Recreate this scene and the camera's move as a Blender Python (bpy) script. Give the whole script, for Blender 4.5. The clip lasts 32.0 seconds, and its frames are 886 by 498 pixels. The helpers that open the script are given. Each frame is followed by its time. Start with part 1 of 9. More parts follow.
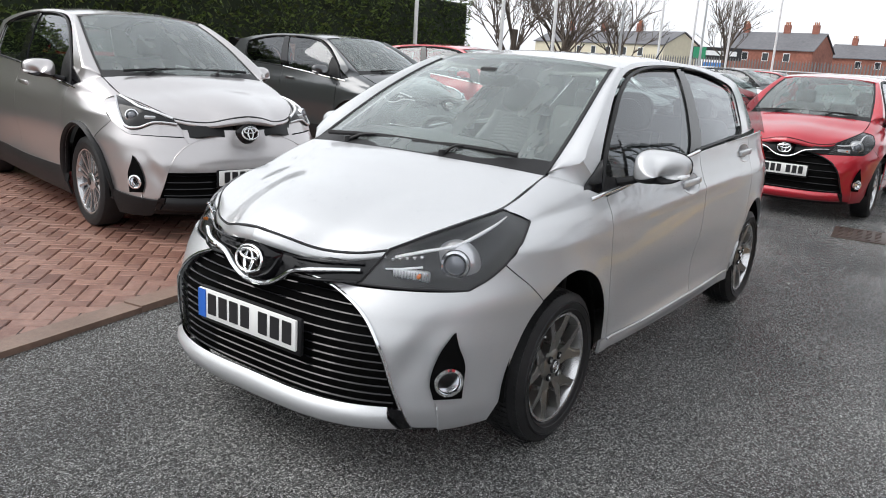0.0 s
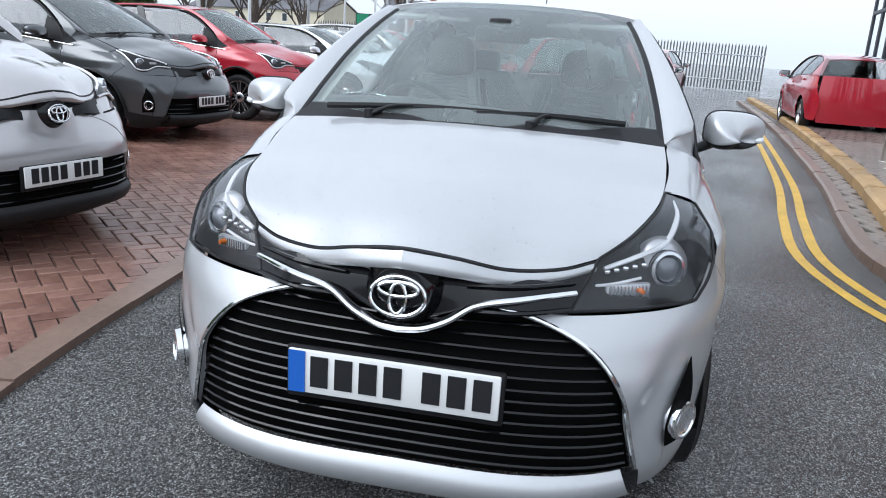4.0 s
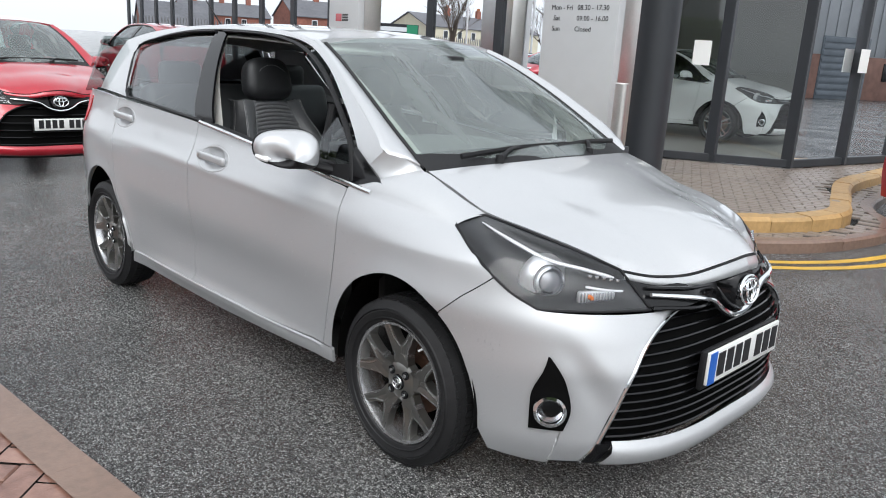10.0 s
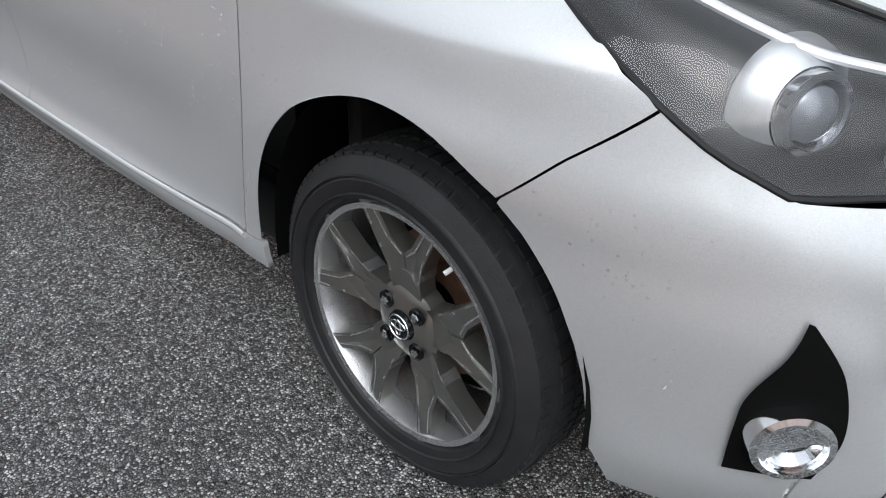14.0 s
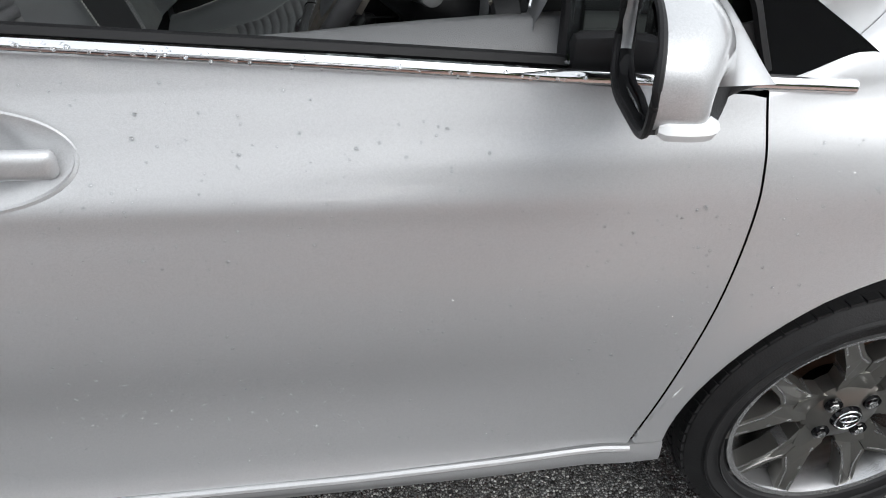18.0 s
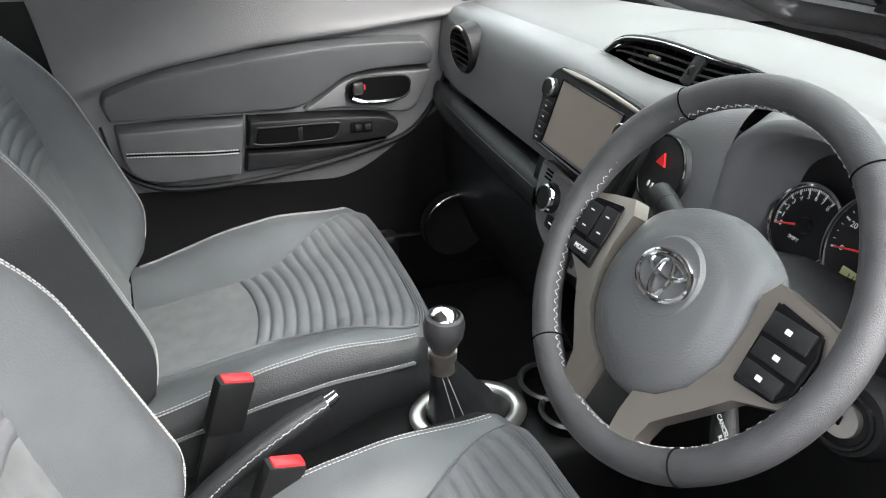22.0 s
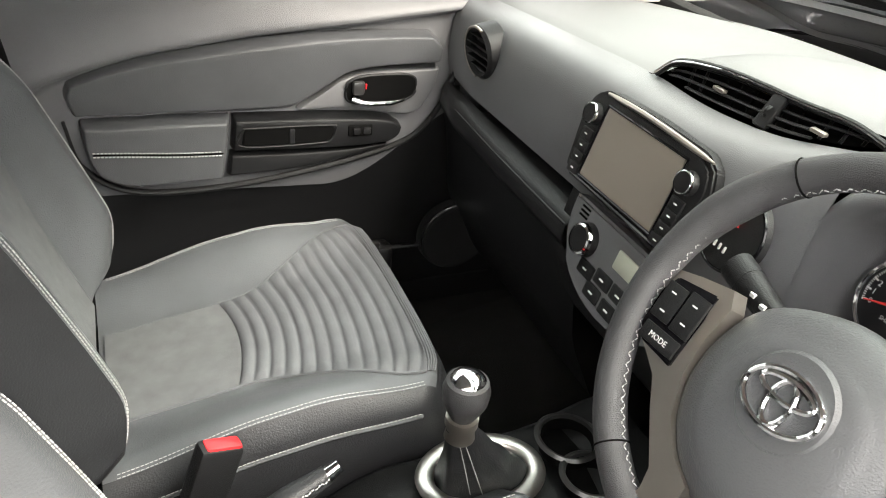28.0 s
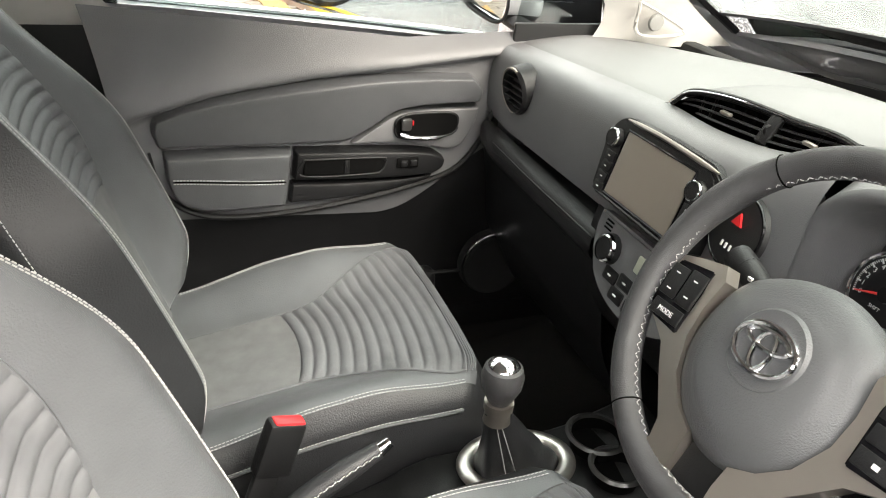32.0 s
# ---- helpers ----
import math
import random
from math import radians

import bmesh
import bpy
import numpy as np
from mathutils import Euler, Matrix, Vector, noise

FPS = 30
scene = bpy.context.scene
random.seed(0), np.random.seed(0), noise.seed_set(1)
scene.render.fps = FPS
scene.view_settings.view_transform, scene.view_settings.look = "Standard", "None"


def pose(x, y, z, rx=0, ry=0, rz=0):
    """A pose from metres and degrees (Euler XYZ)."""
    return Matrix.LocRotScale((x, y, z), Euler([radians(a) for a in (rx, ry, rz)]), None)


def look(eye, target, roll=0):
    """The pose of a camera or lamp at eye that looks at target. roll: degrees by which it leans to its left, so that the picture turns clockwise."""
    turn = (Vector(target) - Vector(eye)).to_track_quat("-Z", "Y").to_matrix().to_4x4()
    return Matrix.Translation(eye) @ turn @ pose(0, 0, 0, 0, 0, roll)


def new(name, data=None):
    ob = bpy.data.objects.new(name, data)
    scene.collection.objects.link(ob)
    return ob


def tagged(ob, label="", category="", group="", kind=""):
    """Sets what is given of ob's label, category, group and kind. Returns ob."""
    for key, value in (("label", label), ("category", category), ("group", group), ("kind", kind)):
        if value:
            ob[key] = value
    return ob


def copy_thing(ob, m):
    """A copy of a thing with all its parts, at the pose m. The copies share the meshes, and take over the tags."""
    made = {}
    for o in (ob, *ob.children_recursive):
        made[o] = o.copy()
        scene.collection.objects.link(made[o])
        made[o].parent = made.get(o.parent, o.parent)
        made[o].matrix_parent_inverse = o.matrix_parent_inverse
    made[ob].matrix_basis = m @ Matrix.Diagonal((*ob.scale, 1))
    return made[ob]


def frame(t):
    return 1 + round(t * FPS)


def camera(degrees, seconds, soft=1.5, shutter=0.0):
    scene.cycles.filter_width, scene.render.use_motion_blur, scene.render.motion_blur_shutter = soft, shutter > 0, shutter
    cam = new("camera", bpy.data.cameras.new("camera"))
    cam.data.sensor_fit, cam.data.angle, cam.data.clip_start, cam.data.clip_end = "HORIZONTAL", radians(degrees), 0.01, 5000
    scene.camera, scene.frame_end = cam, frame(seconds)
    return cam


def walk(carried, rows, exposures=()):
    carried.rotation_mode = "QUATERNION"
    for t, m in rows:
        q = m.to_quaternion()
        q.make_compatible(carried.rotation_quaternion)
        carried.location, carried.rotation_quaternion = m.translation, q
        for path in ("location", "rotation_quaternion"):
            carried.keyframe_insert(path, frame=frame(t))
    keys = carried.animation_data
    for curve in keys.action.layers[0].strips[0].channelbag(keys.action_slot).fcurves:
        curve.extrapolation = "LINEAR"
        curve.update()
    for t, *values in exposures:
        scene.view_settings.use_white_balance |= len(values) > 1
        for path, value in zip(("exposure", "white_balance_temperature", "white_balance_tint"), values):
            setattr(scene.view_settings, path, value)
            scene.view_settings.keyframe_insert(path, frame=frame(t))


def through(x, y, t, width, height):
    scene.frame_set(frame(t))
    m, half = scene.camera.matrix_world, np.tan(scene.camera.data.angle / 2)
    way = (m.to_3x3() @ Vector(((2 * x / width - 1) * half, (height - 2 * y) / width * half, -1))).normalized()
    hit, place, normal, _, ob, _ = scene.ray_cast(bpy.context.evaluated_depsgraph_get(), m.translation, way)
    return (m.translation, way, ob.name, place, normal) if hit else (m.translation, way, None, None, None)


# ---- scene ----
# ---- camera and walk ----
cam = camera(60.44, 32.0, soft=1.0)
PATH = [
    (0, (3.764, 2.035, 1.445), (2.191, 0.903, 0.952), 3.57),
    (0.5, (3.692, 1.949, 1.424), (2.114, 0.822, 0.937), 3.54),
    (1, (3.620, 1.834, 1.394), (2.031, 0.718, 0.918), 3.54),
    (1.5, (3.589, 1.704, 1.355), (1.980, 0.612, 0.887), 3.39),
    (2, (3.625, 1.546, 1.334), (1.990, 0.490, 0.873), 3.12),
    (2.5, (3.654, 1.308, 1.309), (1.950, 0.371, 0.842), 3.25),
    (4.5, (3.728, 0.109, 1.292), (1.802, -0.048, 0.775), 3.49),
    (5, (3.708, -0.184, 1.298), (1.776, -0.152, 0.785), 2.96),
    (5.5, (3.654, -0.544, 1.331), (1.749, -0.294, 0.778), 2.77),
    (6, (3.584, -0.925, 1.323), (1.721, -0.461, 0.762), 2.48),
    (6.5, (3.534, -1.290, 1.351), (1.738, -0.603, 0.801), 2.88),
    (7, (3.418, -1.610, 1.381), (1.713, -0.716, 0.839), 3.00),
    (7.5, (3.247, -1.924, 1.405), (1.642, -0.855, 0.875), 3.07),
    (8, (3.148, -2.245, 1.427), (1.630, -1.052, 0.908), 3.09),
    (8.5, (3.095, -2.405, 1.436), (1.641, -1.129, 0.926), 3.17),
    (9, (3.079, -2.443, 1.433), (1.669, -1.118, 0.927), 3.24),
    (9.5, (3.080, -2.448, 1.434), (1.698, -1.094, 0.930), 3.37),
    (10, (3.071, -2.441, 1.430), (1.707, -1.069, 0.923), 3.47),
    (10.5, (3.018, -2.400, 1.410), (1.668, -1.017, 0.897), 3.53),
    (11, (2.914, -2.290, 1.366), (1.574, -0.902, 0.841), 3.69),
    (11.5, (2.789, -2.173, 1.311), (1.458, -0.784, 0.763), 3.76),
    (12, (2.571, -2.054, 1.255), (1.255, -0.670, 0.663), 3.71),
    (12.5, (2.378, -1.917, 1.199), (1.088, -0.543, 0.530), 3.52),
    (13, (2.228, -1.734, 1.118), (0.952, -0.387, 0.371), 3.63),
    (13.5, (2.112, -1.584, 1.073), (0.862, -0.307, 0.176), 3.04),
    (15.5, (1.572, -1.377, 1.053), (0.923, -0.021, -0.267), 1.97),
    (16, (1.435, -1.409, 1.063), (1.031, 0.003, -0.295), 3.40),
    (16.5, (1.241, -1.443, 1.129), (1.046, -0.041, -0.285), 3.40),
    (17, (0.988, -1.416, 1.190), (0.936, -0.047, -0.268), 2.18),
    (17.5, (0.747, -1.465, 1.300), (0.805, -0.071, -0.133), 1.19),
    (18, (0.437, -1.567, 1.352), (0.636, -0.015, 0.105), 1.16),
    (18.5, (0.202, -1.481, 1.421), (0.542, 0.112, 0.260), 3.00),
    (19, (0.150, -1.335, 1.443), (0.525, 0.307, 0.365), 2.54),
    (19.5, (0.118, -1.218, 1.444), (0.521, 0.471, 0.452), 2.96),
    (20, (0.074, -1.119, 1.443), (0.477, 0.600, 0.504), 3.06),
    (20.5, (0.042, -1.017, 1.405), (0.463, 0.708, 0.486), 3.20),
    (21, (0.044, -0.917, 1.361), (0.508, 0.796, 0.437), 2.91),
    (21.5, (0.043, -0.854, 1.331), (0.586, 0.820, 0.380), 2.74),
    (22, (0.027, -0.809, 1.317), (0.683, 0.798, 0.324), 2.92),
    (22.5, (-0.004, -0.772, 1.313), (0.772, 0.753, 0.277), 3.31),
    (23, (-0.020, -0.739, 1.316), (0.862, 0.705, 0.250), 3.87),
    (23.5, (-0.027, -0.719, 1.307), (0.936, 0.656, 0.220), 4.50),
    (24, (-0.028, -0.709, 1.308), (0.990, 0.622, 0.216), 5.05),
    (24.5, (-0.024, -0.706, 1.304), (1.031, 0.593, 0.209), 5.38),
    (26.5, (-0.013, -0.623, 1.326), (1.041, 0.691, 0.248), 7.68),
    (27, (0.009, -0.604, 1.322), (0.967, 0.786, 0.249), 7.52),
    (27.5, (0.017, -0.609, 1.323), (0.869, 0.853, 0.257), 7.48),
    (28, (0.017, -0.619, 1.325), (0.754, 0.909, 0.266), 7.09),
    (28.5, (0.013, -0.633, 1.339), (0.654, 0.946, 0.291), 6.78),
    (29, (0.024, -0.644, 1.346), (0.593, 0.972, 0.316), 6.33),
    (29.5, (0.026, -0.658, 1.354), (0.549, 0.986, 0.342), 6.00),
    (30, (0.030, -0.679, 1.351), (0.529, 0.988, 0.364), 5.71),
    (30.5, (0.028, -0.696, 1.344), (0.522, 0.985, 0.380), 5.37),
    (31, (0.021, -0.711, 1.340), (0.536, 0.971, 0.389), 5.18),
    (31.5, (0.011, -0.725, 1.327), (0.577, 0.947, 0.387), 5.02),
    (32, (-0.038, -0.753, 1.330), (0.619, 0.886, 0.392), 5.37),
]
EXPOSURES = [(0, 1.1, 6450, 10), (2.0, 1.1, 6050, 12), (2.5, 1.08, 6000, 11), (5, 0.95, 5750, 8), (7.5, 1.0, 5850, 8), (9, 1.1, 6350, 9), (12, 1.05, 6200, 9), (13.5, 1.1, 6200, 8), (16, 1.4, 6400, 8), (17, 1.3, 6400, 9), (18, 1.1, 6400, 9), (19, 1.4, 6300, 8), (19.5, 1.95, 6250, 10), (20, 2.6, 6250, 11), (21, 3.3, 6300, 11), (23, 3.85, 6800, 11), (27, 3.9, 7050, 11), (30, 3.9, 7300, 11), (32, 3.8, 7250, 11)]
walk(cam, [(t, look(eye, target, roll)) for t, eye, target, roll in PATH], EXPOSURES)


# world: overcast daylight
world = bpy.data.worlds.new("overcast")
scene.world = world
world.use_nodes = True
wn, wl = world.node_tree.nodes, world.node_tree.links
sky = wn.new("ShaderNodeTexSky")
sky.sky_type = "NISHITA"
sky.sun_disc = False
sky.sun_elevation, sky.sun_rotation = radians(48), radians(120)
sky.air_density, sky.dust_density, sky.ozone_density = 1.0, 4.0, 1.0
hs = wn.new("ShaderNodeHueSaturation")
hs.inputs["Saturation"].default_value = 0.12
cloudmix = wn.new("ShaderNodeMix")
cloudmix.data_type = "RGBA"
cloudmix.inputs["Factor"].default_value = 0.6
cloudmix.inputs["B"].default_value = (8.2, 8.5, 8.9, 1)
bg = wn["Background"]
bg.inputs["Strength"].default_value = 0.09
wl.new(sky.outputs[0], hs.inputs["Color"])
wl.new(hs.outputs[0], cloudmix.inputs["A"])
wl.new(cloudmix.outputs["Result"], bg.inputs["Color"])
sun = new("sun", bpy.data.lights.new("sun", "SUN"))
sun.data.energy, sun.data.angle, sun.data.color = 0.8, radians(40), (1.0, 0.97, 0.93)
sun.matrix_world = look((0, 0, 20), (-4.5, 7.8, 10))


# ---- materials ----
def node_mat(name, color, rough=0.5, metal=0.0, var=0.0, scale=20.0, bump=0.0, bscale=200.0, coat=0.0, wear=None, spec=0.5, rnd=0.0):
    """A principled material with two scales of colour variation, fine bump and optional per-object variation."""
    m = bpy.data.materials.new(name)
    m.use_nodes = True
    n, l = m.node_tree.nodes, m.node_tree.links
    b = n["Principled BSDF"]
    b.inputs["Base Color"].default_value = (*color, 1)
    b.inputs["Roughness"].default_value = rough
    b.inputs["Metallic"].default_value = metal
    b.inputs["Specular IOR Level"].default_value = spec
    b.inputs["Coat Weight"].default_value = coat
    b.inputs["Coat Roughness"].default_value = 0.04
    tc = n.new("ShaderNodeTexCoord")
    if var > 0 or wear or rnd > 0:
        n1 = n.new("ShaderNodeTexNoise")
        n1.inputs["Scale"].default_value = scale
        n1.inputs["Detail"].default_value = 6
        n2 = n.new("ShaderNodeTexNoise")
        n2.inputs["Scale"].default_value = scale * 0.11
        n2.inputs["Detail"].default_value = 3
        l.new(tc.outputs["Object"], n1.inputs["Vector"])
        l.new(tc.outputs["Object"], n2.inputs["Vector"])
        add = n.new("ShaderNodeMath")
        add.operation = "ADD"
        l.new(n1.outputs["Fac"], add.inputs[0])
        l.new(n2.outputs["Fac"], add.inputs[1])
        src = add.outputs[0]
        if rnd > 0:
            oi = n.new("ShaderNodeObjectInfo")
            gi = n.new("ShaderNodeNewGeometry")
            s1 = n.new("ShaderNodeMath")
            s1.operation = "ADD"
            l.new(oi.outputs["Random"], s1.inputs[0])
            l.new(gi.outputs["Random Per Island"], s1.inputs[1])
            s2 = n.new("ShaderNodeMath")
            s2.operation = "MULTIPLY_ADD"
            s2.inputs[1].default_value = rnd
            l.new(s1.outputs[0], s2.inputs[0])
            l.new(src, s2.inputs[2])
            s3 = n.new("ShaderNodeMath")
            s3.operation = "SUBTRACT"
            s3.inputs[1].default_value = rnd
            l.new(s2.outputs[0], s3.inputs[0])
            src = s3.outputs[0]
        ramp = n.new("ShaderNodeValToRGB")
        ramp.color_ramp.elements[0].position, ramp.color_ramp.elements[1].position = 0.3, 0.75
        half = n.new("ShaderNodeMath")
        half.operation = "MULTIPLY"
        half.inputs[1].default_value = 0.5
        l.new(src, half.inputs[0])
        dark, lite = [max(c * (1 - var), 0) for c in color], [min(c * (1 + var), 1) for c in (wear or color)]
        ramp.color_ramp.elements[0].color, ramp.color_ramp.elements[1].color = (*dark, 1), (*lite, 1)
        l.new(half.outputs[0], ramp.inputs["Fac"])
        l.new(ramp.outputs["Color"], b.inputs["Base Color"])
    if bump > 0:
        nb = n.new("ShaderNodeTexNoise")
        nb.inputs["Scale"].default_value = bscale
        nb.inputs["Detail"].default_value = 4
        l.new(tc.outputs["Object"], nb.inputs["Vector"])
        bp = n.new("ShaderNodeBump")
        bp.inputs["Strength"].default_value = min(bump, 1)
        bp.inputs["Distance"].default_value = 0.002
        l.new(nb.outputs["Fac"], bp.inputs["Height"])
        l.new(bp.outputs["Normal"], b.inputs["Normal"])
    return m


def paint_mat(name, color, metal, rough=0.28, flake=0.06):
    """Clear-coated car paint with fine metallic flake."""
    m = node_mat(name, color, rough, metal, coat=1.0)
    n, l = m.node_tree.nodes, m.node_tree.links
    b = n["Principled BSDF"]
    tc = n.new("ShaderNodeTexCoord")
    v = n.new("ShaderNodeTexVoronoi")
    v.inputs["Scale"].default_value = 1400
    l.new(tc.outputs["Object"], v.inputs["Vector"])
    mx = n.new("ShaderNodeMix")
    mx.data_type = "RGBA"
    mx.inputs["A"].default_value = (*[c * (1 - flake) for c in color], 1)
    mx.inputs["B"].default_value = (*[min(c * (1 + flake), 1) for c in color], 1)
    sep = n.new("ShaderNodeSeparateColor")
    l.new(v.outputs["Color"], sep.inputs[0])
    l.new(sep.outputs[0], mx.inputs["Factor"])
    l.new(mx.outputs["Result"], b.inputs["Base Color"])
    return m


def glass_mat(name, tint, rough=0.0, through=0.9, ior=1.75, film=0.0):
    """Thin glass: a sheet that lets light straight through and mirrors by Fresnel."""
    m = bpy.data.materials.new(name)
    m.use_nodes = True
    n, l = m.node_tree.nodes, m.node_tree.links
    n.remove(n["Principled BSDF"])
    tr, gl, fr, mx = n.new("ShaderNodeBsdfTransparent"), n.new("ShaderNodeBsdfGlossy"), n.new("ShaderNodeFresnel"), n.new("ShaderNodeMixShader")
    tr.inputs["Color"].default_value = (*[c * through for c in tint], 1)
    gl.inputs["Roughness"].default_value = rough
    gl.inputs["Color"].default_value = (0.95, 0.97, 1, 1)
    fr.inputs["IOR"].default_value = ior
    l.new(fr.outputs[0], mx.inputs[0])
    l.new(tr.outputs[0], mx.inputs[1])
    l.new(gl.outputs[0], mx.inputs[2])
    if film:
        # misted, rain-wet film in streaks; its pale colour also imitates reflected sky
        tc, mp, nz, rg = n.new("ShaderNodeTexCoord"), n.new("ShaderNodeMapping"), n.new("ShaderNodeTexNoise"), n.new("ShaderNodeMapRange")
        mp.inputs["Scale"].default_value = (1.2, 3.0, 1.2)
        nz.inputs["Scale"].default_value, nz.inputs["Detail"].default_value = 3.0, 6
        l.new(tc.outputs["Object"], mp.inputs["Vector"])
        l.new(mp.outputs[0], nz.inputs["Vector"])
        rg.inputs["From Min"].default_value, rg.inputs["From Max"].default_value = 0.3, 0.7
        rg.inputs["To Min"].default_value, rg.inputs["To Max"].default_value = film * 0.7, film * 1.3
        l.new(nz.outputs["Fac"], rg.inputs["Value"])
        df, tl, m1, m2 = n.new("ShaderNodeBsdfDiffuse"), n.new("ShaderNodeBsdfTranslucent"), n.new("ShaderNodeMixShader"), n.new("ShaderNodeMixShader")
        df.inputs["Color"].default_value = tl.inputs["Color"].default_value = (0.74, 0.82, 0.80, 1)
        l.new(df.outputs[0], m1.inputs[1])
        l.new(tl.outputs[0], m1.inputs[2])
        l.new(rg.outputs[0], m2.inputs[0])
        l.new(mx.outputs[0], m2.inputs[1])
        l.new(m1.outputs[0], m2.inputs[2])
        mx = m2
    l.new(mx.outputs[0], n["Material Output"].inputs["Surface"])
    return m


def wet_asphalt():
    m = node_mat("wet_asphalt", (0.055, 0.057, 0.058), 0.5)
    n, l = m.node_tree.nodes, m.node_tree.links
    b = n["Principled BSDF"]
    tc = n.new("ShaderNodeTexCoord")
    chips = n.new("ShaderNodeTexVoronoi")
    chips.inputs["Scale"].default_value = 165
    big = n.new("ShaderNodeTexNoise")
    big.inputs["Scale"].default_value = 0.8
    big.inputs["Detail"].default_value = 5
    fine = n.new("ShaderNodeTexNoise")
    fine.inputs["Scale"].default_value = 260
    for k in (chips, big, fine):
        l.new(tc.outputs["Object"], k.inputs["Vector"])
    sep = n.new("ShaderNodeSeparateColor")
    l.new(chips.outputs["Color"], sep.inputs[0])
    ramp = n.new("ShaderNodeValToRGB")
    e = ramp.color_ramp.elements
    e[0].position, e[0].color = 0.0, (0.055, 0.056, 0.058, 1)
    e[1].position, e[1].color = 1.0, (0.62, 0.62, 0.61, 1)
    mid = e.new(0.62)
    mid.color = (0.245, 0.248, 0.247, 1)
    l.new(sep.outputs[0], ramp.inputs["Fac"])
    dark = n.new("ShaderNodeMix")
    dark.data_type, dark.blend_type = "RGBA", "MULTIPLY"
    dark.inputs["Factor"].default_value = 0.55
    gaps = n.new("ShaderNodeTexVoronoi")
    gaps.feature = "DISTANCE_TO_EDGE"
    gaps.inputs["Scale"].default_value = 165
    l.new(tc.outputs["Object"], gaps.inputs["Vector"])
    gr = n.new("ShaderNodeMapRange")
    gr.inputs["From Min"].default_value, gr.inputs["From Max"].default_value = 0.04, 0.20
    gr.inputs["To Min"].default_value, gr.inputs["To Max"].default_value = 0.10, 1.0
    l.new(gaps.outputs["Distance"], gr.inputs["Value"])
    seam = n.new("ShaderNodeMix")
    seam.data_type, seam.blend_type = "RGBA", "MULTIPLY"
    seam.inputs["Factor"].default_value = 1.0
    l.new(ramp.outputs["Color"], seam.inputs["A"])
    l.new(gr.outputs[0], seam.inputs["B"])
    l.new(seam.outputs["Result"], dark.inputs["A"])
    r2 = n.new("ShaderNodeValToRGB")
    r2.color_ramp.elements[0].position, r2.color_ramp.elements[1].position = 0.38, 0.62
    r2.color_ramp.elements[0].color, r2.color_ramp.elements[1].color = (0.55, 0.56, 0.58, 1), (1.25, 1.25, 1.22, 1)
    l.new(big.outputs["Fac"], r2.inputs["Fac"])
    l.new(r2.outputs["Color"], dark.inputs["B"])
    l.new(dark.outputs["Result"], b.inputs["Base Color"])
    rr = n.new("ShaderNodeMapRange")
    rr.inputs["From Min"].default_value, rr.inputs["From Max"].default_value = 0.35, 0.65
    rr.inputs["To Min"].default_value, rr.inputs["To Max"].default_value = 0.09, 0.27
    l.new(big.outputs["Fac"], rr.inputs["Value"])
    l.new(rr.outputs[0], b.inputs["Roughness"])
    bp = n.new("ShaderNodeBump")
    bp.inputs["Strength"].default_value, bp.inputs["Distance"].default_value = 1.0, 0.007
    hadd = n.new("ShaderNodeMath")
    hadd.operation = "MULTIPLY_ADD"
    hadd.inputs[1].default_value = -1.0
    l.new(chips.outputs["Distance"], hadd.inputs[0])
    l.new(fine.outputs["Fac"], hadd.inputs[2])
    l.new(hadd.outputs[0], bp.inputs["Height"])
    l.new(bp.outputs["Normal"], b.inputs["Normal"])
    return m


SILVER = paint_mat("silver_paint", (0.50, 0.508, 0.52), 0.48, 0.44, 0.12)
RED = paint_mat("red_paint", (0.40, 0.006, 0.020), 0.15)
DKGREY = paint_mat("dark_grey_paint", (0.075, 0.08, 0.085), 0.5)
CHRSILVER = paint_mat("warm_silver_paint", (0.47, 0.45, 0.45), 0.75)
WHITE = paint_mat("white_paint", (0.78, 0.79, 0.8), 0.0)
BLACKP = node_mat("black_trim", (0.012, 0.012, 0.013), 0.5, bump=0.25, bscale=900, spec=0.25)
GLOSSB = node_mat("gloss_black", (0.006, 0.006, 0.007), 0.08, spec=0.35)
# near-black for dark liners; also paints the shade inside gaps and recesses
VOID = node_mat("cavity_shade_black", (0.004, 0.004, 0.004), 0.9, spec=0.05)
CHROME = node_mat("chrome", (0.82, 0.83, 0.84), 0.07, 1.0)
RUBBER = node_mat("tyre_rubber", (0.017, 0.017, 0.018), 0.55, var=0.35, scale=30, bump=0.4, bscale=300, spec=0.3)
ALLOY = node_mat("gunmetal_alloy", (0.26, 0.255, 0.24), 0.32, 0.9, coat=0.3)
ALLOYS = node_mat("bright_alloy", (0.6, 0.6, 0.61), 0.22, 0.9, coat=0.5)
RUST = node_mat("rusty_disc", (0.12, 0.062, 0.04), 0.6, 0.5, var=0.5, scale=40)
LENSG = glass_mat("lamp_lens", (0.98, 0.98, 0.99), through=0.97, ior=1.42)
TINT = glass_mat("side_glass", (0.72, 0.8, 0.78), through=0.68)
WSG = glass_mat("windscreen_glass", (0.80, 0.93, 0.88), through=0.88, film=0.22)
REFL = node_mat("lamp_reflector", (0.75, 0.76, 0.78), 0.12, 0.95)
AMBER = node_mat("amber_bulb", (0.75, 0.2, 0.04), 0.25)
REDL = node_mat("tail_lamp_red", (0.4, 0.01, 0.01), 0.12, coat=1.0)
PLATEW = node_mat("plate_white", (0.78, 0.78, 0.76), 0.35)
PLATEY = node_mat("plate_blue", (0.02, 0.12, 0.5), 0.35)
INK = node_mat("ink_black", (0.012, 0.012, 0.014), 0.4)
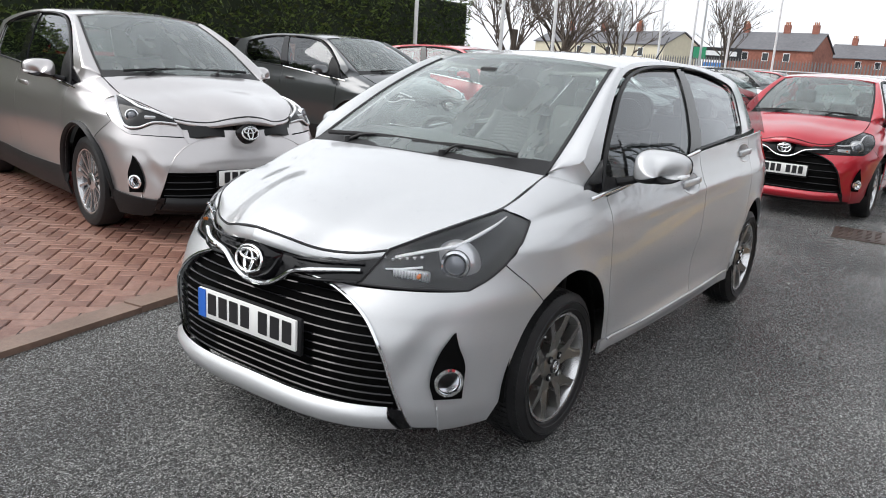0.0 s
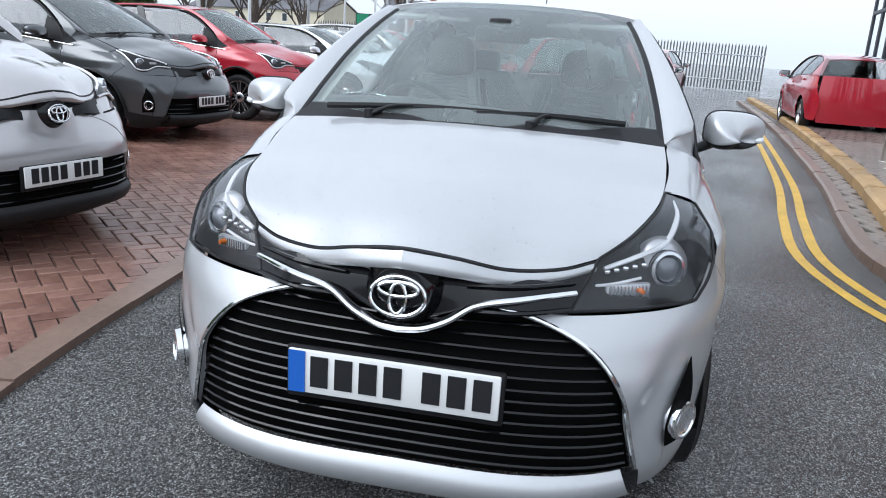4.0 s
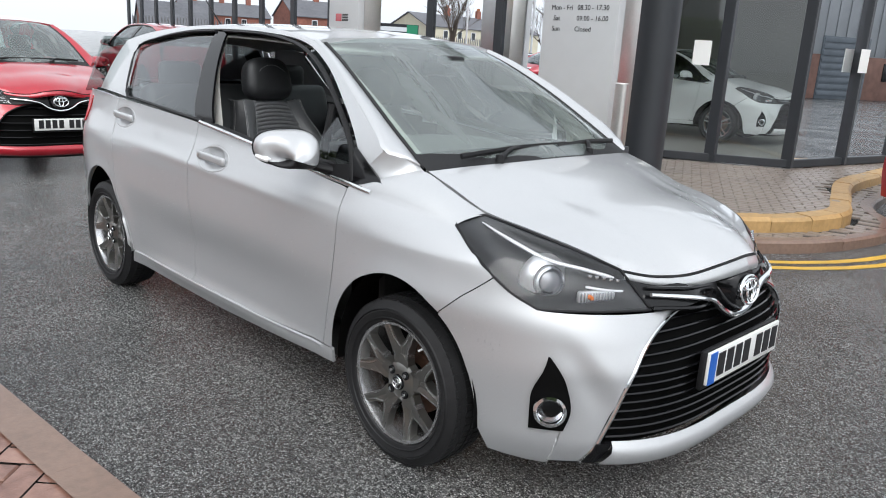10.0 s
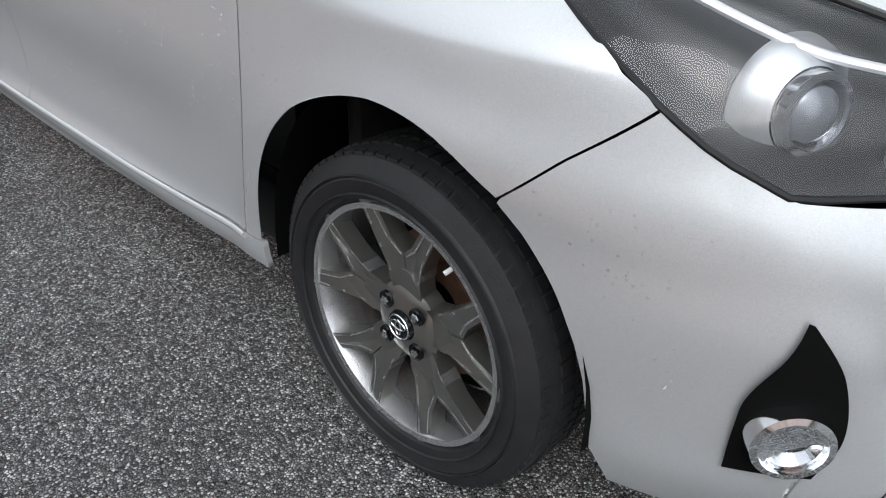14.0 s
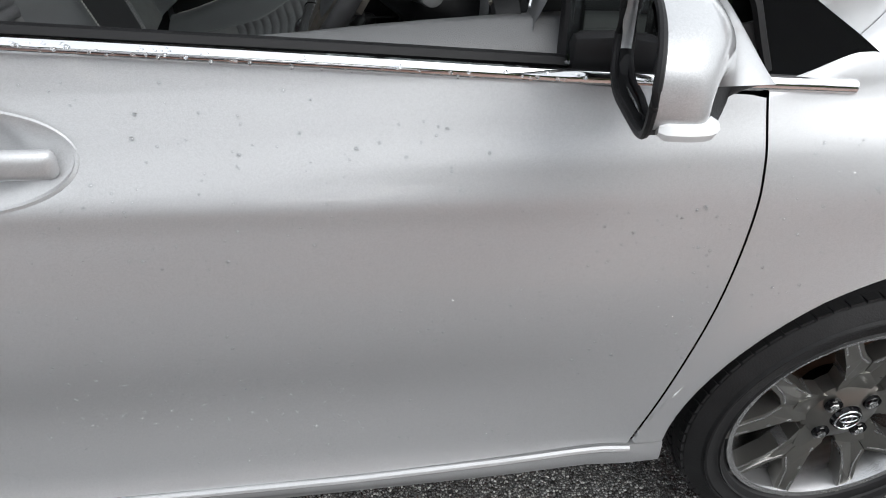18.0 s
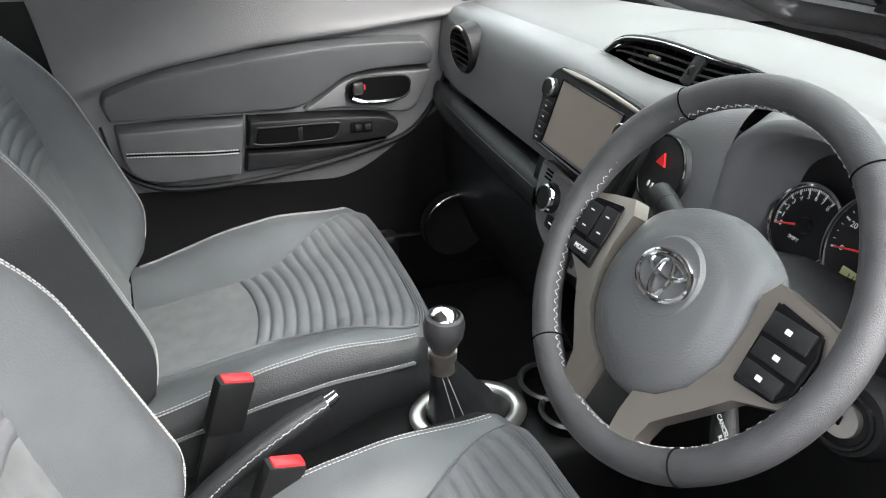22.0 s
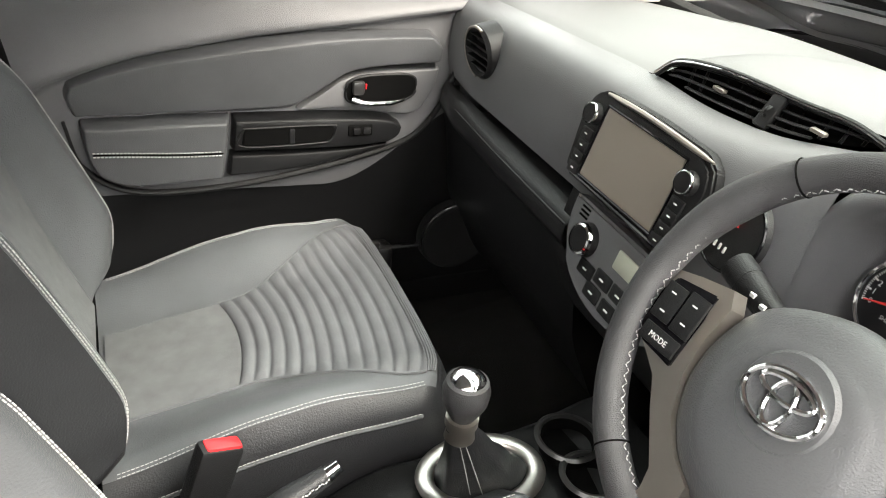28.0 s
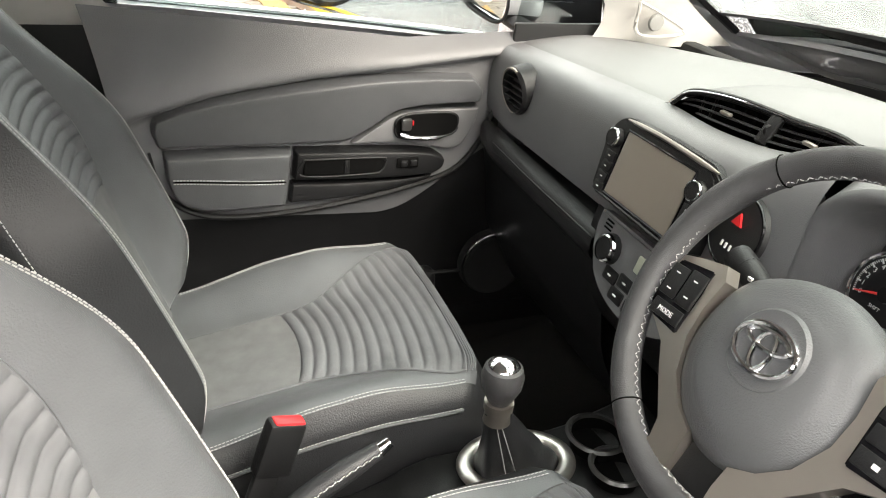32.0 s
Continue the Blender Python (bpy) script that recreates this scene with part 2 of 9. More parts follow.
ASPHALT = wet_asphalt()
BRICKR = node_mat("red_block_paver", (0.19, 0.085, 0.062), 0.3, var=0.35, scale=26, bump=0.5, bscale=160, rnd=0.35, wear=(0.26, 0.15, 0.115))
JOINT = node_mat("paver_joint", (0.05, 0.045, 0.04), 0.8, var=0.4, scale=60)
KERB = node_mat("concrete_kerb", (0.19, 0.125, 0.095), 0.35, var=0.3, scale=30, bump=0.5, bscale=180, rnd=0.3)
KERBY = node_mat("buff_kerb", (0.4, 0.25, 0.1), 0.5, var=0.3, scale=24, bump=0.5, bscale=160, rnd=0.3)
PAVE = node_mat("grey_brown_paver", (0.2, 0.165, 0.14), 0.4, var=0.3, scale=26, bump=0.5, bscale=160, rnd=0.35)
YELLOW = node_mat("road_yellow", (0.6, 0.36, 0.03), 0.5, var=0.3, scale=40, bump=0.6, bscale=150)
ALUG = node_mat("anthracite_frame", (0.024, 0.027, 0.032), 0.45, var=0.12, scale=6)
GREYP = node_mat("pale_grey_panel", (0.5, 0.51, 0.52), 0.4, var=0.05, scale=5)
STEEL = node_mat("brushed_steel", (0.62, 0.6, 0.57), 0.32, 0.95, var=0.1, scale=50)
SHOWG = glass_mat("showroom_glass", (0.8, 0.85, 0.84), through=0.9)
BRICKW = node_mat("house_brick", (0.26, 0.1, 0.07), 0.8, var=0.4, scale=3.0, bump=0.4, bscale=40)
SLATE = node_mat("roof_slate", (0.12, 0.12, 0.13), 0.6, var=0.3, scale=2.5)
CREAM = node_mat("cream_render", (0.6, 0.55, 0.42), 0.8, var=0.1, scale=2)
HEDGE = node_mat("hedge_leaf", (0.13, 0.20, 0.05), 0.55, var=0.5, scale=3, rnd=0.8, wear=(0.22, 0.31, 0.08))
BARK = node_mat("bark", (0.09, 0.07, 0.055), 0.85, var=0.4, scale=15)
POLEG = node_mat("galvanised_pole", (0.45, 0.46, 0.47), 0.45, 0.3)
POLEW = node_mat("white_pole", (0.7, 0.7, 0.7), 0.4)

WATER = node_mat("rain_water", (0.92, 0.94, 0.96), 0.03, coat=1.0)
WATER.node_tree.nodes["Principled BSDF"].inputs["Transmission Weight"].default_value = 0.93
WATER.node_tree.nodes["Principled BSDF"].inputs["IOR"].default_value = 1.45


# ---- modelling tools ----
def spline(pts, n):
    """n points evenly along a Catmull-Rom curve through pts."""
    P = np.array(pts, float)
    if len(P) == 2:
        t = np.linspace(0, 1, n)[:, None]
        return P[0] * (1 - t) + P[1] * t
    Q = np.vstack([2 * P[0] - P[1], P, 2 * P[-1] - P[-2]])
    out = []
    for i in range(1, len(Q) - 2):
        t = np.linspace(0, 1, 24, endpoint=False)[:, None]
        a, b, c, d = Q[i - 1], Q[i], Q[i + 1], Q[i + 2]
        out.append(0.5 * (2 * b + (c - a) * t + (2 * a - 5 * b + 4 * c - d) * t**2 + (3 * b - a - 3 * c + d) * t**3))
    out = np.vstack(out + [P[-1:]])
    s = np.r_[0, np.cumsum(np.linalg.norm(np.diff(out, axis=0), axis=1))]
    t = np.linspace(0, s[-1], n)
    return np.stack([np.interp(t, s, out[:, k]) for k in range(out.shape[1])], 1)


def poly(pts, n):
    """n points evenly along straight pieces."""
    P = np.array(pts, float)
    s = np.r_[0, np.cumsum(np.linalg.norm(np.diff(P, axis=0), axis=1))]
    t = np.linspace(0, s[-1], n)
    return np.stack([np.interp(t, s, P[:, k]) for k in range(P.shape[1])], 1)


def curve1(xs, ys):
    """A smooth function through points (monotone cubic)."""
    xs, ys = np.array(xs, float), np.array(ys, float)
    h, d = np.diff(xs), np.diff(ys) / np.diff(xs)
    m = np.r_[d[0], np.where(d[:-1] * d[1:] > 0, 2 * d[:-1] * d[1:] / (d[:-1] + d[1:] + 1e-12), 0), d[-1]]

    def f(x):
        x = np.asarray(x, float)
        i = np.clip(np.searchsorted(xs, x) - 1, 0, len(h) - 1)
        xc = np.clip(x, xs[0], xs[-1])
        t = (xc - xs[i]) / h[i]
        return (2 * t**3 - 3 * t**2 + 1) * ys[i] + (t**3 - 2 * t**2 + t) * h[i] * m[i] + (3 * t**2 - 2 * t**3) * ys[i + 1] + (t**3 - t**2) * h[i] * m[i + 1]
    return f


def coons(bottom, top, left, right):
    """A Coons patch of four curves (bottom, top run left to right; left, right run bottom to top)."""
    u, v = np.linspace(0, 1, len(bottom))[:, None, None], np.linspace(0, 1, len(left))[None, :, None]
    B, T, L, R = bottom[:, None], top[:, None], left[None], right[None]
    return (1 - v) * B + v * T + (1 - u) * L + u * R - ((1 - u) * (1 - v) * bottom[0] + u * (1 - v) * bottom[-1] + (1 - u) * v * top[0] + u * v * top[-1])


def mesh_of(name, verts, faces, material, smooth=True):
    me = bpy.data.meshes.new(name)
    me.from_pydata([tuple(map(float, v)) for v in verts], [], [tuple(map(int, f)) for f in faces])
    if material:
        me.materials.append(material)
    if smooth:
        me.polygons.foreach_set("use_smooth", [True] * len(me.polygons))
    me.update()
    return me


def link(name, me, parent=None, label="", m=None):
    ob = new(name, me)
    if m is not None:
        ob.matrix_world = m
    if parent is not None:
        ob.parent = parent
    if label:
        ob["label"] = label
    return ob


def grid_part(name, P, material, parent, label="", thick=0.0, flip=False, close_u=False):
    """A smooth sheet from a grid of points; with thick it gets a turned-in rim."""
    P = np.asarray(P, float)
    nu, nv = P.shape[:2]
    V = P.reshape(-1, 3)
    F = []
    for i in range(nu - 1 + (1 if close_u else 0)):
        for j in range(nv - 1):
            a, b, c, d = i * nv + j, ((i + 1) % nu) * nv + j, ((i + 1) % nu) * nv + j + 1, i * nv + j + 1
            F.append((a, d, c, b) if flip else (a, b, c, d))
    me = mesh_of(name, V, F, material)
    if thick:
        rim = [i * nv for i in range(nu)] + [(nu - 1) * nv + j for j in range(1, nv)] + [i * nv + nv - 1 for i in range(nu - 2, -1, -1)] + [j for j in range(nv - 2, 0, -1)]
        du, dv = np.gradient(P, axis=0), np.gradient(P, axis=1)
        N = np.cross(du, dv)
        N /= np.linalg.norm(N, axis=2, keepdims=True) + 1e-9
        N = N.reshape(-1, 3) * (-1 if flip else 1)
        W = np.vstack([V, V[rim] - N[rim] * thick])
        k = len(rim)
        for i in range(k):
            a, b, c, d = rim[i], rim[(i + 1) % k], len(V) + (i + 1) % k, len(V) + i
            F.append((a, b, c, d) if flip else (a, d, c, b))
        me = mesh_of(name, W, F, material)
        sharp = np.zeros(len(me.edges), bool)
        rs = set()
        for i in range(k):
            rs.add(tuple(sorted((rim[i], rim[(i + 1) % k]))))
        ev = np.zeros(len(me.edges) * 2, int)
        me.edges.foreach_get("vertices", ev)
        for e, (a, b) in enumerate(ev.reshape(-1, 2)):
            if (min(a, b), max(a, b)) in rs:
                sharp[e] = True
        at = me.attributes.get("sharp_edge") or me.attributes.new("sharp_edge", "BOOLEAN", "EDGE")
        at.data.foreach_set("value", sharp)
    return link(name, me, parent, label)


def bm_part(name, bm, material, parent=None, label="", smooth=True, m=None, angle=35):
    me = bpy.data.meshes.new(name)
    bmesh.ops.recalc_face_normals(bm, faces=bm.faces)
    if smooth:
        for f in bm.faces:
            f.smooth = True
        for e in bm.edges:
            if len(e.link_faces) == 2 and e.calc_face_angle(0) > radians(angle):
                e.smooth = False
    bm.to_mesh(me)
    bm.free()
    if material:
        me.materials.append(material)
    return link(name, me, parent, label, m)


def box_bm(size, at=(0, 0, 0), bevel=0.0, seg=2, rot=None):
    bm = bmesh.new()
    bmesh.ops.create_cube(bm, size=1)
    bmesh.ops.scale(bm, vec=size, verts=bm.verts)
    if bevel:
        bmesh.ops.bevel(bm, geom=bm.edges[:], offset=bevel, segments=seg, affect="EDGES", profile=0.5)
    if rot is not None:
        bmesh.ops.transform(bm, matrix=rot, verts=bm.verts)
    bmesh.ops.translate(bm, vec=at, verts=bm.verts)
    return bm


def revolve(profile, axis="y", n=40, at=(0, 0, 0)):
    """A bmesh of revolution: profile rows of (radius, along the axis)."""
    bm = bmesh.new()
    rings = []
    for k in range(n):
        a = 2 * math.pi * k / n
        row = []
        for r, h in profile:
            c, s = r * math.cos(a), r * math.sin(a)
            p = {"y": (c, h, s), "z": (c, s, h), "x": (h, c, s)}[axis]
            row.append(bm.verts.new((p[0] + at[0], p[1] + at[1], p[2] + at[2])))
        rings.append(row)
    for k in range(n):
        A, B = rings[k], rings[(k + 1) % n]
        for j in range(len(profile) - 1):
            bm.faces.new((A[j], B[j], B[j + 1], A[j + 1]))
    bmesh.ops.remove_doubles(bm, verts=bm.verts, dist=1e-6)
    return bm


def tube(path, radius, n=8, close=False, squash=1.0, up=(0, 0, 1)):
    """A bmesh tube along 3D points; radius a number or one per point."""
    P = np.array(path, float)
    k = len(P)
    R = np.full(k, radius) if np.isscalar(radius) else np.array(radius, float)
    T = np.roll(P, -1, 0) - np.roll(P, 1, 0) if close else np.gradient(P, axis=0)
    bm = bmesh.new()
    rings = []
    for i in range(k):
        t = T[i] / (np.linalg.norm(T[i]) + 1e-12)
        a = np.cross(t, up)
        if np.linalg.norm(a) < 1e-3:
            a = np.cross(t, (1, 0, 0))
        a /= np.linalg.norm(a)
        b = np.cross(a, t)
        rings.append([bm.verts.new(P[i] + R[i] * (math.cos(q) * a + squash * math.sin(q) * b)) for q in np.linspace(0, 2 * math.pi, n, endpoint=False)])
    for i in range(k if close else k - 1):
        A, B = rings[i], rings[(i + 1) % k]
        for j in range(n):
            bm.faces.new((A[j], A[(j + 1) % n], B[(j + 1) % n], B[j]))
    if not close:
        bm.faces.new(rings[0][::-1])
        bm.faces.new(rings[-1])
    return bm


def prism(outline, depth, to_world):
    """A bmesh prism of a 2D outline; to_world maps (a, b, h) to 3D."""
    bm = bmesh.new()
    lo = [bm.verts.new(to_world(a, b, 0)) for a, b in outline]
    hi = [bm.verts.new(to_world(a, b, depth)) for a, b in outline]
    bm.faces.new(lo[::-1])
    bm.faces.new(hi)
    k = len(lo)
    for i in range(k):
        bm.faces.new((lo[i], lo[(i + 1) % k], hi[(i + 1) % k], hi[i]))
    return bm


def thing(name, label, category, m=None, group="", kind=""):
    ob = new(name)
    ob.empty_display_size = 0.2
    if m is not None:
        ob.matrix_world = m
    return tagged(ob, label, category, group, kind)


# ---- car body ----
# Car frame: x ahead, y to the car's left, z up from the road; origin midway between the axles.
AXLE, WHEEL_R = 1.255, 0.300
XC = 0.95
P_EXP = 3.3
_th = np.linspace(0, math.pi / 2, 400)
_xn, _yn = np.cos(_th) ** (2 / P_EXP), np.sin(_th) ** (2 / P_EXP)
_arc = np.r_[0, np.cumsum(np.hypot(np.diff(_xn * 1.1), np.diff(_yn * 0.83)))]
S1 = _arc[-1]
NOSE = curve1([0.14, 0.22, 0.30, 0.38, 0.50, 0.60, 0.69, 0.80, 0.86, 0.90, 0.95, 1.03], [1.97, 2.05, 2.085, 2.085, 2.085, 2.045, 1.985, 1.91, 1.74, 1.60, 1.47, 1.27])
WIDE = curve1([0.14, 0.20, 0.27, 0.35, 0.50, 0.66, 0.78, 0.86, 0.92, 0.98, 1.06], [0.775, 0.80, 0.815, 0.823, 0.838, 0.845, 0.842, 0.832, 0.808, 0.785, 0.765])
TAPER = curve1([-1.95, -1.80, -1.5, -1.2, -0.8, 0.0, 0.6, 1.0, 1.4], [0.62, 0.86, 0.955, 0.985, 0.998, 1.0, 1.0, 0.992, 1.0])
BELT = curve1([-1.6, -1.03, -0.17, 0.3, 0.69, 0.91, 1.13], [1.09, 1.075, 1.04, 1.0, 0.962, 0.94, 0.925])


def half_width(x, z):
    w = WIDE(z) * TAPER(x)
    # upper wing leans in ahead of the door mirrors
    fwd = np.clip((x - 0.85) / 0.5, 0, 1)
    w = w - fwd * np.clip(z - 0.80, 0, 1) ** 1.3 * 0.85
    # wheel arch flares and the scooped lower door
    for ax in (AXLE, -AXLE):
        d = np.hypot(x - ax, z - 0.30)
        w = w + 0.012 * np.exp(-((d - 0.37) / 0.06) ** 2) * (z > 0.1)
    mid = np.exp(-((x - 0.05) / 0.75) ** 4)
    w = w - 0.020 * mid * np.exp(-((z - 0.47) / 0.11) ** 2) + 0.017 * mid * np.exp(-((z - 0.285) / 0.035) ** 2)
    w = w + 0.006 * np.exp(-((z - 0.845 - 0.03 * (0.2 - x)) / 0.022) ** 2) * mid
    return w


def skin(s, z):
    """The body at s metres round from the middle of the nose, and height z (car's left half)."""
    s, z = np.asarray(s, float), np.asarray(z, float)
    xn, yn = np.interp(s, _arc, _xn), np.interp(s, _arc, _yn)
    front = s < S1
    x = np.where(front, XC + (NOSE(z) - XC) * xn, XC - (s - S1))
    y = np.where(front, half_width(np.minimum(x, 1.35), z) * yn, half_width(x, z))
    nose = 0.085 * np.exp(-((y / 0.2) ** 2)) * np.exp(-(((z - 0.74) / 0.09) ** 2))
    return np.stack([x + np.where(front, nose, 0), y, z], -1)


def s_of_x(x):
    return S1 + XC - x


def s_at(z, y=None, x=None):
    """The s whose point at height z has the given y (front) or x (corner and side)."""
    key = round(z, 4)
    if key not in _rings:
        p = skin(_ring_s, np.full_like(_ring_s, z))
        _rings[key] = np.maximum.accumulate(p[:600, 1]), np.maximum.accumulate(-p[:, 0])
    ys, xs = _rings[key]
    if y is not None:
        return float(np.interp(y, ys, _ring_s[:600]))
    return float(np.interp(-x, xs, _ring_s))


_rings, _ring_s = {}, np.linspace(0, S1 + 3, 1200)


def yz(pts):
    return [(s_at(z, y=y), z) for y, z in pts]


def xz(pts):
    return [(s_at(z, x=x), z) for x, z in pts]


def arc_pts(ax, r, a0, a1, n):
    """Points in (s, z) on the wheel arch."""
    return xz([(ax + 0.952 * r * math.cos(a), 0.30 + 1.085 * r * math.sin(a)) for a in np.linspace(a0, a1, n)])


# upper body: side glass plane and roof
ROOFZ = curve1([-1.85, -1.7, -1.4, -0.9, -0.4, 0.1, 0.45], [1.37, 1.405, 1.455, 1.495, 1.51, 1.50, 1.468])
LEAN = curve1([0.90, 0.98, 1.08, 1.20, 1.35, 1.44, 1.50], [0.80, 0.775, 0.752, 0.695, 0.605, 0.535, 0.47])
UPTAPER = curve1([-1.75, -1.45, -1.0, -0.4, 0.3, 0.8, 1.15], [0.82, 0.90, 0.95, 0.995, 1.0, 0.985, 0.955])


def green(x, z):
    """The greenhouse side at x, z (car's left half)."""
    x, z = np.asarray(x, float), np.asarray(z, float)
    return np.stack([x, LEAN(z) * UPTAPER(x), z], -1)


def mirror(P, side):
    Q = np.array(P, float)
    Q[..., 1] *= side
    return Q


A_OUT = [(1.045, 1.075), (0.98, 1.13), (0.74, 1.27), (0.52, 1.375), (0.36, 1.432)]
WIN_TOP = [(0.86, 1.075), (0.70, 1.205), (0.50, 1.325), (0.26, 1.405), (-0.05, 1.440), (-0.42, 1.446)]
WIN_TOP_R = [(-0.50, 1.446), (-0.80, 1.432), (-1.10, 1.395), (-1.30, 1.345)]
ROOF_EDGE = [(0.36, 1.434), (0.10, 1.468), (-0.3, 1.482), (-0.8, 1.472), (-1.25, 1.430), (-1.6, 1.372)]


class Shape:
    """Stretches the body and lays its parts under one thing."""

    def __init__(self, root, stretch=(1, 1, 1), fine=1.0):
        self.root, self.k, self.fine = root, np.array(stretch, float), fine

    def n(self, count):
        return max(5, int(count * self.fine))

    def sheet(self, name, P, material, side=1, label="", thick=0.012, parent=None, off=0.0, flip=False):
        P = mirror(P, side) * self.k
        if off:
            du, dv = np.gradient(P, axis=0), np.gradient(P, axis=1)
            N = np.cross(du, dv)
            N /= np.linalg.norm(N, axis=2, keepdims=True) + 1e-9
            c = P.reshape(-1, 3).mean(0) - np.array([0, 0, 0.75])
            if (N.reshape(-1, 3).mean(0) @ c) < 0:
                N = -N
            P = P + N * off
        du, dv = np.gradient(P, axis=0), np.gradient(P, axis=1)
        N = np.cross(du, dv).reshape(-1, 3).sum(0)
        c = P.reshape(-1, 3).mean(0) - np.array([P.reshape(-1, 3).mean(0)[0] * 0.7, 0, 0.6])
        inward = (N @ c) < 0
        return grid_part(name, P, material, parent or self.root, label, thick, flip=inward)

    def patch(self, name, bottom, top, left, right, material, side=1, nu=24, nv=16, f=skin, label="", thick=0.012, parent=None, off=0.0, straight=False):
        nu, nv = self.n(nu), self.n(nv)
        mk = poly if straight else spline
        D = coons(mk(bottom, nu), mk(top, nu), mk(left, nv), mk(right, nv))
        return self.sheet(name, f(D[..., 0], D[..., 1]), material, side, label, thick, parent, off)


def wheel(root, at, side, r=WHEEL_R, rim=0.213, style="twin", metal=None, width=0.195, fine=True):
    """A wheel at its hub: tyre with tread blocks, rim barrel, spokes, nuts, disc."""
    metal = metal or ALLOY
    w = thing_part("wheel", root)
    w.location = at
    s = side
    n = 64 if fine else 32
    h = width / 2
    prof = [(rim, -s * h * 0.72), (rim + 0.012, -s * h * 0.9), (rim + 0.045, -s * h * 1.02), (r - 0.03, -s * h * 0.97), (r - 0.008, -s * h * 0.84), (r, -s * h * 0.6), (r, 0)]
    prof += [(a, -b) for a, b in prof[-2::-1]]
    tyre = bm_part("tyre", revolve(prof, "y", n), RUBBER, w)
    if fine:
        blocks = bmesh.new()
        for k in range(72):
            a = 2 * math.pi * k / 72
            for b0, b1, sk in ((-0.080, -0.052, 0.02), (-0.044, -0.016, 0.0), (-0.008, 0.008, 0.0), (0.016, 0.044, 0.0), (0.052, 0.080, -0.02)):
                rr = r - (0.006 if abs(b0 + b1) > 0.12 else 0.0)
                q = [(a + 0.005, b0), (a + 0.074, b0), (a + 0.074 + sk, b1), (a + 0.005 + sk, b1)]
                lo = [blocks.verts.new(((rr - 0.003) * math.cos(u), v, (rr - 0.003) * math.sin(u))) for u, v in q]
                hi = [blocks.verts.new(((rr + 0.004) * math.cos(u), v, (rr + 0.004) * math.sin(u))) for u, v in q]
                blocks.faces.new(hi)
                for i in range(4):
                    blocks.faces.new((lo[i], lo[(i + 1) % 4], hi[(i + 1) % 4], hi[i]))
        tagged(bm_part("tread", blocks, RUBBER, tyre, smooth=False), kind="stuff")
        for rr, aa in ((rim + 0.022, 0.0012), (rim + 0.050, 0.001), (r - 0.035, 0.0012)):
            pr = [(rr - 0.002, s * h * 0.99), (rr, s * h * 1.03), (rr + 0.002, s * h * 0.99)]
            bm_part("sidewall_rib", revolve(pr, "y", n), RUBBER, tyre)
    barrel = [(rim + 0.006, s * h * 0.80), (rim + 0.004, s * h * 0.88), (rim - 0.006, s * h * 0.86), (rim - 0.014, s * h * 0.6), (rim - 0.03, -s * 0.02), (rim - 0.02, -s * h * 0.8)]
    rimo = bm_part("rim", revolve(barrel, "y", n), ALLOYS, w)
    bm_part("brake_disc", revolve([(0.05, -s * 0.008), (0.085, -s * 0.008), (0.088, -s * 0.016), (0.135, -s * 0.016), (0.135, -s * 0.034), (0.05, -s * 0.034)], "y", 40), RUST, w, "rusty brake disc")
    if fine:
        cal = box_bm((0.075, 0.05, 0.10), (0.115, -s * 0.025, 0.03), 0.012, 2)
        bm_part("brake_caliper", cal, RUST, w, "rusty brake caliper")
    bm_part("hub_back", revolve([(0.0, -s * 0.06), (rim - 0.025, -s * 0.06)], "y", 32), VOID, w)
    face = s * (h - 0.020)

    def spoke(outline, a, depth=0.022, mate=metal, parent=rimo):
        ca, sa = math.cos(a), math.sin(a)

        def tw(p, q, hh):
            rr = math.hypot(p, q)
            y = face - s * 0.016 * (1 - min(rr / rim, 1)) ** 2 * 2 + s * hh - s * depth + s * (0.14 * abs(q) - 0.005 if depth > 0.03 else 0.0)
            return Vector((p * ca - q * sa, y, p * sa + q * ca))
        bm = prism(outline, depth, tw)
        bmesh.ops.bevel(bm, geom=[e for e in bm.edges if abs(e.calc_face_angle(0)) > 0.5], offset=0.004 if depth > 0.03 else 0.002, segments=2, affect="EDGES")
        bm_part("spoke", bm, mate, parent, smooth=False)
    if style == "twin":
        for k in range(5):
            a = 2 * math.pi * k / 5 + math.pi / 2
            for q in (-1, 1):
                spoke([(0.066, q * 0.001), (0.070, q * 0.036), (0.102, q * 0.036), (0.140, q * 0.052), (rim - 0.004, q * 0.087), (rim - 0.002, q * 0.054), (0.158, q * 0.022), (0.138, q * 0.001)][:: q], a, 0.034)
                spoke([(0.090, q * 0.0335), (0.138, q * 0.0490), (rim - 0.010, q * 0.0805), (rim - 0.010, q * 0.0770), (0.140, q * 0.0455), (0.092, q * 0.0300)][:: q], a, 0.0362, ALLOYS)
                spoke([(0.134, q * 0.004), (0.156, q * 0.0285), (rim - 0.010, q * 0.0585), (rim - 0.010, q * 0.061), (0.154, q * 0.0315), (0.132, q * 0.007)][:: q], a, 0.0358, ALLOYS)
            spoke([(0.02, -0.030), (0.074, -0.0335), (0.104, -0.010), (0.104, 0.010), (0.074, 0.0335), (0.02, 0.030)], a, 0.0345)
    elif style == "ten":
        bm_part("spoke_back", revolve([(0.0, face - s * 0.030), (0.07, face - s * 0.030), (rim - 0.01, face - s * 0.036)], "y", 32), GLOSSB, rimo, "dark spoke pockets")
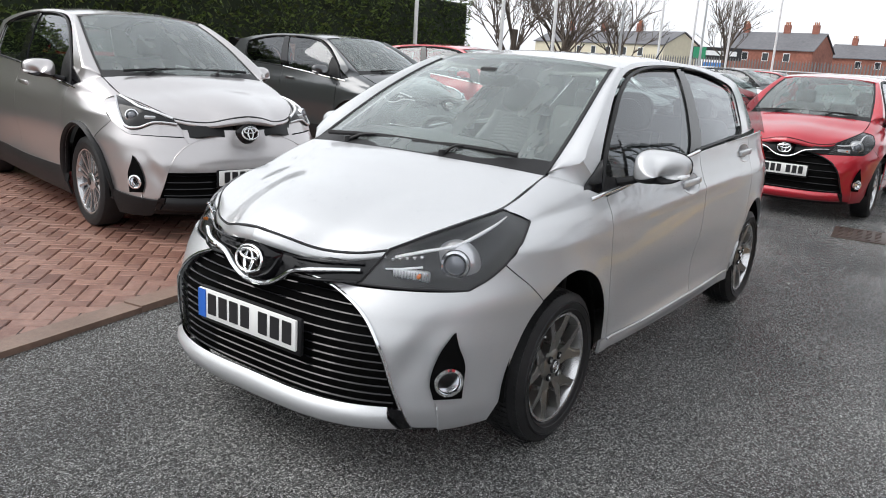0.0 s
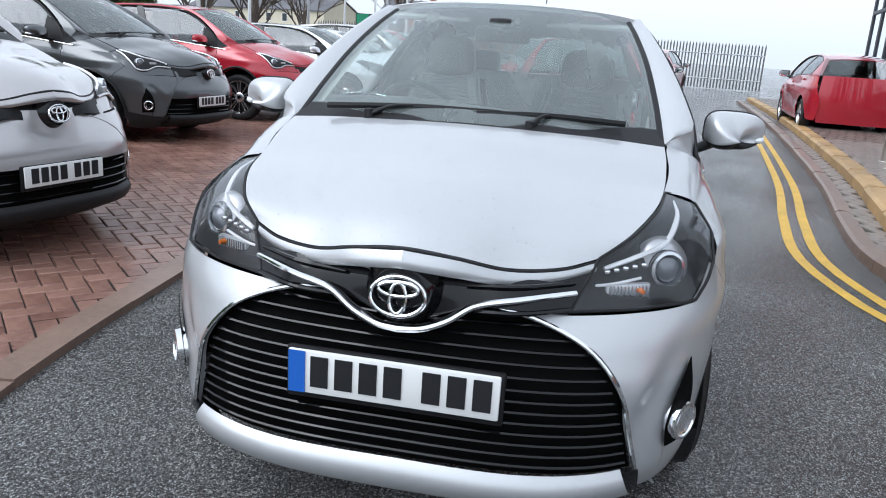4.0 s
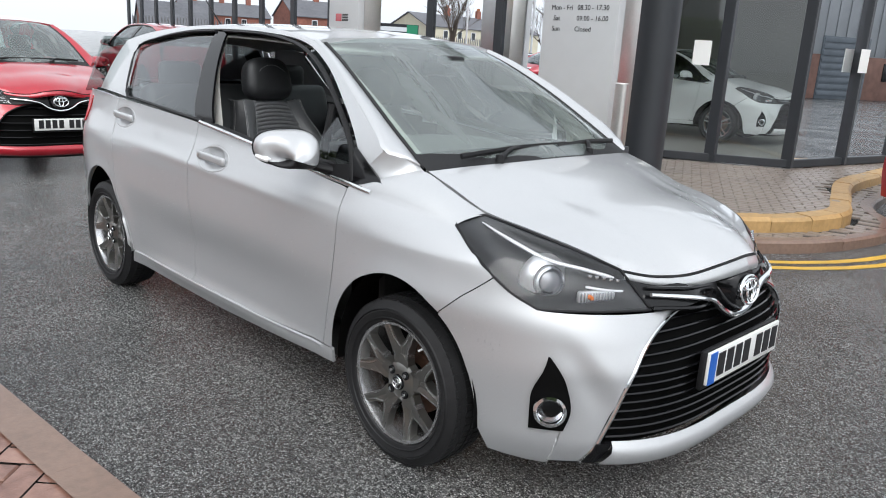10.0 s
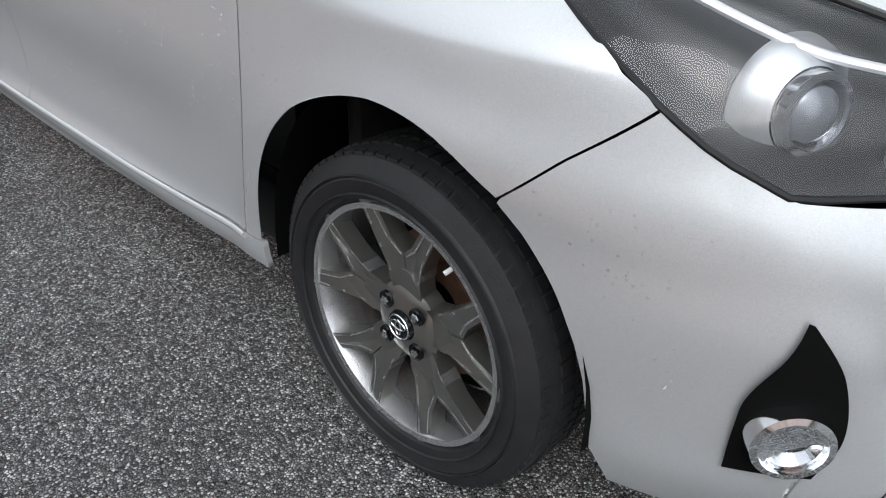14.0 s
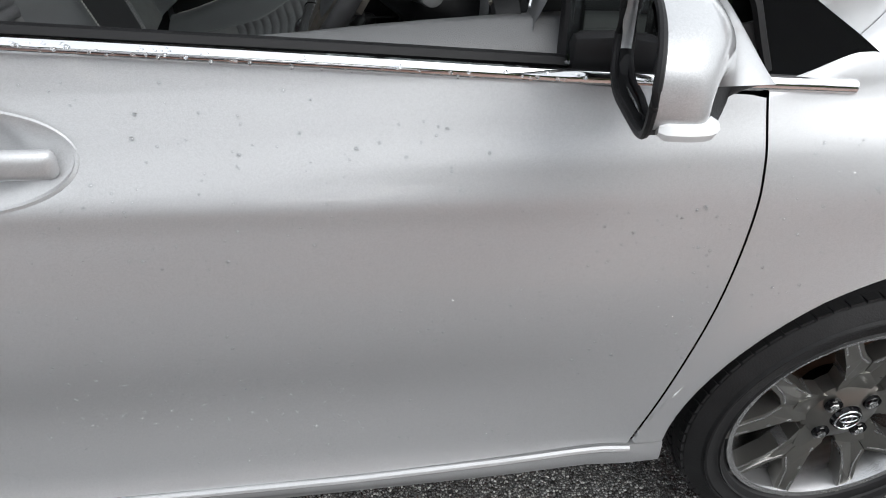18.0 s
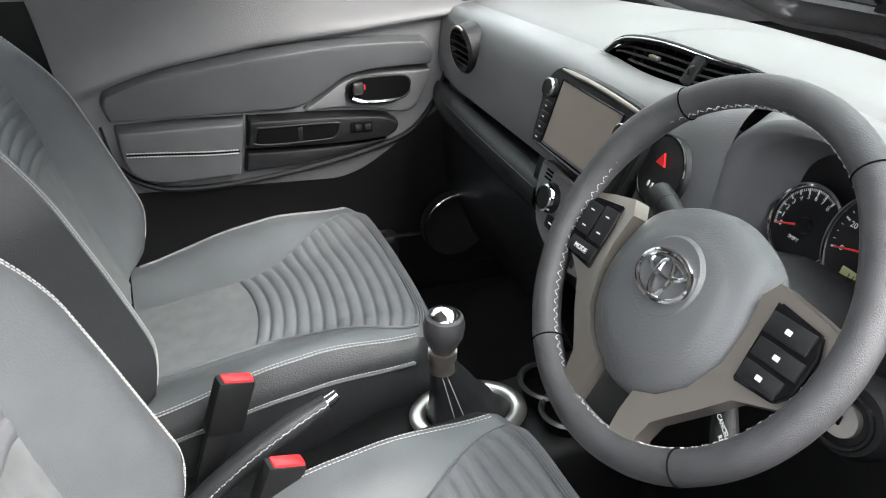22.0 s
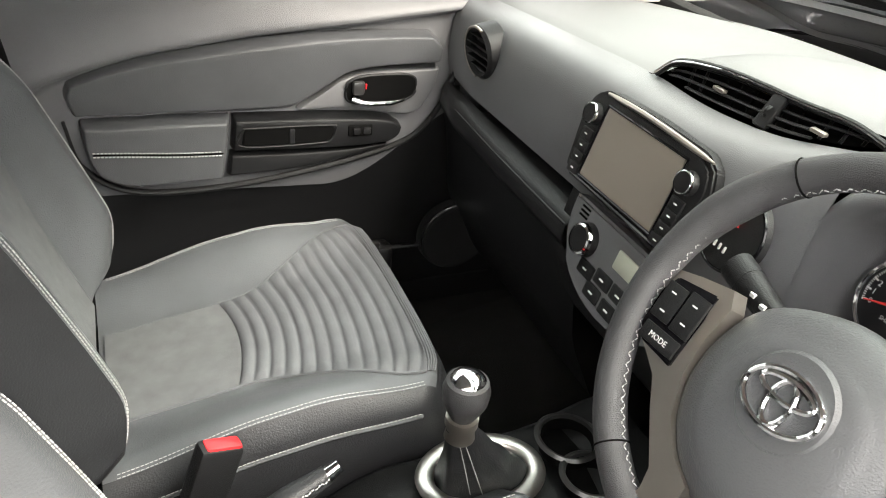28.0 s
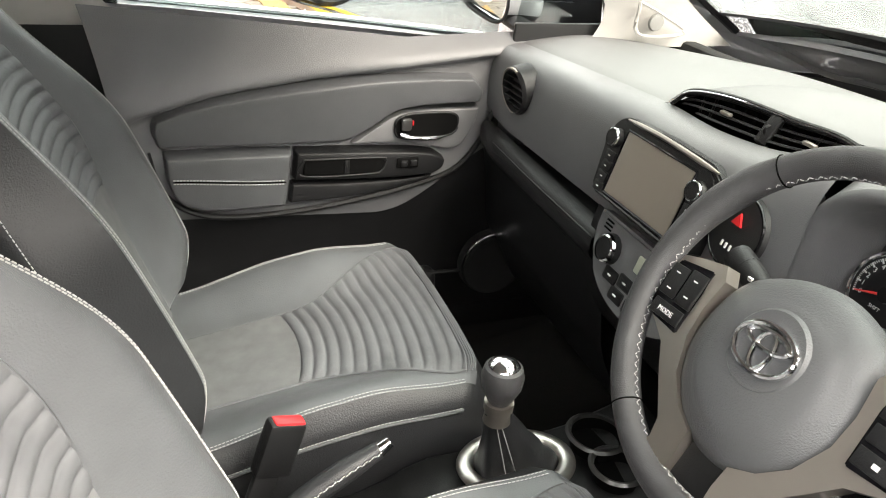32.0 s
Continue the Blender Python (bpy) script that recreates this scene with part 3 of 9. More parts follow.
        for k in range(5):
            a = 2 * math.pi * k / 5 + math.pi / 2
            for q in (-1, 1):
                spoke([(0.045, q * 0.004), (0.050, q * 0.018), (rim - 0.004, q * 0.036), (rim - 0.004, q * 0.018)][:: q], a, mate=ALLOYS)
            spoke([(0.045, -0.006), (0.045, 0.006), (rim - 0.004, 0.009), (rim - 0.004, -0.009)][::-1], a + math.pi / 5, mate=ALLOYS)
    else:
        for k in range(5):
            a = 2 * math.pi * k / 5 + math.pi / 2
            for q in (-1, 1):
                spoke([(0.035, q * 0.006), (0.045, q * 0.026), (rim - 0.004, q * 0.050), (rim - 0.003, q * 0.022)][:: q], a, mate=ALLOYS)
    bm_part("hub", revolve([(0.0, face - s * 0.004), (0.050, face - s * 0.006), (0.072, face - s * 0.020), (0.075, face - s * 0.05)], "y", 32), metal if style == "twin" else ALLOYS, rimo)
    cap = bm_part("centre_cap", revolve([(0.0, face + s * 0.003), (0.026, face + s * 0.002), (0.029, face - s * 0.006)], "y", 28), GLOSSB, rimo, "gloss black centre cap")
    if fine:
        bm_part("cap_ring", torus((0, face + s * 0.003, 0), 0.0225, 0.0016, (0, 1, 0), 32, 6), CHROME, cap)
        for rx, rz, tilt in ((0.0165, 0.008, 0.0), (0.006, 0.0145, 0.0)):
            pts = [(rx * math.cos(t), face + s * 0.004, rz * math.sin(t) + (0.004 if rx > rz else 0)) for t in np.linspace(0, 2 * math.pi, 28, endpoint=False)]
            bm_part("cap_emblem", tube(pts, 0.0013, 6, True, up=(0, 1, 0.01)), CHROME, cap)
        for k in range(4):
            a = math.pi / 2 * k + math.pi / 4
            at2 = (0.050 * math.cos(a), face - s * 0.003, 0.050 * math.sin(a))
            bm_part("nut_well", revolve([(0.0, -s * 0.001), (0.013, -s * 0.001), (0.015, s * 0.002), (0.0155, -s * 0.004)], "y", 20, at2), GLOSSB, rimo)
            bm_part("wheel_nut", revolve([(0.0, s * 0.007), (0.0075, s * 0.006), (0.0095, s * 0.0), (0.0095, -s * 0.004)], "y", 6, at2), CHROME, rimo)
        bm_part("valve", tube([(0.10, face - s * 0.02, 0.155), (0.092, face - s * 0.004, 0.145)], 0.004, 8), POLEW, rimo, "white valve cap")
    return w


def torus(at, R, r, axis, n=48, k=10, arc=(0, 2 * math.pi)):
    ax = Vector(axis).normalized()
    u = ax.orthogonal().normalized()
    v = ax.cross(u)
    full = arc[1] - arc[0] > 6.28
    pts = [Vector(at) + u * R * math.cos(t) + v * R * math.sin(t) for t in np.linspace(*arc, n, endpoint=not full)]
    return tube([tuple(p) for p in pts], r, k, full, up=tuple(ax))


def thing_part(name, parent):
    ob = new(name)
    ob.empty_display_size = 0.1
    ob.parent = parent
    return ob


def plate(root, at, normal_x, yellow=False, blue=True):
    """A number plate with plain bars in place of characters."""
    p = bm_part("number_plate", box_bm((0.012, 0.52, 0.111), at, 0.004), PLATEW, root, "white number plate with black bars")
    x = at[0] + normal_x * 0.0075
    if blue:
        bm_part("blue_band", box_bm((0.003, 0.042, 0.107), (x, at[1] - normal_x * 0.237, at[2])), PLATEY, p, "blue band")
    widths = [0.05] * 4 + [0.05] * 3
    y = -0.205 if blue else -0.225
    for i, w in enumerate(widths):
        if i == 4:
            y += 0.033
        bm_part("character_bar", box_bm((0.003, 0.044, 0.079), (x, at[1] + normal_x * (y + 0.025), at[2] + 0.004)), INK, p)
        y += 0.061
    return p


def emblem(root, at, rx, rz, tube_r, tilt=0, mate=None):
    """An oval ring badge drawn as three plain ellipses, facing along x."""
    mate = mate or CHROME
    e = thing_part("emblem", root)
    e.location, e.rotation_euler = at, (0, radians(tilt), 0)
    for ax, az, dz in ((rx, rz, 0), (rx * 0.72, rz * 0.36, rz * 0.36), (rx * 0.30, rz * 0.78, -rz * 0.10)):
        pts = [(0, ax * math.cos(t), az * math.sin(t) + dz) for t in np.linspace(0, 2 * math.pi, 44, endpoint=False)]
        bm_part("emblem_ring", tube(pts, tube_r, 8, True, up=(1, 0, 0.01)), mate, e, "chrome ring")
    return e


def scooped(s_, z, hx, hz):
    """The body skin with the finger scoop of a door handle."""
    P = skin(s_, z)
    d = ((P[..., 0] - hx) / 0.122) ** 2 + ((P[..., 2] - hz) / 0.050) ** 2
    deep = ((P[..., 0] - hx) / 0.075) ** 2 + ((P[..., 2] - hz) / 0.048) ** 2
    P[..., 1] -= 0.008 * np.sqrt(np.clip(1 - d, 0, 1)) + 0.016 * np.clip(1 - deep, 0, 1) ** 0.6
    return P


BONNET = []
DOOR_EDGE = [(0.848, 0.322), (0.858, 0.36), (0.880, 0.45), (0.911, 0.60), (0.926, 0.72), (0.930, 0.82), (0.927, 0.930)]


def build_car(name, label, m, paint, stretch=(1, 1, 1), hero=False, fine=0.45, clad=False, rim_style="", rim_mat=None, group="", open_window=False):
    root = thing(name, label, "car", m, group)
    B = Shape(root, stretch, 1.0 if hero else fine)
    k = B.k
    g = 0.0018 if hero else 0.003
    trim = BLACKP if clad else paint
    for sd in (1, -1):
        # front wing: side panel with its rolled top up to the bonnet line
        nw, nh = B.n(48), B.n(44)
        wb = arc_pts(AXLE, 0.368, math.pi * 0.982, math.pi * 0.345, 24) + xz([(1.464 - g, 0.628)])
        wt = [(s_of_x(0.927 + g), 0.930)] + xz([(0.955, 0.930), (1.00, 0.929), (1.06, 0.925), (1.14, 0.918), (1.29, 0.903), (1.412, 0.885)])
        seam_ = [(s_of_x(x_ + g), z_) for x_, z_ in DOOR_EDGE]
        wl_ = [wb[0]] + [tuple(q) for q in spline(seam_, 40)]
        wr = xz([(1.464 - g, 0.628), (1.54 - g, 0.698), (1.624 - g, 0.772), (1.575, 0.802), (1.523, 0.833), (1.465, 0.863), (1.412, 0.885)])
        D = coons(poly(wb, nw), spline(wt, nw), poly(wl_, nh), poly(wr, nh))
        P = skin(D[..., 0], D[..., 1])
        hedge_ = spline(np.array([(0.932, 0.768, 0.940), (0.99, 0.756, 0.957), (1.055, 0.736, 0.982), (1.115, 0.694, 1.004), (1.165, 0.640, 1.017), (1.30, 0.640, 0.975), (1.37, 0.636, 0.949), (1.452, 0.622, 0.918)]), nw)
        A_, roll = P[:, -1], []
        for t in np.linspace(0, 1, 9)[1:]:
            C_ = np.stack([(A_[:, 0] + hedge_[:, 0]) / 2, A_[:, 1] * 0.80 + hedge_[:, 1] * 0.20, A_[:, 2] * 0.22 + hedge_[:, 2] * 0.78], 1)
            roll.append((1 - t) ** 2 * A_ + 2 * t * (1 - t) * C_ + t ** 2 * hedge_)
        B.sheet("front_wing", np.concatenate([P, np.stack(roll, 1)], 1), paint, sd, "", 0)
        foot_ = spline(np.array([(0.932, 0.766, 0.938), (0.99, 0.755, 0.956), (1.055, 0.735, 0.981), (1.115, 0.693, 1.003), (1.165, 0.640, 1.017)]), B.n(20))
        apex = green(*A_OUT[0])
        shoulder = spline(np.array([apex, apex * 0.5 + np.array([1.14, 0.636, 1.028]) * 0.5 + np.array([0.008, 0.010, 0.006]), (1.14, 0.636, 1.028)]), B.n(20))
        front_ = spline(np.array([foot_[0], green(0.955, 0.98), green(1.00, 1.030), apex]), B.n(12))
        back_ = spline(np.array([foot_[-1], (1.14, 0.636, 1.028)]), B.n(12))
        B.sheet("pillar_base", coons(foot_, shoulder, front_, back_), paint, sd, "", 0)
        # doors
        fd = [(s_of_x(x_ - g), z_) for x_, z_ in DOOR_EDGE]
        bd = [(s_of_x(-0.185), 0.302), (s_of_x(-0.185), 0.6), (s_of_x(-0.20), 0.85), (s_of_x(-0.215), 1.040)]
        belt = lambda a, b: [(s_of_x(x), float(BELT(x)) - 0.004) for x in np.linspace(a, b, 7)]
        fdoor = B.patch("front_door", [(s_of_x(0.848 - g), 0.322), (s_of_x(0.4), 0.306), (s_of_x(-0.185), 0.302)], [(s_of_x(0.927 - g), 0.930)] + belt(0.88, -0.215), fd, bd, paint, sd, 120 if hero else 44, 80 if hero else 30, f=lambda a, b: scooped(a, b, 0.0, 0.905) if hero else skin(a, b))
        rd0 = [(a + 0.0045, b) for a, b in bd]
        rarch = xz([(-0.86, 0.300), (-0.875, 0.35), (-0.91, 0.45), (-0.985, 0.56), (-1.05, 0.70), (-1.10, 0.85), (-1.16, 1.076)])
        rdoor = B.patch("rear_door", [(s_of_x(-0.1895), 0.302), (s_of_x(-0.5), 0.300), (s_of_x(-0.86), 0.300)], belt(-0.2195, -1.16), rd0, rarch, paint, sd, 100 if hero else 36, 70 if hero else 26, f=lambda a, b: scooped(a, b, -1.02, 0.985) if hero else skin(a, b))
        # sill and quarter panel
        B.patch("sill", [(s_of_x(0.912), 0.262), (s_of_x(0), 0.222), (s_of_x(-0.90), 0.225)], [(s_of_x(0.907), 0.317), (s_of_x(0), 0.297), (s_of_x(-0.86), 0.295)], [(s_of_x(0.912), 0.262), (s_of_x(0.907), 0.317)], [(s_of_x(-0.90), 0.225), (s_of_x(-0.86), 0.295)], paint, sd, 30, 6)
        if hero:
            # extra bead in body paint, shaped to give the sill its highlight line
            se = np.array([skin(s_of_x(x), float(np.interp(x, [-0.86, -0.2, 0.4, 0.86], [0.292, 0.296, 0.300, 0.312]))) for x in np.linspace(-0.84, 0.85, 40)]) + np.array([0, 0.003, 0])
            bm_part("sill_edge", tube(mirror(se, sd), 0.0065, 8), paint, root, "rounded bead added along the sill for its highlight line")
        q0 = [(a + 0.0045, b) for a, b in rarch]
        qb = [q0[0]] + [p for p in xz([(-AXLE + 0.346 * math.cos(a), 0.30 + 0.392 * math.sin(a)) for a in np.linspace(-0.05, math.pi * 0.99, 15)])] + [(s_of_x(-1.70), 0.26), (s_of_x(-1.86), 0.26)]
        B.patch("quarter_panel", qb, [(s_of_x(-1.1645), 1.074), (s_of_x(-1.45), 1.085), (s_of_x(-1.78), 1.08)], q0, [(s_of_x(-1.86), 0.26), (s_of_x(-1.90), 0.6), (s_of_x(-1.78), 1.08)], paint, sd, 34, 26)
        # upper side: pillar and cant rail, rear pillar
        cant_in = [(0.955, 0.98)] + [(x + 0.035, z + 0.022) for x, z in WIN_TOP[:4]] + [(-0.05, 1.458), (-0.45, 1.464), (-0.80, 1.450), (-1.10, 1.412), (-1.32, 1.358)]
        cant_out = A_OUT[:] + ROOF_EDGE[1:]
        B.patch("cant_rail", cant_in, cant_out, [cant_in[0], A_OUT[0]], [cant_in[-1], cant_out[-1]], paint, sd, 60, 6, green, thick=0.008)
        B.patch("rear_pillar", [(-1.17, 1.077), (-1.45, 1.087), (-1.76, 1.082)], [(-1.325, 1.352), (-1.45, 1.37), (-1.6, 1.37)], [(-1.17, 1.077), (-1.26, 1.22), (-1.325, 1.352)], [(-1.76, 1.082), (-1.70, 1.22), (-1.6, 1.37)], paint, sd, 10, 14, green, thick=0.008)
        # window surrounds, pillars, glass
        B.patch("pillar_trim", [(-0.10, 1.035), (-0.28, 1.045)], [(-0.40, 1.452), (-0.51, 1.453)], [(-0.10, 1.035), (-0.26, 1.25), (-0.40, 1.452)], [(-0.28, 1.045), (-0.40, 1.25), (-0.51, 1.453)], GLOSSB, sd, 4, 18, green, thick=0.01, off=-0.004, label="black pillar trim")
        B.patch("mirror_sail", [(1.125, 0.928), (1.00, 0.934), (0.915, 0.940)], [(1.118, 0.936), (1.05, 0.985), (0.905, 1.078)], [(1.125, 0.928), (1.118, 0.936)], [(0.915, 0.940), (0.905, 1.078)], GLOSSB, sd, 12, 8, green, thick=0.01, off=0.006, label="black mirror triangle", straight=True)
        B.patch("quarter_light_trim", [(0.93, 0.945), (0.68, 0.966)], [(0.89, 1.088), (0.66, 1.222)], [(0.93, 0.945), (0.89, 1.088)], [(0.68, 0.966), (0.66, 1.222)], BLACKP, sd, 6, 8, green, thick=0.006, off=-0.010) if not hero else None
        if hero:
            B.patch("mirror_plate", [(0.925, 0.946), (0.80, 0.956)], [(0.915, 1.012), (0.80, 0.996)], [(0.925, 0.946), (0.915, 1.012)], [(0.80, 0.956), (0.80, 0.996)], BLACKP, sd, 8, 6, green, thick=0.008, off=0.003, label="black mirror mounting plate")
        frame_pts = [(0.93, 0.955)] + [(x + 0.012, z + 0.008) for x, z in WIN_TOP] + [(-0.42, 1.452)]
        fr = green(np.array([p[0] for p in frame_pts]), np.array([p[1] for p in frame_pts]))
        fr = mirror(spline(fr, B.n(40)), sd) * k
        bm_part("window_seal", tube(fr, 0.012, 6, squash=0.6), BLACKP, fdoor if hero else root, "black rubber window surround")
        bottom_rail = [(1.045, 0.932), (0.93, 0.944), (0.69, 0.964), (0.3, 1.003), (-0.20, 1.045)]
        br = mirror(spline(green(np.array([p[0] for p in bottom_rail]), np.array([p[1] for p in bottom_rail]) + 0.004), B.n(30)), sd) * k
        chrome_line = br + np.array([0, sd * 0.014, -0.004])
        bm_part("chrome_strip", tube(chrome_line, 0.0088, 10, squash=1.1), CHROME, fdoor if hero else root, "chrome waist strip")
        rr = mirror(spline(green(np.array([-0.22, -0.6, -1.0, -1.17, -1.27, -1.325, -1.10, -0.8, -0.51]), np.array([1.050, 1.067, 1.079, 1.09, 1.22, 1.345, 1.402, 1.44, 1.453])), B.n(40)), sd) * k
        bm_part("rear_window_seal", tube(rr, 0.010, 6, squash=0.6), BLACKP, rdoor if hero else root)
        if not (open_window and sd == -1):
            gl = B.patch("front_glass", [(0.64, 0.968), (0.3, 1.002), (-0.15, 1.04)], WIN_TOP[1:], [(0.64, 0.968), (0.66, 1.09), (0.70, 1.205)], [(-0.15, 1.04), (-0.30, 1.25), (-0.42, 1.446)], TINT, sd, 14, 10, green, thick=0, off=-0.012)
            gl.visible_shadow = False
        gl = B.patch("rear_glass", [(-0.25, 1.05), (-0.7, 1.07), (-1.17, 1.08)], WIN_TOP_R, [(-0.25, 1.05), (-0.38, 1.25), (-0.50, 1.446)], [(-1.17, 1.08), (-1.24, 1.22), (-1.30, 1.345)], TINT, sd, 14, 10, green, thick=0, off=-0.012)
        gl.visible_shadow = False
        gl = B.patch("quarter_light", [(0.90, 0.95), (0.68, 0.97)], [(0.86, 1.075), (0.70, 1.20)], [(0.90, 0.95), (0.87, 1.07)], [(0.68, 0.97), (0.69, 1.20)], TINT, sd, 6, 8, green, thick=0, off=-0.012)
        gl.visible_shadow = False
        # handles
        for hx, hz, door in ((0.0, 0.905, fdoor), (-1.02, 0.985, rdoor)):
            c = skin(s_of_x(hx), hz) * np.array([1, sd, 1]) * k
            bm = box_bm((0.196, 0.020, 0.037), (0.012, 0, 0), 0.011, 3)
            for v in bm.verts:
                v.co.y += sd * (0.014 - (v.co.x / 0.1) ** 2 * 0.010)
                v.co.z += v.co.x * -0.04
            bm_part("door_handle", bm, paint, door, m=Matrix.Translation(c + np.array([0, sd * 0.006, 0.004])))
            if hero:
                rimp = np.array([skin(s_of_x(hx + 0.128 * math.cos(t)), hz + 0.052 * math.sin(t)) for t in np.linspace(0, 2 * math.pi, 48, endpoint=False)])
                bm_part("recess_edge", tube(mirror(rimp, sd) * k + np.array([0, -sd * 0.0022, 0]), 0.004, 6, True, up=(0, 1, 0)), paint, door)
                bm_part("key_cover", box_bm((0.040, 0.022, 0.034), (0, 0, 0), 0.007, 2), paint, door, m=Matrix.Translation(skin(s_of_x(hx - 0.112), hz + 0.004) * np.array([1, sd, 1]) + np.array([0, sd * 0.006, 0.002])))
                bm_part("lock_barrel", revolve([(0.0, sd * 0.0), (0.007, 0.0), (0.009, -sd * 0.004)], "y", 16, tuple(skin(s_of_x(hx - 0.118), hz + 0.004) * np.array([1, sd, 1]) + np.array([0, sd * 0.0175, 0.002]))), STEEL, door)
        # door mirror: a shell open to the rear, dark below, with glass and indicator
        c = np.array([0.735 if sd < 0 else 0.70, sd * 0.915, 1.050]) * k
        mir = bm_part("door_mirror", box_bm((0.02, 0.06, 0.04), (0.0, 0, 0), 0.008), BLACKP, fdoor, m=Matrix.Translation(c))
        na, nx = (49, 14) if hero else (25, 8)

        def shell(a, t):
            # a round the outline from the outer bottom over the top; t 0 rear rim to 1 nose
            ca_, sa_ = math.cos(a), math.sin(a)
            y_ = 0.108 * math.copysign(abs(ca_) ** 0.62, ca_)
            z_ = (0.064 if sa_ > 0 else 0.064) * math.copysign(abs(sa_) ** 0.68, sa_) * (1 - 0.12 * ca_) + (0.010 * ca_ if sa_ < 0 else 0.0)
            f_ = (1 - t ** 4.2) ** 0.5
            return (-0.034 - 0.020 * ca_ + 0.100 * t * (1 - 0.25 * ca_), sd * (y_ * f_ + 0.010 * t), z_ * f_ + 0.004 - 0.036 * t ** 3)
        top_ = [[shell(a, t) for t in (1 - (1 - np.linspace(0, 1, nx)) ** 1.6)] for a in np.linspace(-0.55, math.pi + 0.35, na)]
        low_ = [[shell(a, t) for t in (1 - (1 - np.linspace(0, 1, nx)) ** 1.6)] for a in np.linspace(math.pi + 0.35, 2 * math.pi - 0.55, na)]
        grid_part("mirror_shell", np.array(top_), paint, mir, "painted mirror shell")
        grid_part("mirror_base", np.array(low_), BLACKP, mir, "black mirror underside")
        rim_ = [shell(a, 0) for a in np.linspace(0, 2 * math.pi, 48, endpoint=False)]
        bm_part("mirror_rim", tube(rim_, 0.0042, 8, True), BLACKP, mir, "black rim")
        gl_ = [bmesh.new()]
        vs_ = [gl_[0].verts.new((x_ + 0.010, y_ * 0.94, (z_ - 0.004) * 0.94 + 0.004)) for x_, y_, z_ in rim_]
        gl_[0].faces.new(vs_)
        bm_part("mirror_glass", gl_[0], node_get("mirror_silver"), mir, "mirror glass", False)
        bm_part("mirror_arm", tube(spline(np.array([(0.005, -sd * 0.075, -0.050), (0.03, -sd * 0.115, -0.066), (0.06, -sd * 0.165, -0.078)]), 10), 0.024, 12, squash=0.75), BLACKP, mir)
        ind = [shell(a, t) for a, t in ((-0.52, 0.10), (-0.50, 0.45), (-0.42, 0.75), (-0.30, 0.88))]
        bm_part("indicator", tube(spline(np.array(ind), 12), [0.006] + [0.0105] * 9 + [0.007, 0.004], 8), LENSG2, mir, "clear indicator lens")
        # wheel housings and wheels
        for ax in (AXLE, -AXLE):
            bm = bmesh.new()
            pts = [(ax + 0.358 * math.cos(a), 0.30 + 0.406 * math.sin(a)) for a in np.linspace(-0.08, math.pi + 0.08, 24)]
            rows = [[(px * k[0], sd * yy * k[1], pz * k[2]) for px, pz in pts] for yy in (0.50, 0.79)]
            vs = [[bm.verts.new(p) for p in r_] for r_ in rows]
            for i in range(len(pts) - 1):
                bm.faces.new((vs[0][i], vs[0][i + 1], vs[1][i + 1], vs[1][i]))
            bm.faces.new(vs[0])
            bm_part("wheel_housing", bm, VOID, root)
            wr = WHEEL_R if hero else WHEEL_R * (k[2] * 1.04)
            wheel(root, (ax * k[0], sd * (0.722 * k[1]), wr), sd, wr, 0.213 * wr / 0.3, rim_style or ("ten" if clad else "five"), rim_mat, fine=hero)
            if clad:
                pts = skin(*np.array(arc_pts(ax, 0.385, -0.1, math.pi + 0.1, 24)).T)
                bm_part("arch_cladding", tube(mirror(pts, sd) * k, 0.035, 6, squash=0.5), BLACKP, root, "black wheel arch cladding")
        if clad:
            B.patch("sill_cladding", [(s_of_x(0.93), 0.17), (s_of_x(0), 0.165), (s_of_x(-0.92), 0.17)], [(s_of_x(0.89), 0.36), (s_of_x(0), 0.335), (s_of_x(-0.88), 0.35)], [(s_of_x(0.93), 0.17), (s_of_x(0.89), 0.36)], [(s_of_x(-0.92), 0.17), (s_of_x(-0.88), 0.35)], BLACKP, sd, 30, 6, off=0.014, label="black sill cladding")
            B.patch("bumper_cladding", xz([(1.63, 0.17), (1.80, 0.17)]) + yz([(0.60, 0.18)]), xz([(1.61, 0.33), (1.80, 0.30)]) + yz([(0.60, 0.285)]), xz([(1.63, 0.17), (1.61, 0.33)]), yz([(0.60, 0.18), (0.60, 0.285)]), BLACKP, sd, 20, 6, off=0.014, label="black bumper cladding")
        # bumper side
        inner = yz([(0.20, 0.700), (0.34, 0.668), (0.46, 0.610), (0.535, 0.520), (0.57, 0.400), (0.598, 0.290), (0.605, 0.215)])
        outer = xz([(1.6265, 0.7705), (1.5405 + g * 0.5, 0.6965), (1.4645 + g * 0.5, 0.6265)]) + arc_pts(AXLE, 0.368, math.pi * 0.30, -0.05, 8) + xz([(1.635, 0.195)])
        top = yz([(0.20, 0.700), (0.30, 0.690), (0.39, 0.683)]) + [(s_at(0.690, y=0.56), 0.690)] + xz([(1.768, 0.694), (1.690, 0.729), (1.6265, 0.7705)])
        bot = yz([(0.605, 0.215), (0.66, 0.205)]) + xz([(1.80, 0.19), (1.635, 0.195)])
        nu, nv = B.n(60), B.n(54)
        D = coons(spline(bot, nu), poly(top, nu), spline(inner[::-1], nv), poly(outer[::-1], nv))
        P = skin(D[..., 0], D[..., 1])
        d = np.hypot((P[..., 1] - 0.66) / 0.10, (P[..., 2] - 0.43) / 0.13)
        dent = 0.028 * np.exp(-d ** 2)
        crease = 0.014 * np.exp(-(((P[..., 1] - 0.56) - (P[..., 2] - 0.45) * 0.5) / 0.03) ** 2) * np.exp(-((P[..., 2] - 0.44) / 0.14) ** 2)
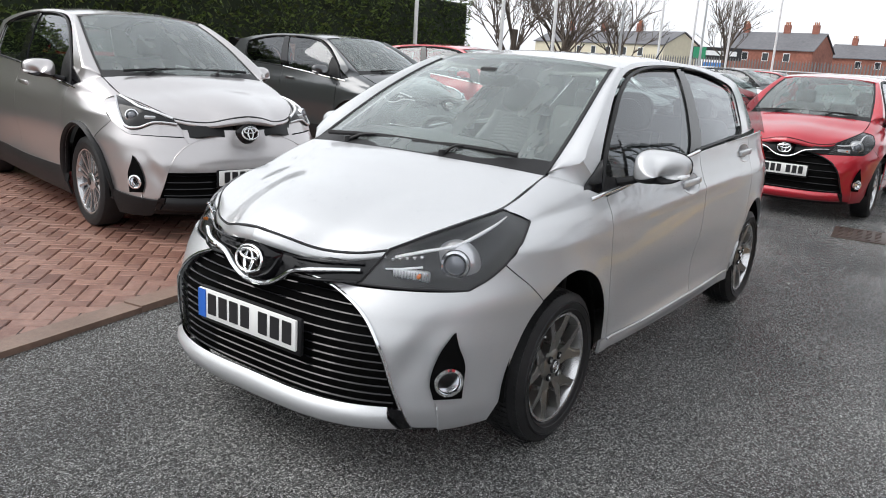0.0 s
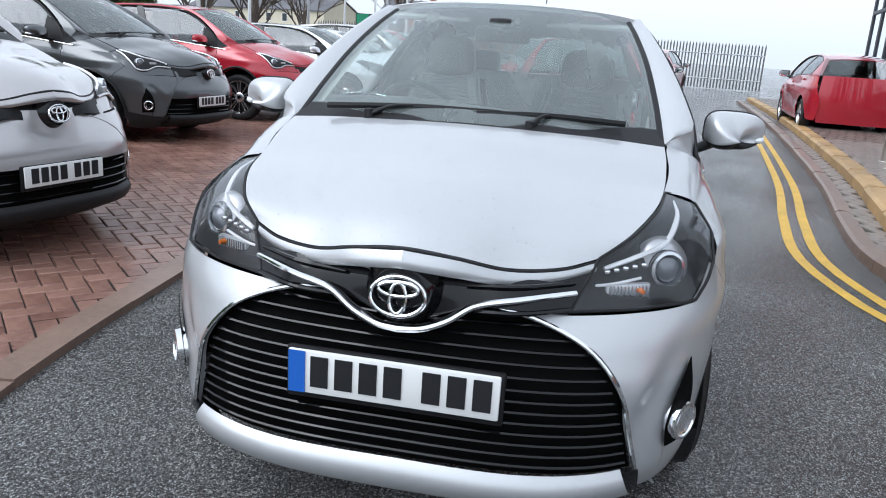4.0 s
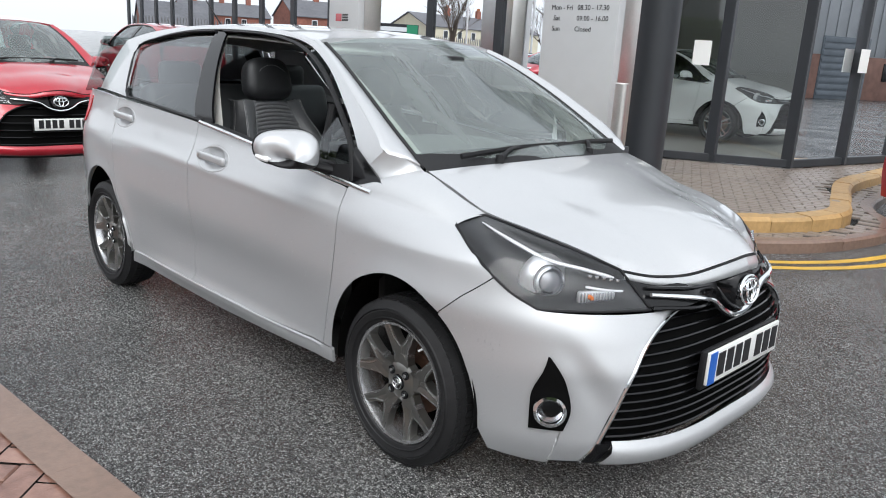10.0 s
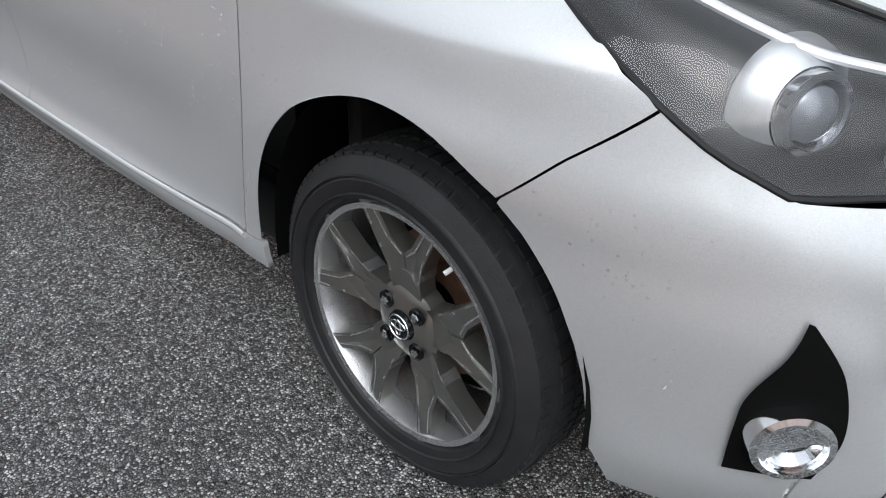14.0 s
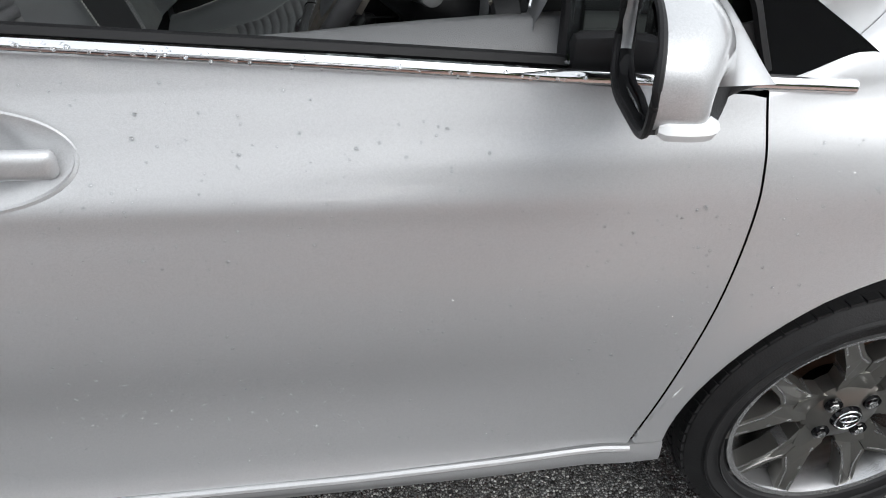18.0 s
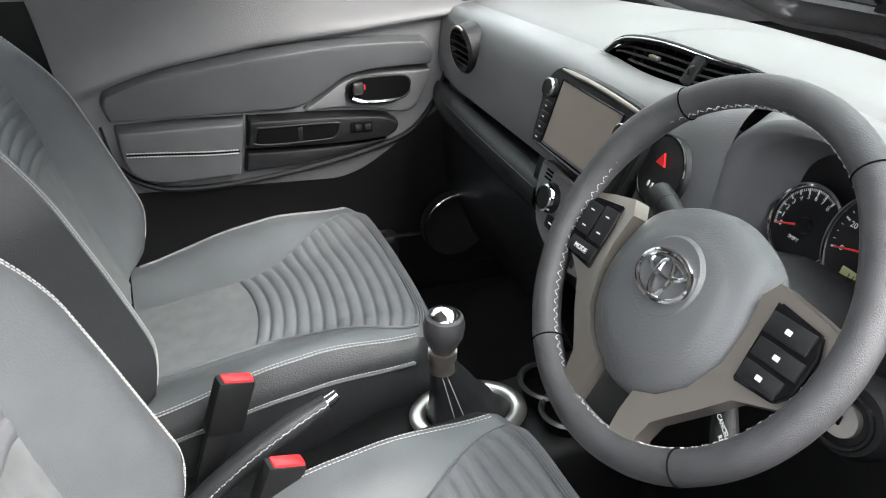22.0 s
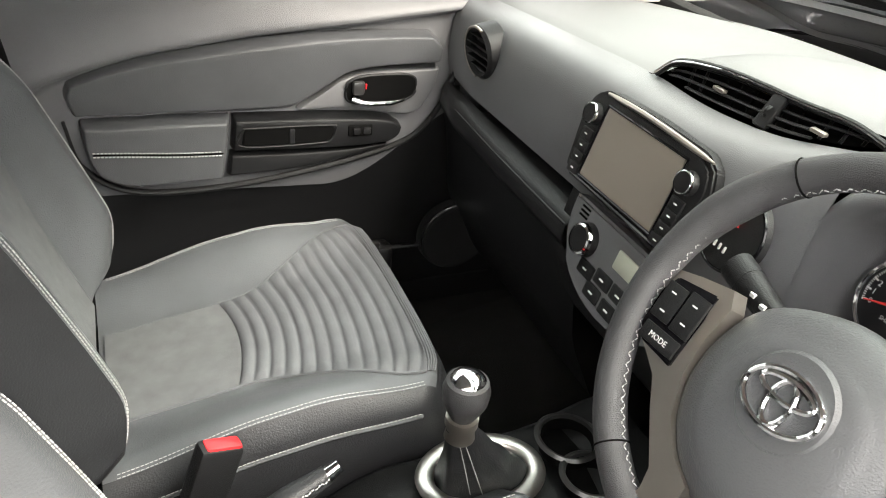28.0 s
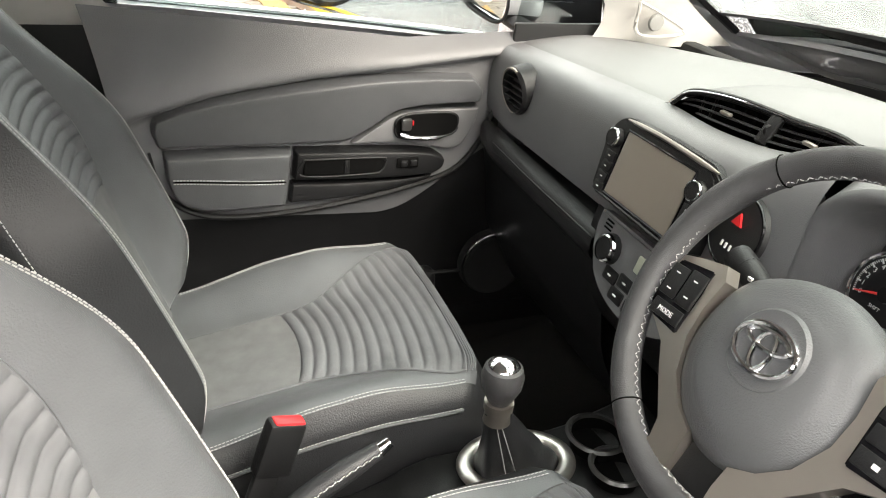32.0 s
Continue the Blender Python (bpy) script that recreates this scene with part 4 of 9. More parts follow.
        hollow = 0.013 * np.exp(-((P[..., 1] - 0.628 - 0.35 * (P[..., 2] - 0.49)) / 0.034) ** 2 - ((P[..., 2] - 0.485) / 0.095) ** 2)
        P[..., 0] -= hollow * 0.8
        P[..., 1] -= hollow * 0.5
        P[..., 0] += crease * 0.4 - dent * 0.25
        P[..., 1] -= dent * 0.1
        B.sheet("front_bumper", P, paint, sd)
        # lower grille surround
        ch = np.array([skin(s, z) for s, z in spline(inner, B.n(30))]) + np.array([0.006, 0, 0])
        bm_part("grille_chrome", tube(mirror(ch, sd) * k, 0.0065 if not clad else 0.003, 8), CHROME if hero else paint if clad else BLACKP, root, "chrome grille edging")
        # fog lamp pocket
        pb, pt = xz([(1.776, 0.322), (1.868, 0.330)]), xz([(1.817, 0.566), (1.823, 0.564)])
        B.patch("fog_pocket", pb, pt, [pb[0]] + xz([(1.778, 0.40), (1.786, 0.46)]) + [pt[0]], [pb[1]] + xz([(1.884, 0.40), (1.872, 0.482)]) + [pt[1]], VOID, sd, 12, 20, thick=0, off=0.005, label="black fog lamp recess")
        fa = np.array([1.841, sd * 0.706, 0.398]) * k
        fog = bm_part("fog_lamp", revolve([(0.0, 0.004), (0.030, 0.006), (0.040, 0.010)], "x", 28), LENSG, root, "round clear fog lamp", m=Matrix.Translation(fa) @ pose(0, 0, 0, 0, 0, sd * 52))
        bm_part("fog_ring", revolve([(0.037, 0.003), (0.041, 0.014), (0.050, 0.012), (0.055, -0.020)], "x", 32), CHROME, fog, "chrome ring")
        bm_part("fog_reflector", revolve([(0.0, -0.012), (0.008, -0.012), (0.010, -0.018), (0.026, -0.012), (0.037, 0.004)], "x", 24), REFL, fog)
        bm_part("fog_cup", revolve([(0.037, -0.03), (0.054, -0.018)], "x", 24), VOID, fog)
        (headlamp_slim if clad else headlamp)(B, root, sd, paint, hero)
        # tail lamp
        B.patch("tail_lamp", [(s_of_x(-1.66), 0.90), (s_of_x(-1.86), 0.86)], [(s_of_x(-1.60), 1.05), (s_of_x(-1.76), 1.05)], [(s_of_x(-1.66), 0.90), (s_of_x(-1.60), 1.05)], [(s_of_x(-1.86), 0.86), (s_of_x(-1.76), 1.05)], REDL, sd, 6, 6, off=0.006)
    # bonnet
    n, nv = B.n(64), B.n(40)
    half = [(1.868, 0.448, 0.806), (1.93, 0.36, 0.790), (1.985, 0.24, 0.790), (2.035, 0.12, 0.818), (2.052, 0.0, 0.832)]
    front = half + [(x, -y, z) for x, y, z in half[-2::-1]]
    rearh = [(1.165, 0.630, 1.022), (1.22, 0.45, 1.038), (1.27, 0.22, 1.048), (1.285, 0.0, 1.052)]
    rear = rearh + [(x, -y, z) for x, y, z in rearh[-2::-1]]
    lside = [(1.868, 0.448, 0.806), (1.78, 0.525, 0.850), (1.62, 0.590, 0.892), (1.45, 0.622, 0.925), (1.30, 0.632, 0.980), (1.165, 0.630, 1.022)]
    P = coons(spline(front, n), spline(rear, n), spline(lside, nv), spline([(x, -y, z) for x, y, z in lside], nv))
    v = np.linspace(0, 1, nv)[None, :]
    yy = np.abs(P[..., 1])
    P[..., 2] += 0.028 * np.sin(np.pi * v) * (1 - (yy / 0.66) ** 2) + 0.004 * np.exp(-((yy - (0.30 + 0.12 * v)) / 0.045) ** 2) * np.sin(np.pi * np.clip(v * 1.1, 0, 1))
    B.sheet("bonnet", P, paint)
    if hero:
        BONNET.append(P.copy())
    # nose panel under the bonnet edge and upper grille
    D = coons(spline(yz([(0.0, 0.63), (0.20, 0.700), (0.39, 0.685)]), B.n(16)), spline(yz([(0.0, 0.78), (0.20, 0.766), (0.44, 0.786)]), B.n(16)), spline(yz([(0.0, 0.63), (0.0, 0.78)]), B.n(8)), spline(yz([(0.39, 0.685), (0.44, 0.786)]), B.n(8)))
    def ahead(p):
        # the upper grille stands forward under the bonnet edge
        q = np.array(p, float)
        q[..., 0] += 0.052 * np.exp(-((np.abs(q[..., 1]) - 0.27) / 0.11) ** 2)
        return q
    P = ahead(skin(D[..., 0], D[..., 1]))
    for sd in (1, -1):
        B.sheet("upper_grille", P - np.array([0.012, 0, 0]), GLOSSB if hero else BLACKP, sd, "gloss black upper grille", 0)
        if not clad:
            st = ahead(skin(*np.array(spline(yz([(0.405, 0.740), (0.28, 0.730), (0.18, 0.708), (0.115, 0.665), (0.055, 0.640), (0.0, 0.634)]), B.n(30))).T)) + np.array([0.016, 0, 0])
            bm_part("upper_grille_bar", tube(mirror(st, sd) * k, np.interp(np.linspace(0, 1, B.n(30)), [0, 0.5, 1], [0.0085, 0.012, 0.017]), 10, squash=0.75), CHROME, root, "chrome upper grille bar")
            if hero:
                for zz in (0.700, 0.757):
                    st = ahead(skin(*np.array(yz([(0.40, zz), (0.28, zz - 0.004), (0.15, zz - 0.012)])).T)) + np.array([0.001, 0, 0])
                    bm_part("upper_grille_rib", tube(mirror(spline(st, 16), sd), 0.006, 6), GLOSSB, root)
    lead = np.array(front) + np.array([0.003, 0, -0.006])
    bm_part("bonnet_seam", tube(spline(lead, n) * k, 0.003, 8), BLACKP, root)
    for sd in (1, -1):
        over_n = spline(np.array(half)[::-1] + np.array([0.005, 0, -0.008]), B.n(24))
        t_ = np.linspace(0, 1, B.n(24))
        edge_n = over_n + np.stack([0.016 - 0.010 * t_, 0 * t_, -0.044 + 0.020 * sm(t_, 0.15, 0.9)], 1)
        B.sheet("nose_strip", np.stack([over_n, over_n * 0.5 + edge_n * 0.5 + np.array([0.006, 0, 0.002]), edge_n + np.array([0.002, 0, 0.004]), edge_n + np.array([-0.040, 0, -0.006])], 1), paint, sd, "", 0)
    # lower grille with bars
    edge = curve1([0.275, 0.30, 0.42, 0.53, 0.61, 0.665, 0.70], [0.59, 0.58, 0.555, 0.515, 0.45, 0.33, 0.18])
    ss = np.linspace(-1, 1, B.n(30))
    zs = np.linspace(0.285, 0.695, B.n(16))
    P = np.array([[skin(s_at(z, y=abs(u) * float(edge(z))), z) * np.array([1, 1 if u >= 0 else -1, 1]) - np.array([0.035, 0, 0]) for z in zs] for u in ss])
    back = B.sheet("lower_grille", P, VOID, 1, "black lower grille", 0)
    if clad:
        zs2 = np.linspace(0.47, 0.735, B.n(12))
        Pc = np.array([[skin(s_at(z, y=abs(u) * (min(float(edge(z)) + 0.02, 0.60) if z < 0.66 else 0.42)), z) * np.array([1, 1 if u >= 0 else -1, 1]) + np.array([0.006, 0, 0]) for z in zs2] for u in ss])
        B.sheet("bumper_centre", Pc, paint, 1, "", 0.0)
    for i, z in enumerate(np.linspace(0.315, 0.445 if clad else 0.655, 13 if hero else 4 if clad else 6)):
        w = float(edge(z)) - 0.008
        ys = np.linspace(-w, w, B.n(26))
        pts = np.array([skin(s_at(z, y=abs(y)), z) * np.array([1, 1 if y >= 0 else -1, 1]) for y in ys]) - np.array([0.014, 0, 0])
        bm_part("grille_bar", tube(pts * k, 0.0068 if hero else 0.0085, 6, squash=0.65), GLOSSB, back)
    pz = 0.43 if clad else 0.506
    bm_part("plate_holder", box_bm((0.02, 0.54, 0.135), (np.array((2.086, 0, pz - 0.008)) * k), 0.008), BLACKP, root)
    plate(root, tuple(np.array((2.103, 0, pz)) * k), 1, blue=hero)
    emblem_at = np.array((2.088, 0, 0.720)) * k
    bm_part("emblem_boss", revolve([(0.0, 0.0), (0.066, -0.004), (0.076, -0.016), (0.092, -0.045), (0.10, -0.07)], "x", 32, tuple(emblem_at - np.array((0.012, 0, 0)))), GLOSSB, root)
    emblem(root, tuple(emblem_at), 0.066, 0.046, 0.0055, -12)
    # lower lip
    lipm = paint
    for sd in (1, -1):
        lo_ = skin(*np.array(spline(yz([(0.0, 0.215), (0.30, 0.220), (0.590, 0.232)]), B.n(24))).T) + np.array([0.040, 0, 0])
        mi_ = skin(*np.array(spline(yz([(0.0, 0.262), (0.30, 0.262), (0.575, 0.272)]), B.n(24))).T) + np.array([0.034, 0, 0])
        hi_ = skin(*np.array(spline(yz([(0.0, 0.300), (0.30, 0.298), (0.560, 0.304)]), B.n(24))).T) + np.array([0.000, 0, 0])
        un_ = skin(*np.array(spline(yz([(0.0, 0.190), (0.30, 0.195), (0.590, 0.205)]), B.n(24))).T) + np.array([-0.01, 0, 0])
        B.sheet("lower_lip", np.stack([un_, lo_ + np.array([-0.006, 0, -0.006]), lo_, mi_ * 0.5 + lo_ * 0.5 + np.array([0.002, 0, 0]), mi_, mi_ * 0.5 + hi_ * 0.5 + np.array([0.004, 0, 0.002]), hi_], 1), BLACKP if clad else paint, sd, "", 0.0)
        B.patch("lip_end", yz([(0.575, 0.222), (0.605, 0.228)]), yz([(0.562, 0.305), (0.598, 0.300)]), yz([(0.575, 0.222), (0.562, 0.305)]), yz([(0.605, 0.228), (0.598, 0.300)]), GLOSSB, sd, 4, 6, off=0.012)
        B.patch("under_tray", yz([(0.0, 0.15), (0.5, 0.16)]) + xz([(1.70, 0.17)]), yz([(0.0, 0.215), (0.5, 0.22)]) + xz([(1.66, 0.24)]), yz([(0.0, 0.15), (0.0, 0.215)]), xz([(1.70, 0.17), (1.66, 0.24)]), BLACKP, sd, 24, 4, off=-0.02)
    # windscreen, roof, rear
    ch_ = [(1.15, 0.622, 1.022), (1.23, 0.42, 1.040), (1.275, 0.2, 1.050), (1.29, 0, 1.054)]
    cowl = ch_ + [(x, -y, z) for x, y, z in ch_[-2::-1]]
    hh = [(0.352, 0.488, 1.432), (0.44, 0.32, 1.454), (0.475, 0, 1.466)]
    head = hh + [(x, -y, z) for x, y, z in hh[-2::-1]]
    lp = [(1.15, 0.622, 1.022), (0.955, 0.602, 1.135), (0.73, 0.568, 1.262), (0.52, 0.525, 1.365), (0.352, 0.488, 1.432)]
    P = coons(spline(cowl, B.n(30)), spline(head, B.n(30)), spline(lp, B.n(20)), spline([(x, -y, z) for x, y, z in lp], B.n(20)))
    ws = B.sheet("windscreen", P, WSG, 1, "clear windscreen with rain drops", 0)
    ws.visible_shadow = False
    # windscreen pillars
    for sd in (1, -1):
        apex = green(*A_OUT[0])
        oa = spline(np.vstack([[(1.14, 0.636, 1.028)], [apex * 0.5 + np.array([1.14, 0.636, 1.028]) * 0.5 + np.array([0.008, 0.010, 0.006])], [apex], green(np.array([p[0] for p in A_OUT[1:]]), np.array([p[1] for p in A_OUT[1:]]))]), B.n(24))
        ob_ = spline(np.array(lp) + np.array([0, 0.010, 0.002]), B.n(24))
        B.sheet("windscreen_pillar", np.stack([oa * (1 - w) + ob_ * w + np.array([0.006, 0.010, 0.010]) * 4 * w * (1 - w) for w in (0, 0.12, 0.3, 0.5, 0.7, 0.88, 1)], 1), paint, sd, "", 0)
    # black ceramic band and cowl
    for sd in (1, -1):
        q = mirror(spline(lp, B.n(24)), sd)
        bm_part("pillar_seal", tube(q * k, 0.012, 6, squash=0.6), BLACKP, root)
    fr_ = [(x + 0.012, y, z - 0.006) for x, y, z in rear]
    C = coons(spline(fr_, 30), spline(np.array(cowl) + np.array([-0.075, 0, 0.038]), 30), spline([fr_[0], tuple(np.array(cowl[0]) + np.array([-0.075, 0, 0.038]))], 5), spline([fr_[-1], tuple(np.array(cowl[-1]) + np.array([-0.075, 0, 0.038]))], 5))
    B.sheet("cowl_panel", C + np.array([0, 0, 0.003]), BLACKP, 1, "black plastic scuttle panel", 0.006)
    nx, ny = B.n(40), B.n(21)
    X = np.linspace(0, 1, nx)
    P = np.zeros((nx, ny, 3))
    for j, t in enumerate(np.linspace(-1, 1, ny)):
        for i, u in enumerate(X):
            xe = np.interp(u, [0, 1], [0.352 + 0.123 * (1 - abs(t) ** 2.2), -1.72])
            pe = spline(np.array(ROOF_EDGE), 60)
            ze = float(np.interp(-min(xe, 0.352), -pe[:, 0], pe[:, 1]))
            ye = float(green(min(xe, 0.352), ze)[1])
            zc = float(ROOFZ(xe))
            P[i, j] = (xe, ye * t, zc + (ze - zc) * abs(t) ** 2.4)
    B.sheet("roof", P, paint, 1, "", 0.02)
    P = np.array([[np.array([-1.72 - 0.12 * (1 - v_) ** 1 - 0.02 * (1 - u ** 2), u * (0.60 + 0.08 * (1 - v_)), 1.06 + 0.33 * v_]) for v_ in np.linspace(0, 1, 8)] for u in np.linspace(-1, 1, 12)])
    gl = B.sheet("rear_window", P, TINT, 1, "", 0)
    gl.visible_shadow = False
    P = np.array([[np.array([-1.84 - 0.06 * (1 - u ** 2) - 0.03 * math.sin(v_ * 3), u * (0.60 + 0.04 * math.sin(v_ * 3)), 0.22 + 0.86 * v_]) for v_ in np.linspace(0, 1, 8)] for u in np.linspace(-1, 1, 12)])
    B.sheet("tailgate", P, paint, 1, "", 0)
    bm_part("underbody", box_bm((3.4 * k[0], 1.15 * k[1], 0.06), (0, 0, 0.24 * k[2]), 0.01), VOID, root)
    if not hero:
        cabin_simple(B, root)
    wipers(B, root)
    if hero:
        bm_part("aerial", tube([(-1.35, 0, 1.45), (-1.62, 0.0, 1.66)], [0.006, 0.003], 8), BLACKP, root, "black roof aerial")
    return root


def headlamp(B, root, sd, paint, hero):
    k = B.k
    lamp = thing_part("headlamp", root)
    tp = [(1.958, 0.395, 0.690), (1.868, 0.452, 0.806)]
    top = [(1.868, 0.452, 0.806), (1.78, 0.530, 0.850), (1.62, 0.596, 0.892), (1.452, 0.626, 0.917)]
    back = [tuple(skin(a, b)) for a, b in xz([(1.766, 0.696), (1.688, 0.731), (1.625, 0.771), (1.524, 0.832), (1.414, 0.885)])]
    bot = [(1.958, 0.395, 0.690), (1.885, 0.555, 0.694), back[0]]
    rear = [back[-1], (1.405, 0.690, 0.905), (1.452, 0.626, 0.917)]
    nu, nv = B.n(24), B.n(14)
    P = coons(poly(bot + back[1:], nu), spline(top, nu), spline(tp, nv), spline(rear, nv))
    u, v = np.linspace(0, 1, nu)[:, None], np.linspace(0, 1, nv)[None, :]
    bulge = np.sin(np.pi * u) * np.sin(np.pi * v)
    P[..., 0] += 0.020 * bulge
    P[..., 1] += 0.020 * bulge
    P[..., 2] += 0.010 * bulge
    lens = B.sheet("lens", P, LENSG, sd, "clear headlamp lens", 0, lamp)
    lens.visible_shadow = False
    Q = P - np.array([0.050, 0.035, 0.010]) * np.minimum(1, 1.6 * np.sin(np.pi * np.clip(u, 0.02, 0.98)) * np.sin(np.pi * np.clip(v, 0.05, 0.95)))[..., None]
    B.sheet("housing", Q, node_get("lamp_grey"), sd, "black headlamp housing", 0, lamp)
    rim = np.vstack([P[:, 0], P[-1, 1:], P[-2::-1, -1], P[0, -2:0:-1]])
    bm_part("lens_seal", tube(mirror(rim, sd) * k, 0.0045, 6, True), BLACKP, lamp)
    at = np.array([1.732, sd * 0.628, 0.764]) * k
    m = Matrix.Translation(at) @ pose(0, 0, 0, 0, -6, sd * 26)
    bm_part("projector", revolve([(0.0, 0.022), (0.020, 0.018), (0.032, 0.008), (0.036, -0.01)], "x", 28), LENSD, lamp, "projector lens", m=m)
    bm_part("projector_ring", revolve([(0.036, 0.0), (0.040, 0.014), (0.048, 0.012), (0.052, -0.03)], "x", 32), REFL, lamp, "chrome ring", m=m)
    bm_part("projector_bowl", revolve([(0.0, -0.03), (0.03, -0.02), (0.038, 0.002)], "x", 24), REFL, lamp, m=m)
    bm_part("reflector_panel", revolve([(0.051, -0.004), (0.060, -0.010), (0.076, -0.022), (0.082, -0.040)], "x", 36), node_get("lamp_silver"), lamp, "pale reflector surround", m=m)
    # light guide and indicator
    lg = [P[int(a * (nu - 1)), int(b * (nv - 1))] - np.array([0.016, 0.010, 0.004]) for a, b in ((0.10, 0.72), (0.30, 0.70), (0.52, 0.70), (0.75, 0.74), (0.93, 0.70))]
    bm_part("light_guide", tube(mirror(spline(lg, 20), sd) * k, [0.006] + [0.0085] * 13 + [0.008, 0.007, 0.006, 0.005, 0.004, 0.003], 8, squash=0.7), node_get("light_guide_white"), lamp, "white light guide")
    bowl = bm_part("indicator_bowl", box_bm((0.02, 0.128, 0.050), (0, 0, 0), 0.010, 2), node_get("lamp_silver"), lamp, "ribbed reflector", m=Matrix.Translation(np.array([1.842, sd * 0.530, 0.722]) * k) @ pose(0, 0, 0, 0, 0, sd * 28))
    if hero:
        for i in range(12):
            bm_part("reflector_rib", box_bm((0.010, 0.004, 0.042), (0.010, -0.055 + 0.010 * i, 0.0), 0.0015), REFL, bowl)
        lg3 = [P[int(a * (nu - 1)), int(b * (nv - 1))] - np.array([0.020, 0.012, 0.006]) for a, b in ((0.04, 0.50), (0.16, 0.46), (0.30, 0.44))]
        bm_part("lower_light_guide", tube(mirror(spline(lg3, 12), sd) * k, 0.004, 8), node_get("light_guide_white"), lamp, "white lower light guide")
    bm_part("indicator_bulb", revolve([(0.0, 0.022), (0.006, 0.019), (0.008, 0.0)], "x", 14), AMBER, lamp, "amber indicator bulb", m=Matrix.Translation(np.array([1.838, sd * 0.560, 0.730]) * k) @ pose(0, 0, 0, 0, 0, sd * 25))
    if hero:
        for i in range(5):
            bm_part("led", box_bm((0.010, 0.014, 0.010), (0, 0, 0), 0.003), REFL, lamp, m=Matrix.Translation(np.array([1.878 - 0.011 * i, sd * (0.475 + 0.022 * i), 0.778 + 0.004 * i])))


def headlamp_slim(B, root, sd, paint, hero):
    """A narrow swept headlamp set into the corner panel of a crossover."""
    k = B.k
    lamp = thing_part("headlamp", root)
    top = [(1.868, 0.452, 0.806), (1.78, 0.530, 0.850), (1.62, 0.596, 0.892), (1.452, 0.626, 0.917)]
    back = [tuple(skin(a, b)) for a, b in xz([(1.766, 0.696), (1.688, 0.731), (1.625, 0.771), (1.524, 0.832), (1.414, 0.885)])]
    bot = [(1.958, 0.395, 0.690), (1.885, 0.555, 0.694), back[0]]
    P = coons(poly(bot + back[1:], 40), spline(top, 40), spline([(1.958, 0.395, 0.690), (1.868, 0.452, 0.806)], 24), spline([back[-1], (1.405, 0.690, 0.905), (1.452, 0.626, 0.917)], 24))
    U, V = np.linspace(0, 1, 40)[:, None], np.linspace(0, 1, 24)[None, :]
    P = P + np.array([0.020, 0.020, 0.010]) * (np.sin(np.pi * U) * np.sin(np.pi * V))[..., None]
    B.sheet("lamp_panel", P, paint, sd, "", 0, lamp)
    low = curve1([0.0, 0.25, 0.40, 0.52, 0.62, 0.80, 1.0], [0.62, 0.42, 0.14, 0.10, 0.30, 0.55, 0.72])

    def at(u, w, off):
        v = (low(u) + (0.97 - low(u)) * w) * 23
        i, j = np.clip((u * 39).astype(int), 0, 38), np.clip(v.astype(int), 0, 22)
        fu, fv = (u * 39 - i)[..., None], (v - j)[..., None]
        return P[i, j] * (1 - fu) * (1 - fv) + P[i + 1, j] * fu * (1 - fv) + P[i, j + 1] * (1 - fu) * fv + P[i + 1, j + 1] * fu * fv + off
    us, ws = np.meshgrid(np.linspace(0.0, 0.97, 30), np.linspace(0, 1, 8), indexing="ij")
    out = np.array([0.006, 0.005, 0.003])
    B.sheet("housing", at(us, ws, out), GLOSSB, sd, "black headlamp housing", 0, lamp)
    un = np.linspace(0.0, 0.97, 30)
    bm_part("lower_light_guide", tube(mirror(at(un, 0 * un + 0.06, out * 1.6), sd) * k, 0.008, 6), node_get("lamp_silver"), lamp, "bright lower edge")
    bm_part("light_guide", tube(mirror(at(un, 0 * un + 0.90, out * 1.6), sd) * k, 0.009, 6), node_get("light_guide_white"), lamp, "white light guide")
    c = at(np.array([0.50]), np.array([0.48]), out * 0.5)[0] * np.array([1, sd, 1]) * k
    m = Matrix.Translation(c) @ pose(0, 0, 0, 0, -6, sd * 30)
    bm_part("projector", revolve([(0.0, 0.024), (0.020, 0.020), (0.030, 0.010), (0.034, -0.01)], "x", 24), LENSD, lamp, "projector lens", m=m)
    bm_part("projector_ring", revolve([(0.034, 0.0), (0.038, 0.014), (0.046, 0.010), (0.050, -0.02)], "x", 24), REFL, lamp, "chrome ring", m=m)
    c = at(np.array([0.30]), np.array([0.45]), out)[0] * np.array([1, sd, 1]) * k
    bm_part("reflector_panel", box_bm((0.02, 0.075, 0.022), (0, 0, 0), 0.006, 2), node_get("lamp_silver"), lamp, m=Matrix.Translation(c) @ pose(0, 0, 0, 0, 0, sd * 30))


def wipers(B, root):
    k = B.k
    for piv, blade in (((1.245, -0.34, 1.052), ((1.205, -0.50, 1.068), (1.222, 0.10, 1.088))), ((1.262, 0.20, 1.055), ((1.232, 0.02, 1.082), (1.168, 0.50, 1.080)))):
        wp = thing_part("wiper", root)
        mid = (np.array(blade[0]) + np.array(blade[1])) / 2 + np.array([0, 0, 0.012])
        bm_part("wiper_arm", tube(spline(np.array([piv, np.array(piv) * 0.5 + mid * 0.5 + np.array([0, 0, 0.012]), mid]) * k, 10), [0.013] * 3 + [0.009] * 7, 8, squash=0.7), BLACKP, wp)
        bm_part("wiper_blade", tube(spline(np.array([blade[0], mid - np.array([0, 0, 0.004]), blade[1]]) * k, 12), 0.007, 6, squash=1.6), BLACKP, wp)
        bm_part("wiper_pivot", revolve([(0.0, 0.022), (0.014, 0.018), (0.018, -0.01)], "z", 16, tuple(np.array(piv) * k)), BLACKP, wp)


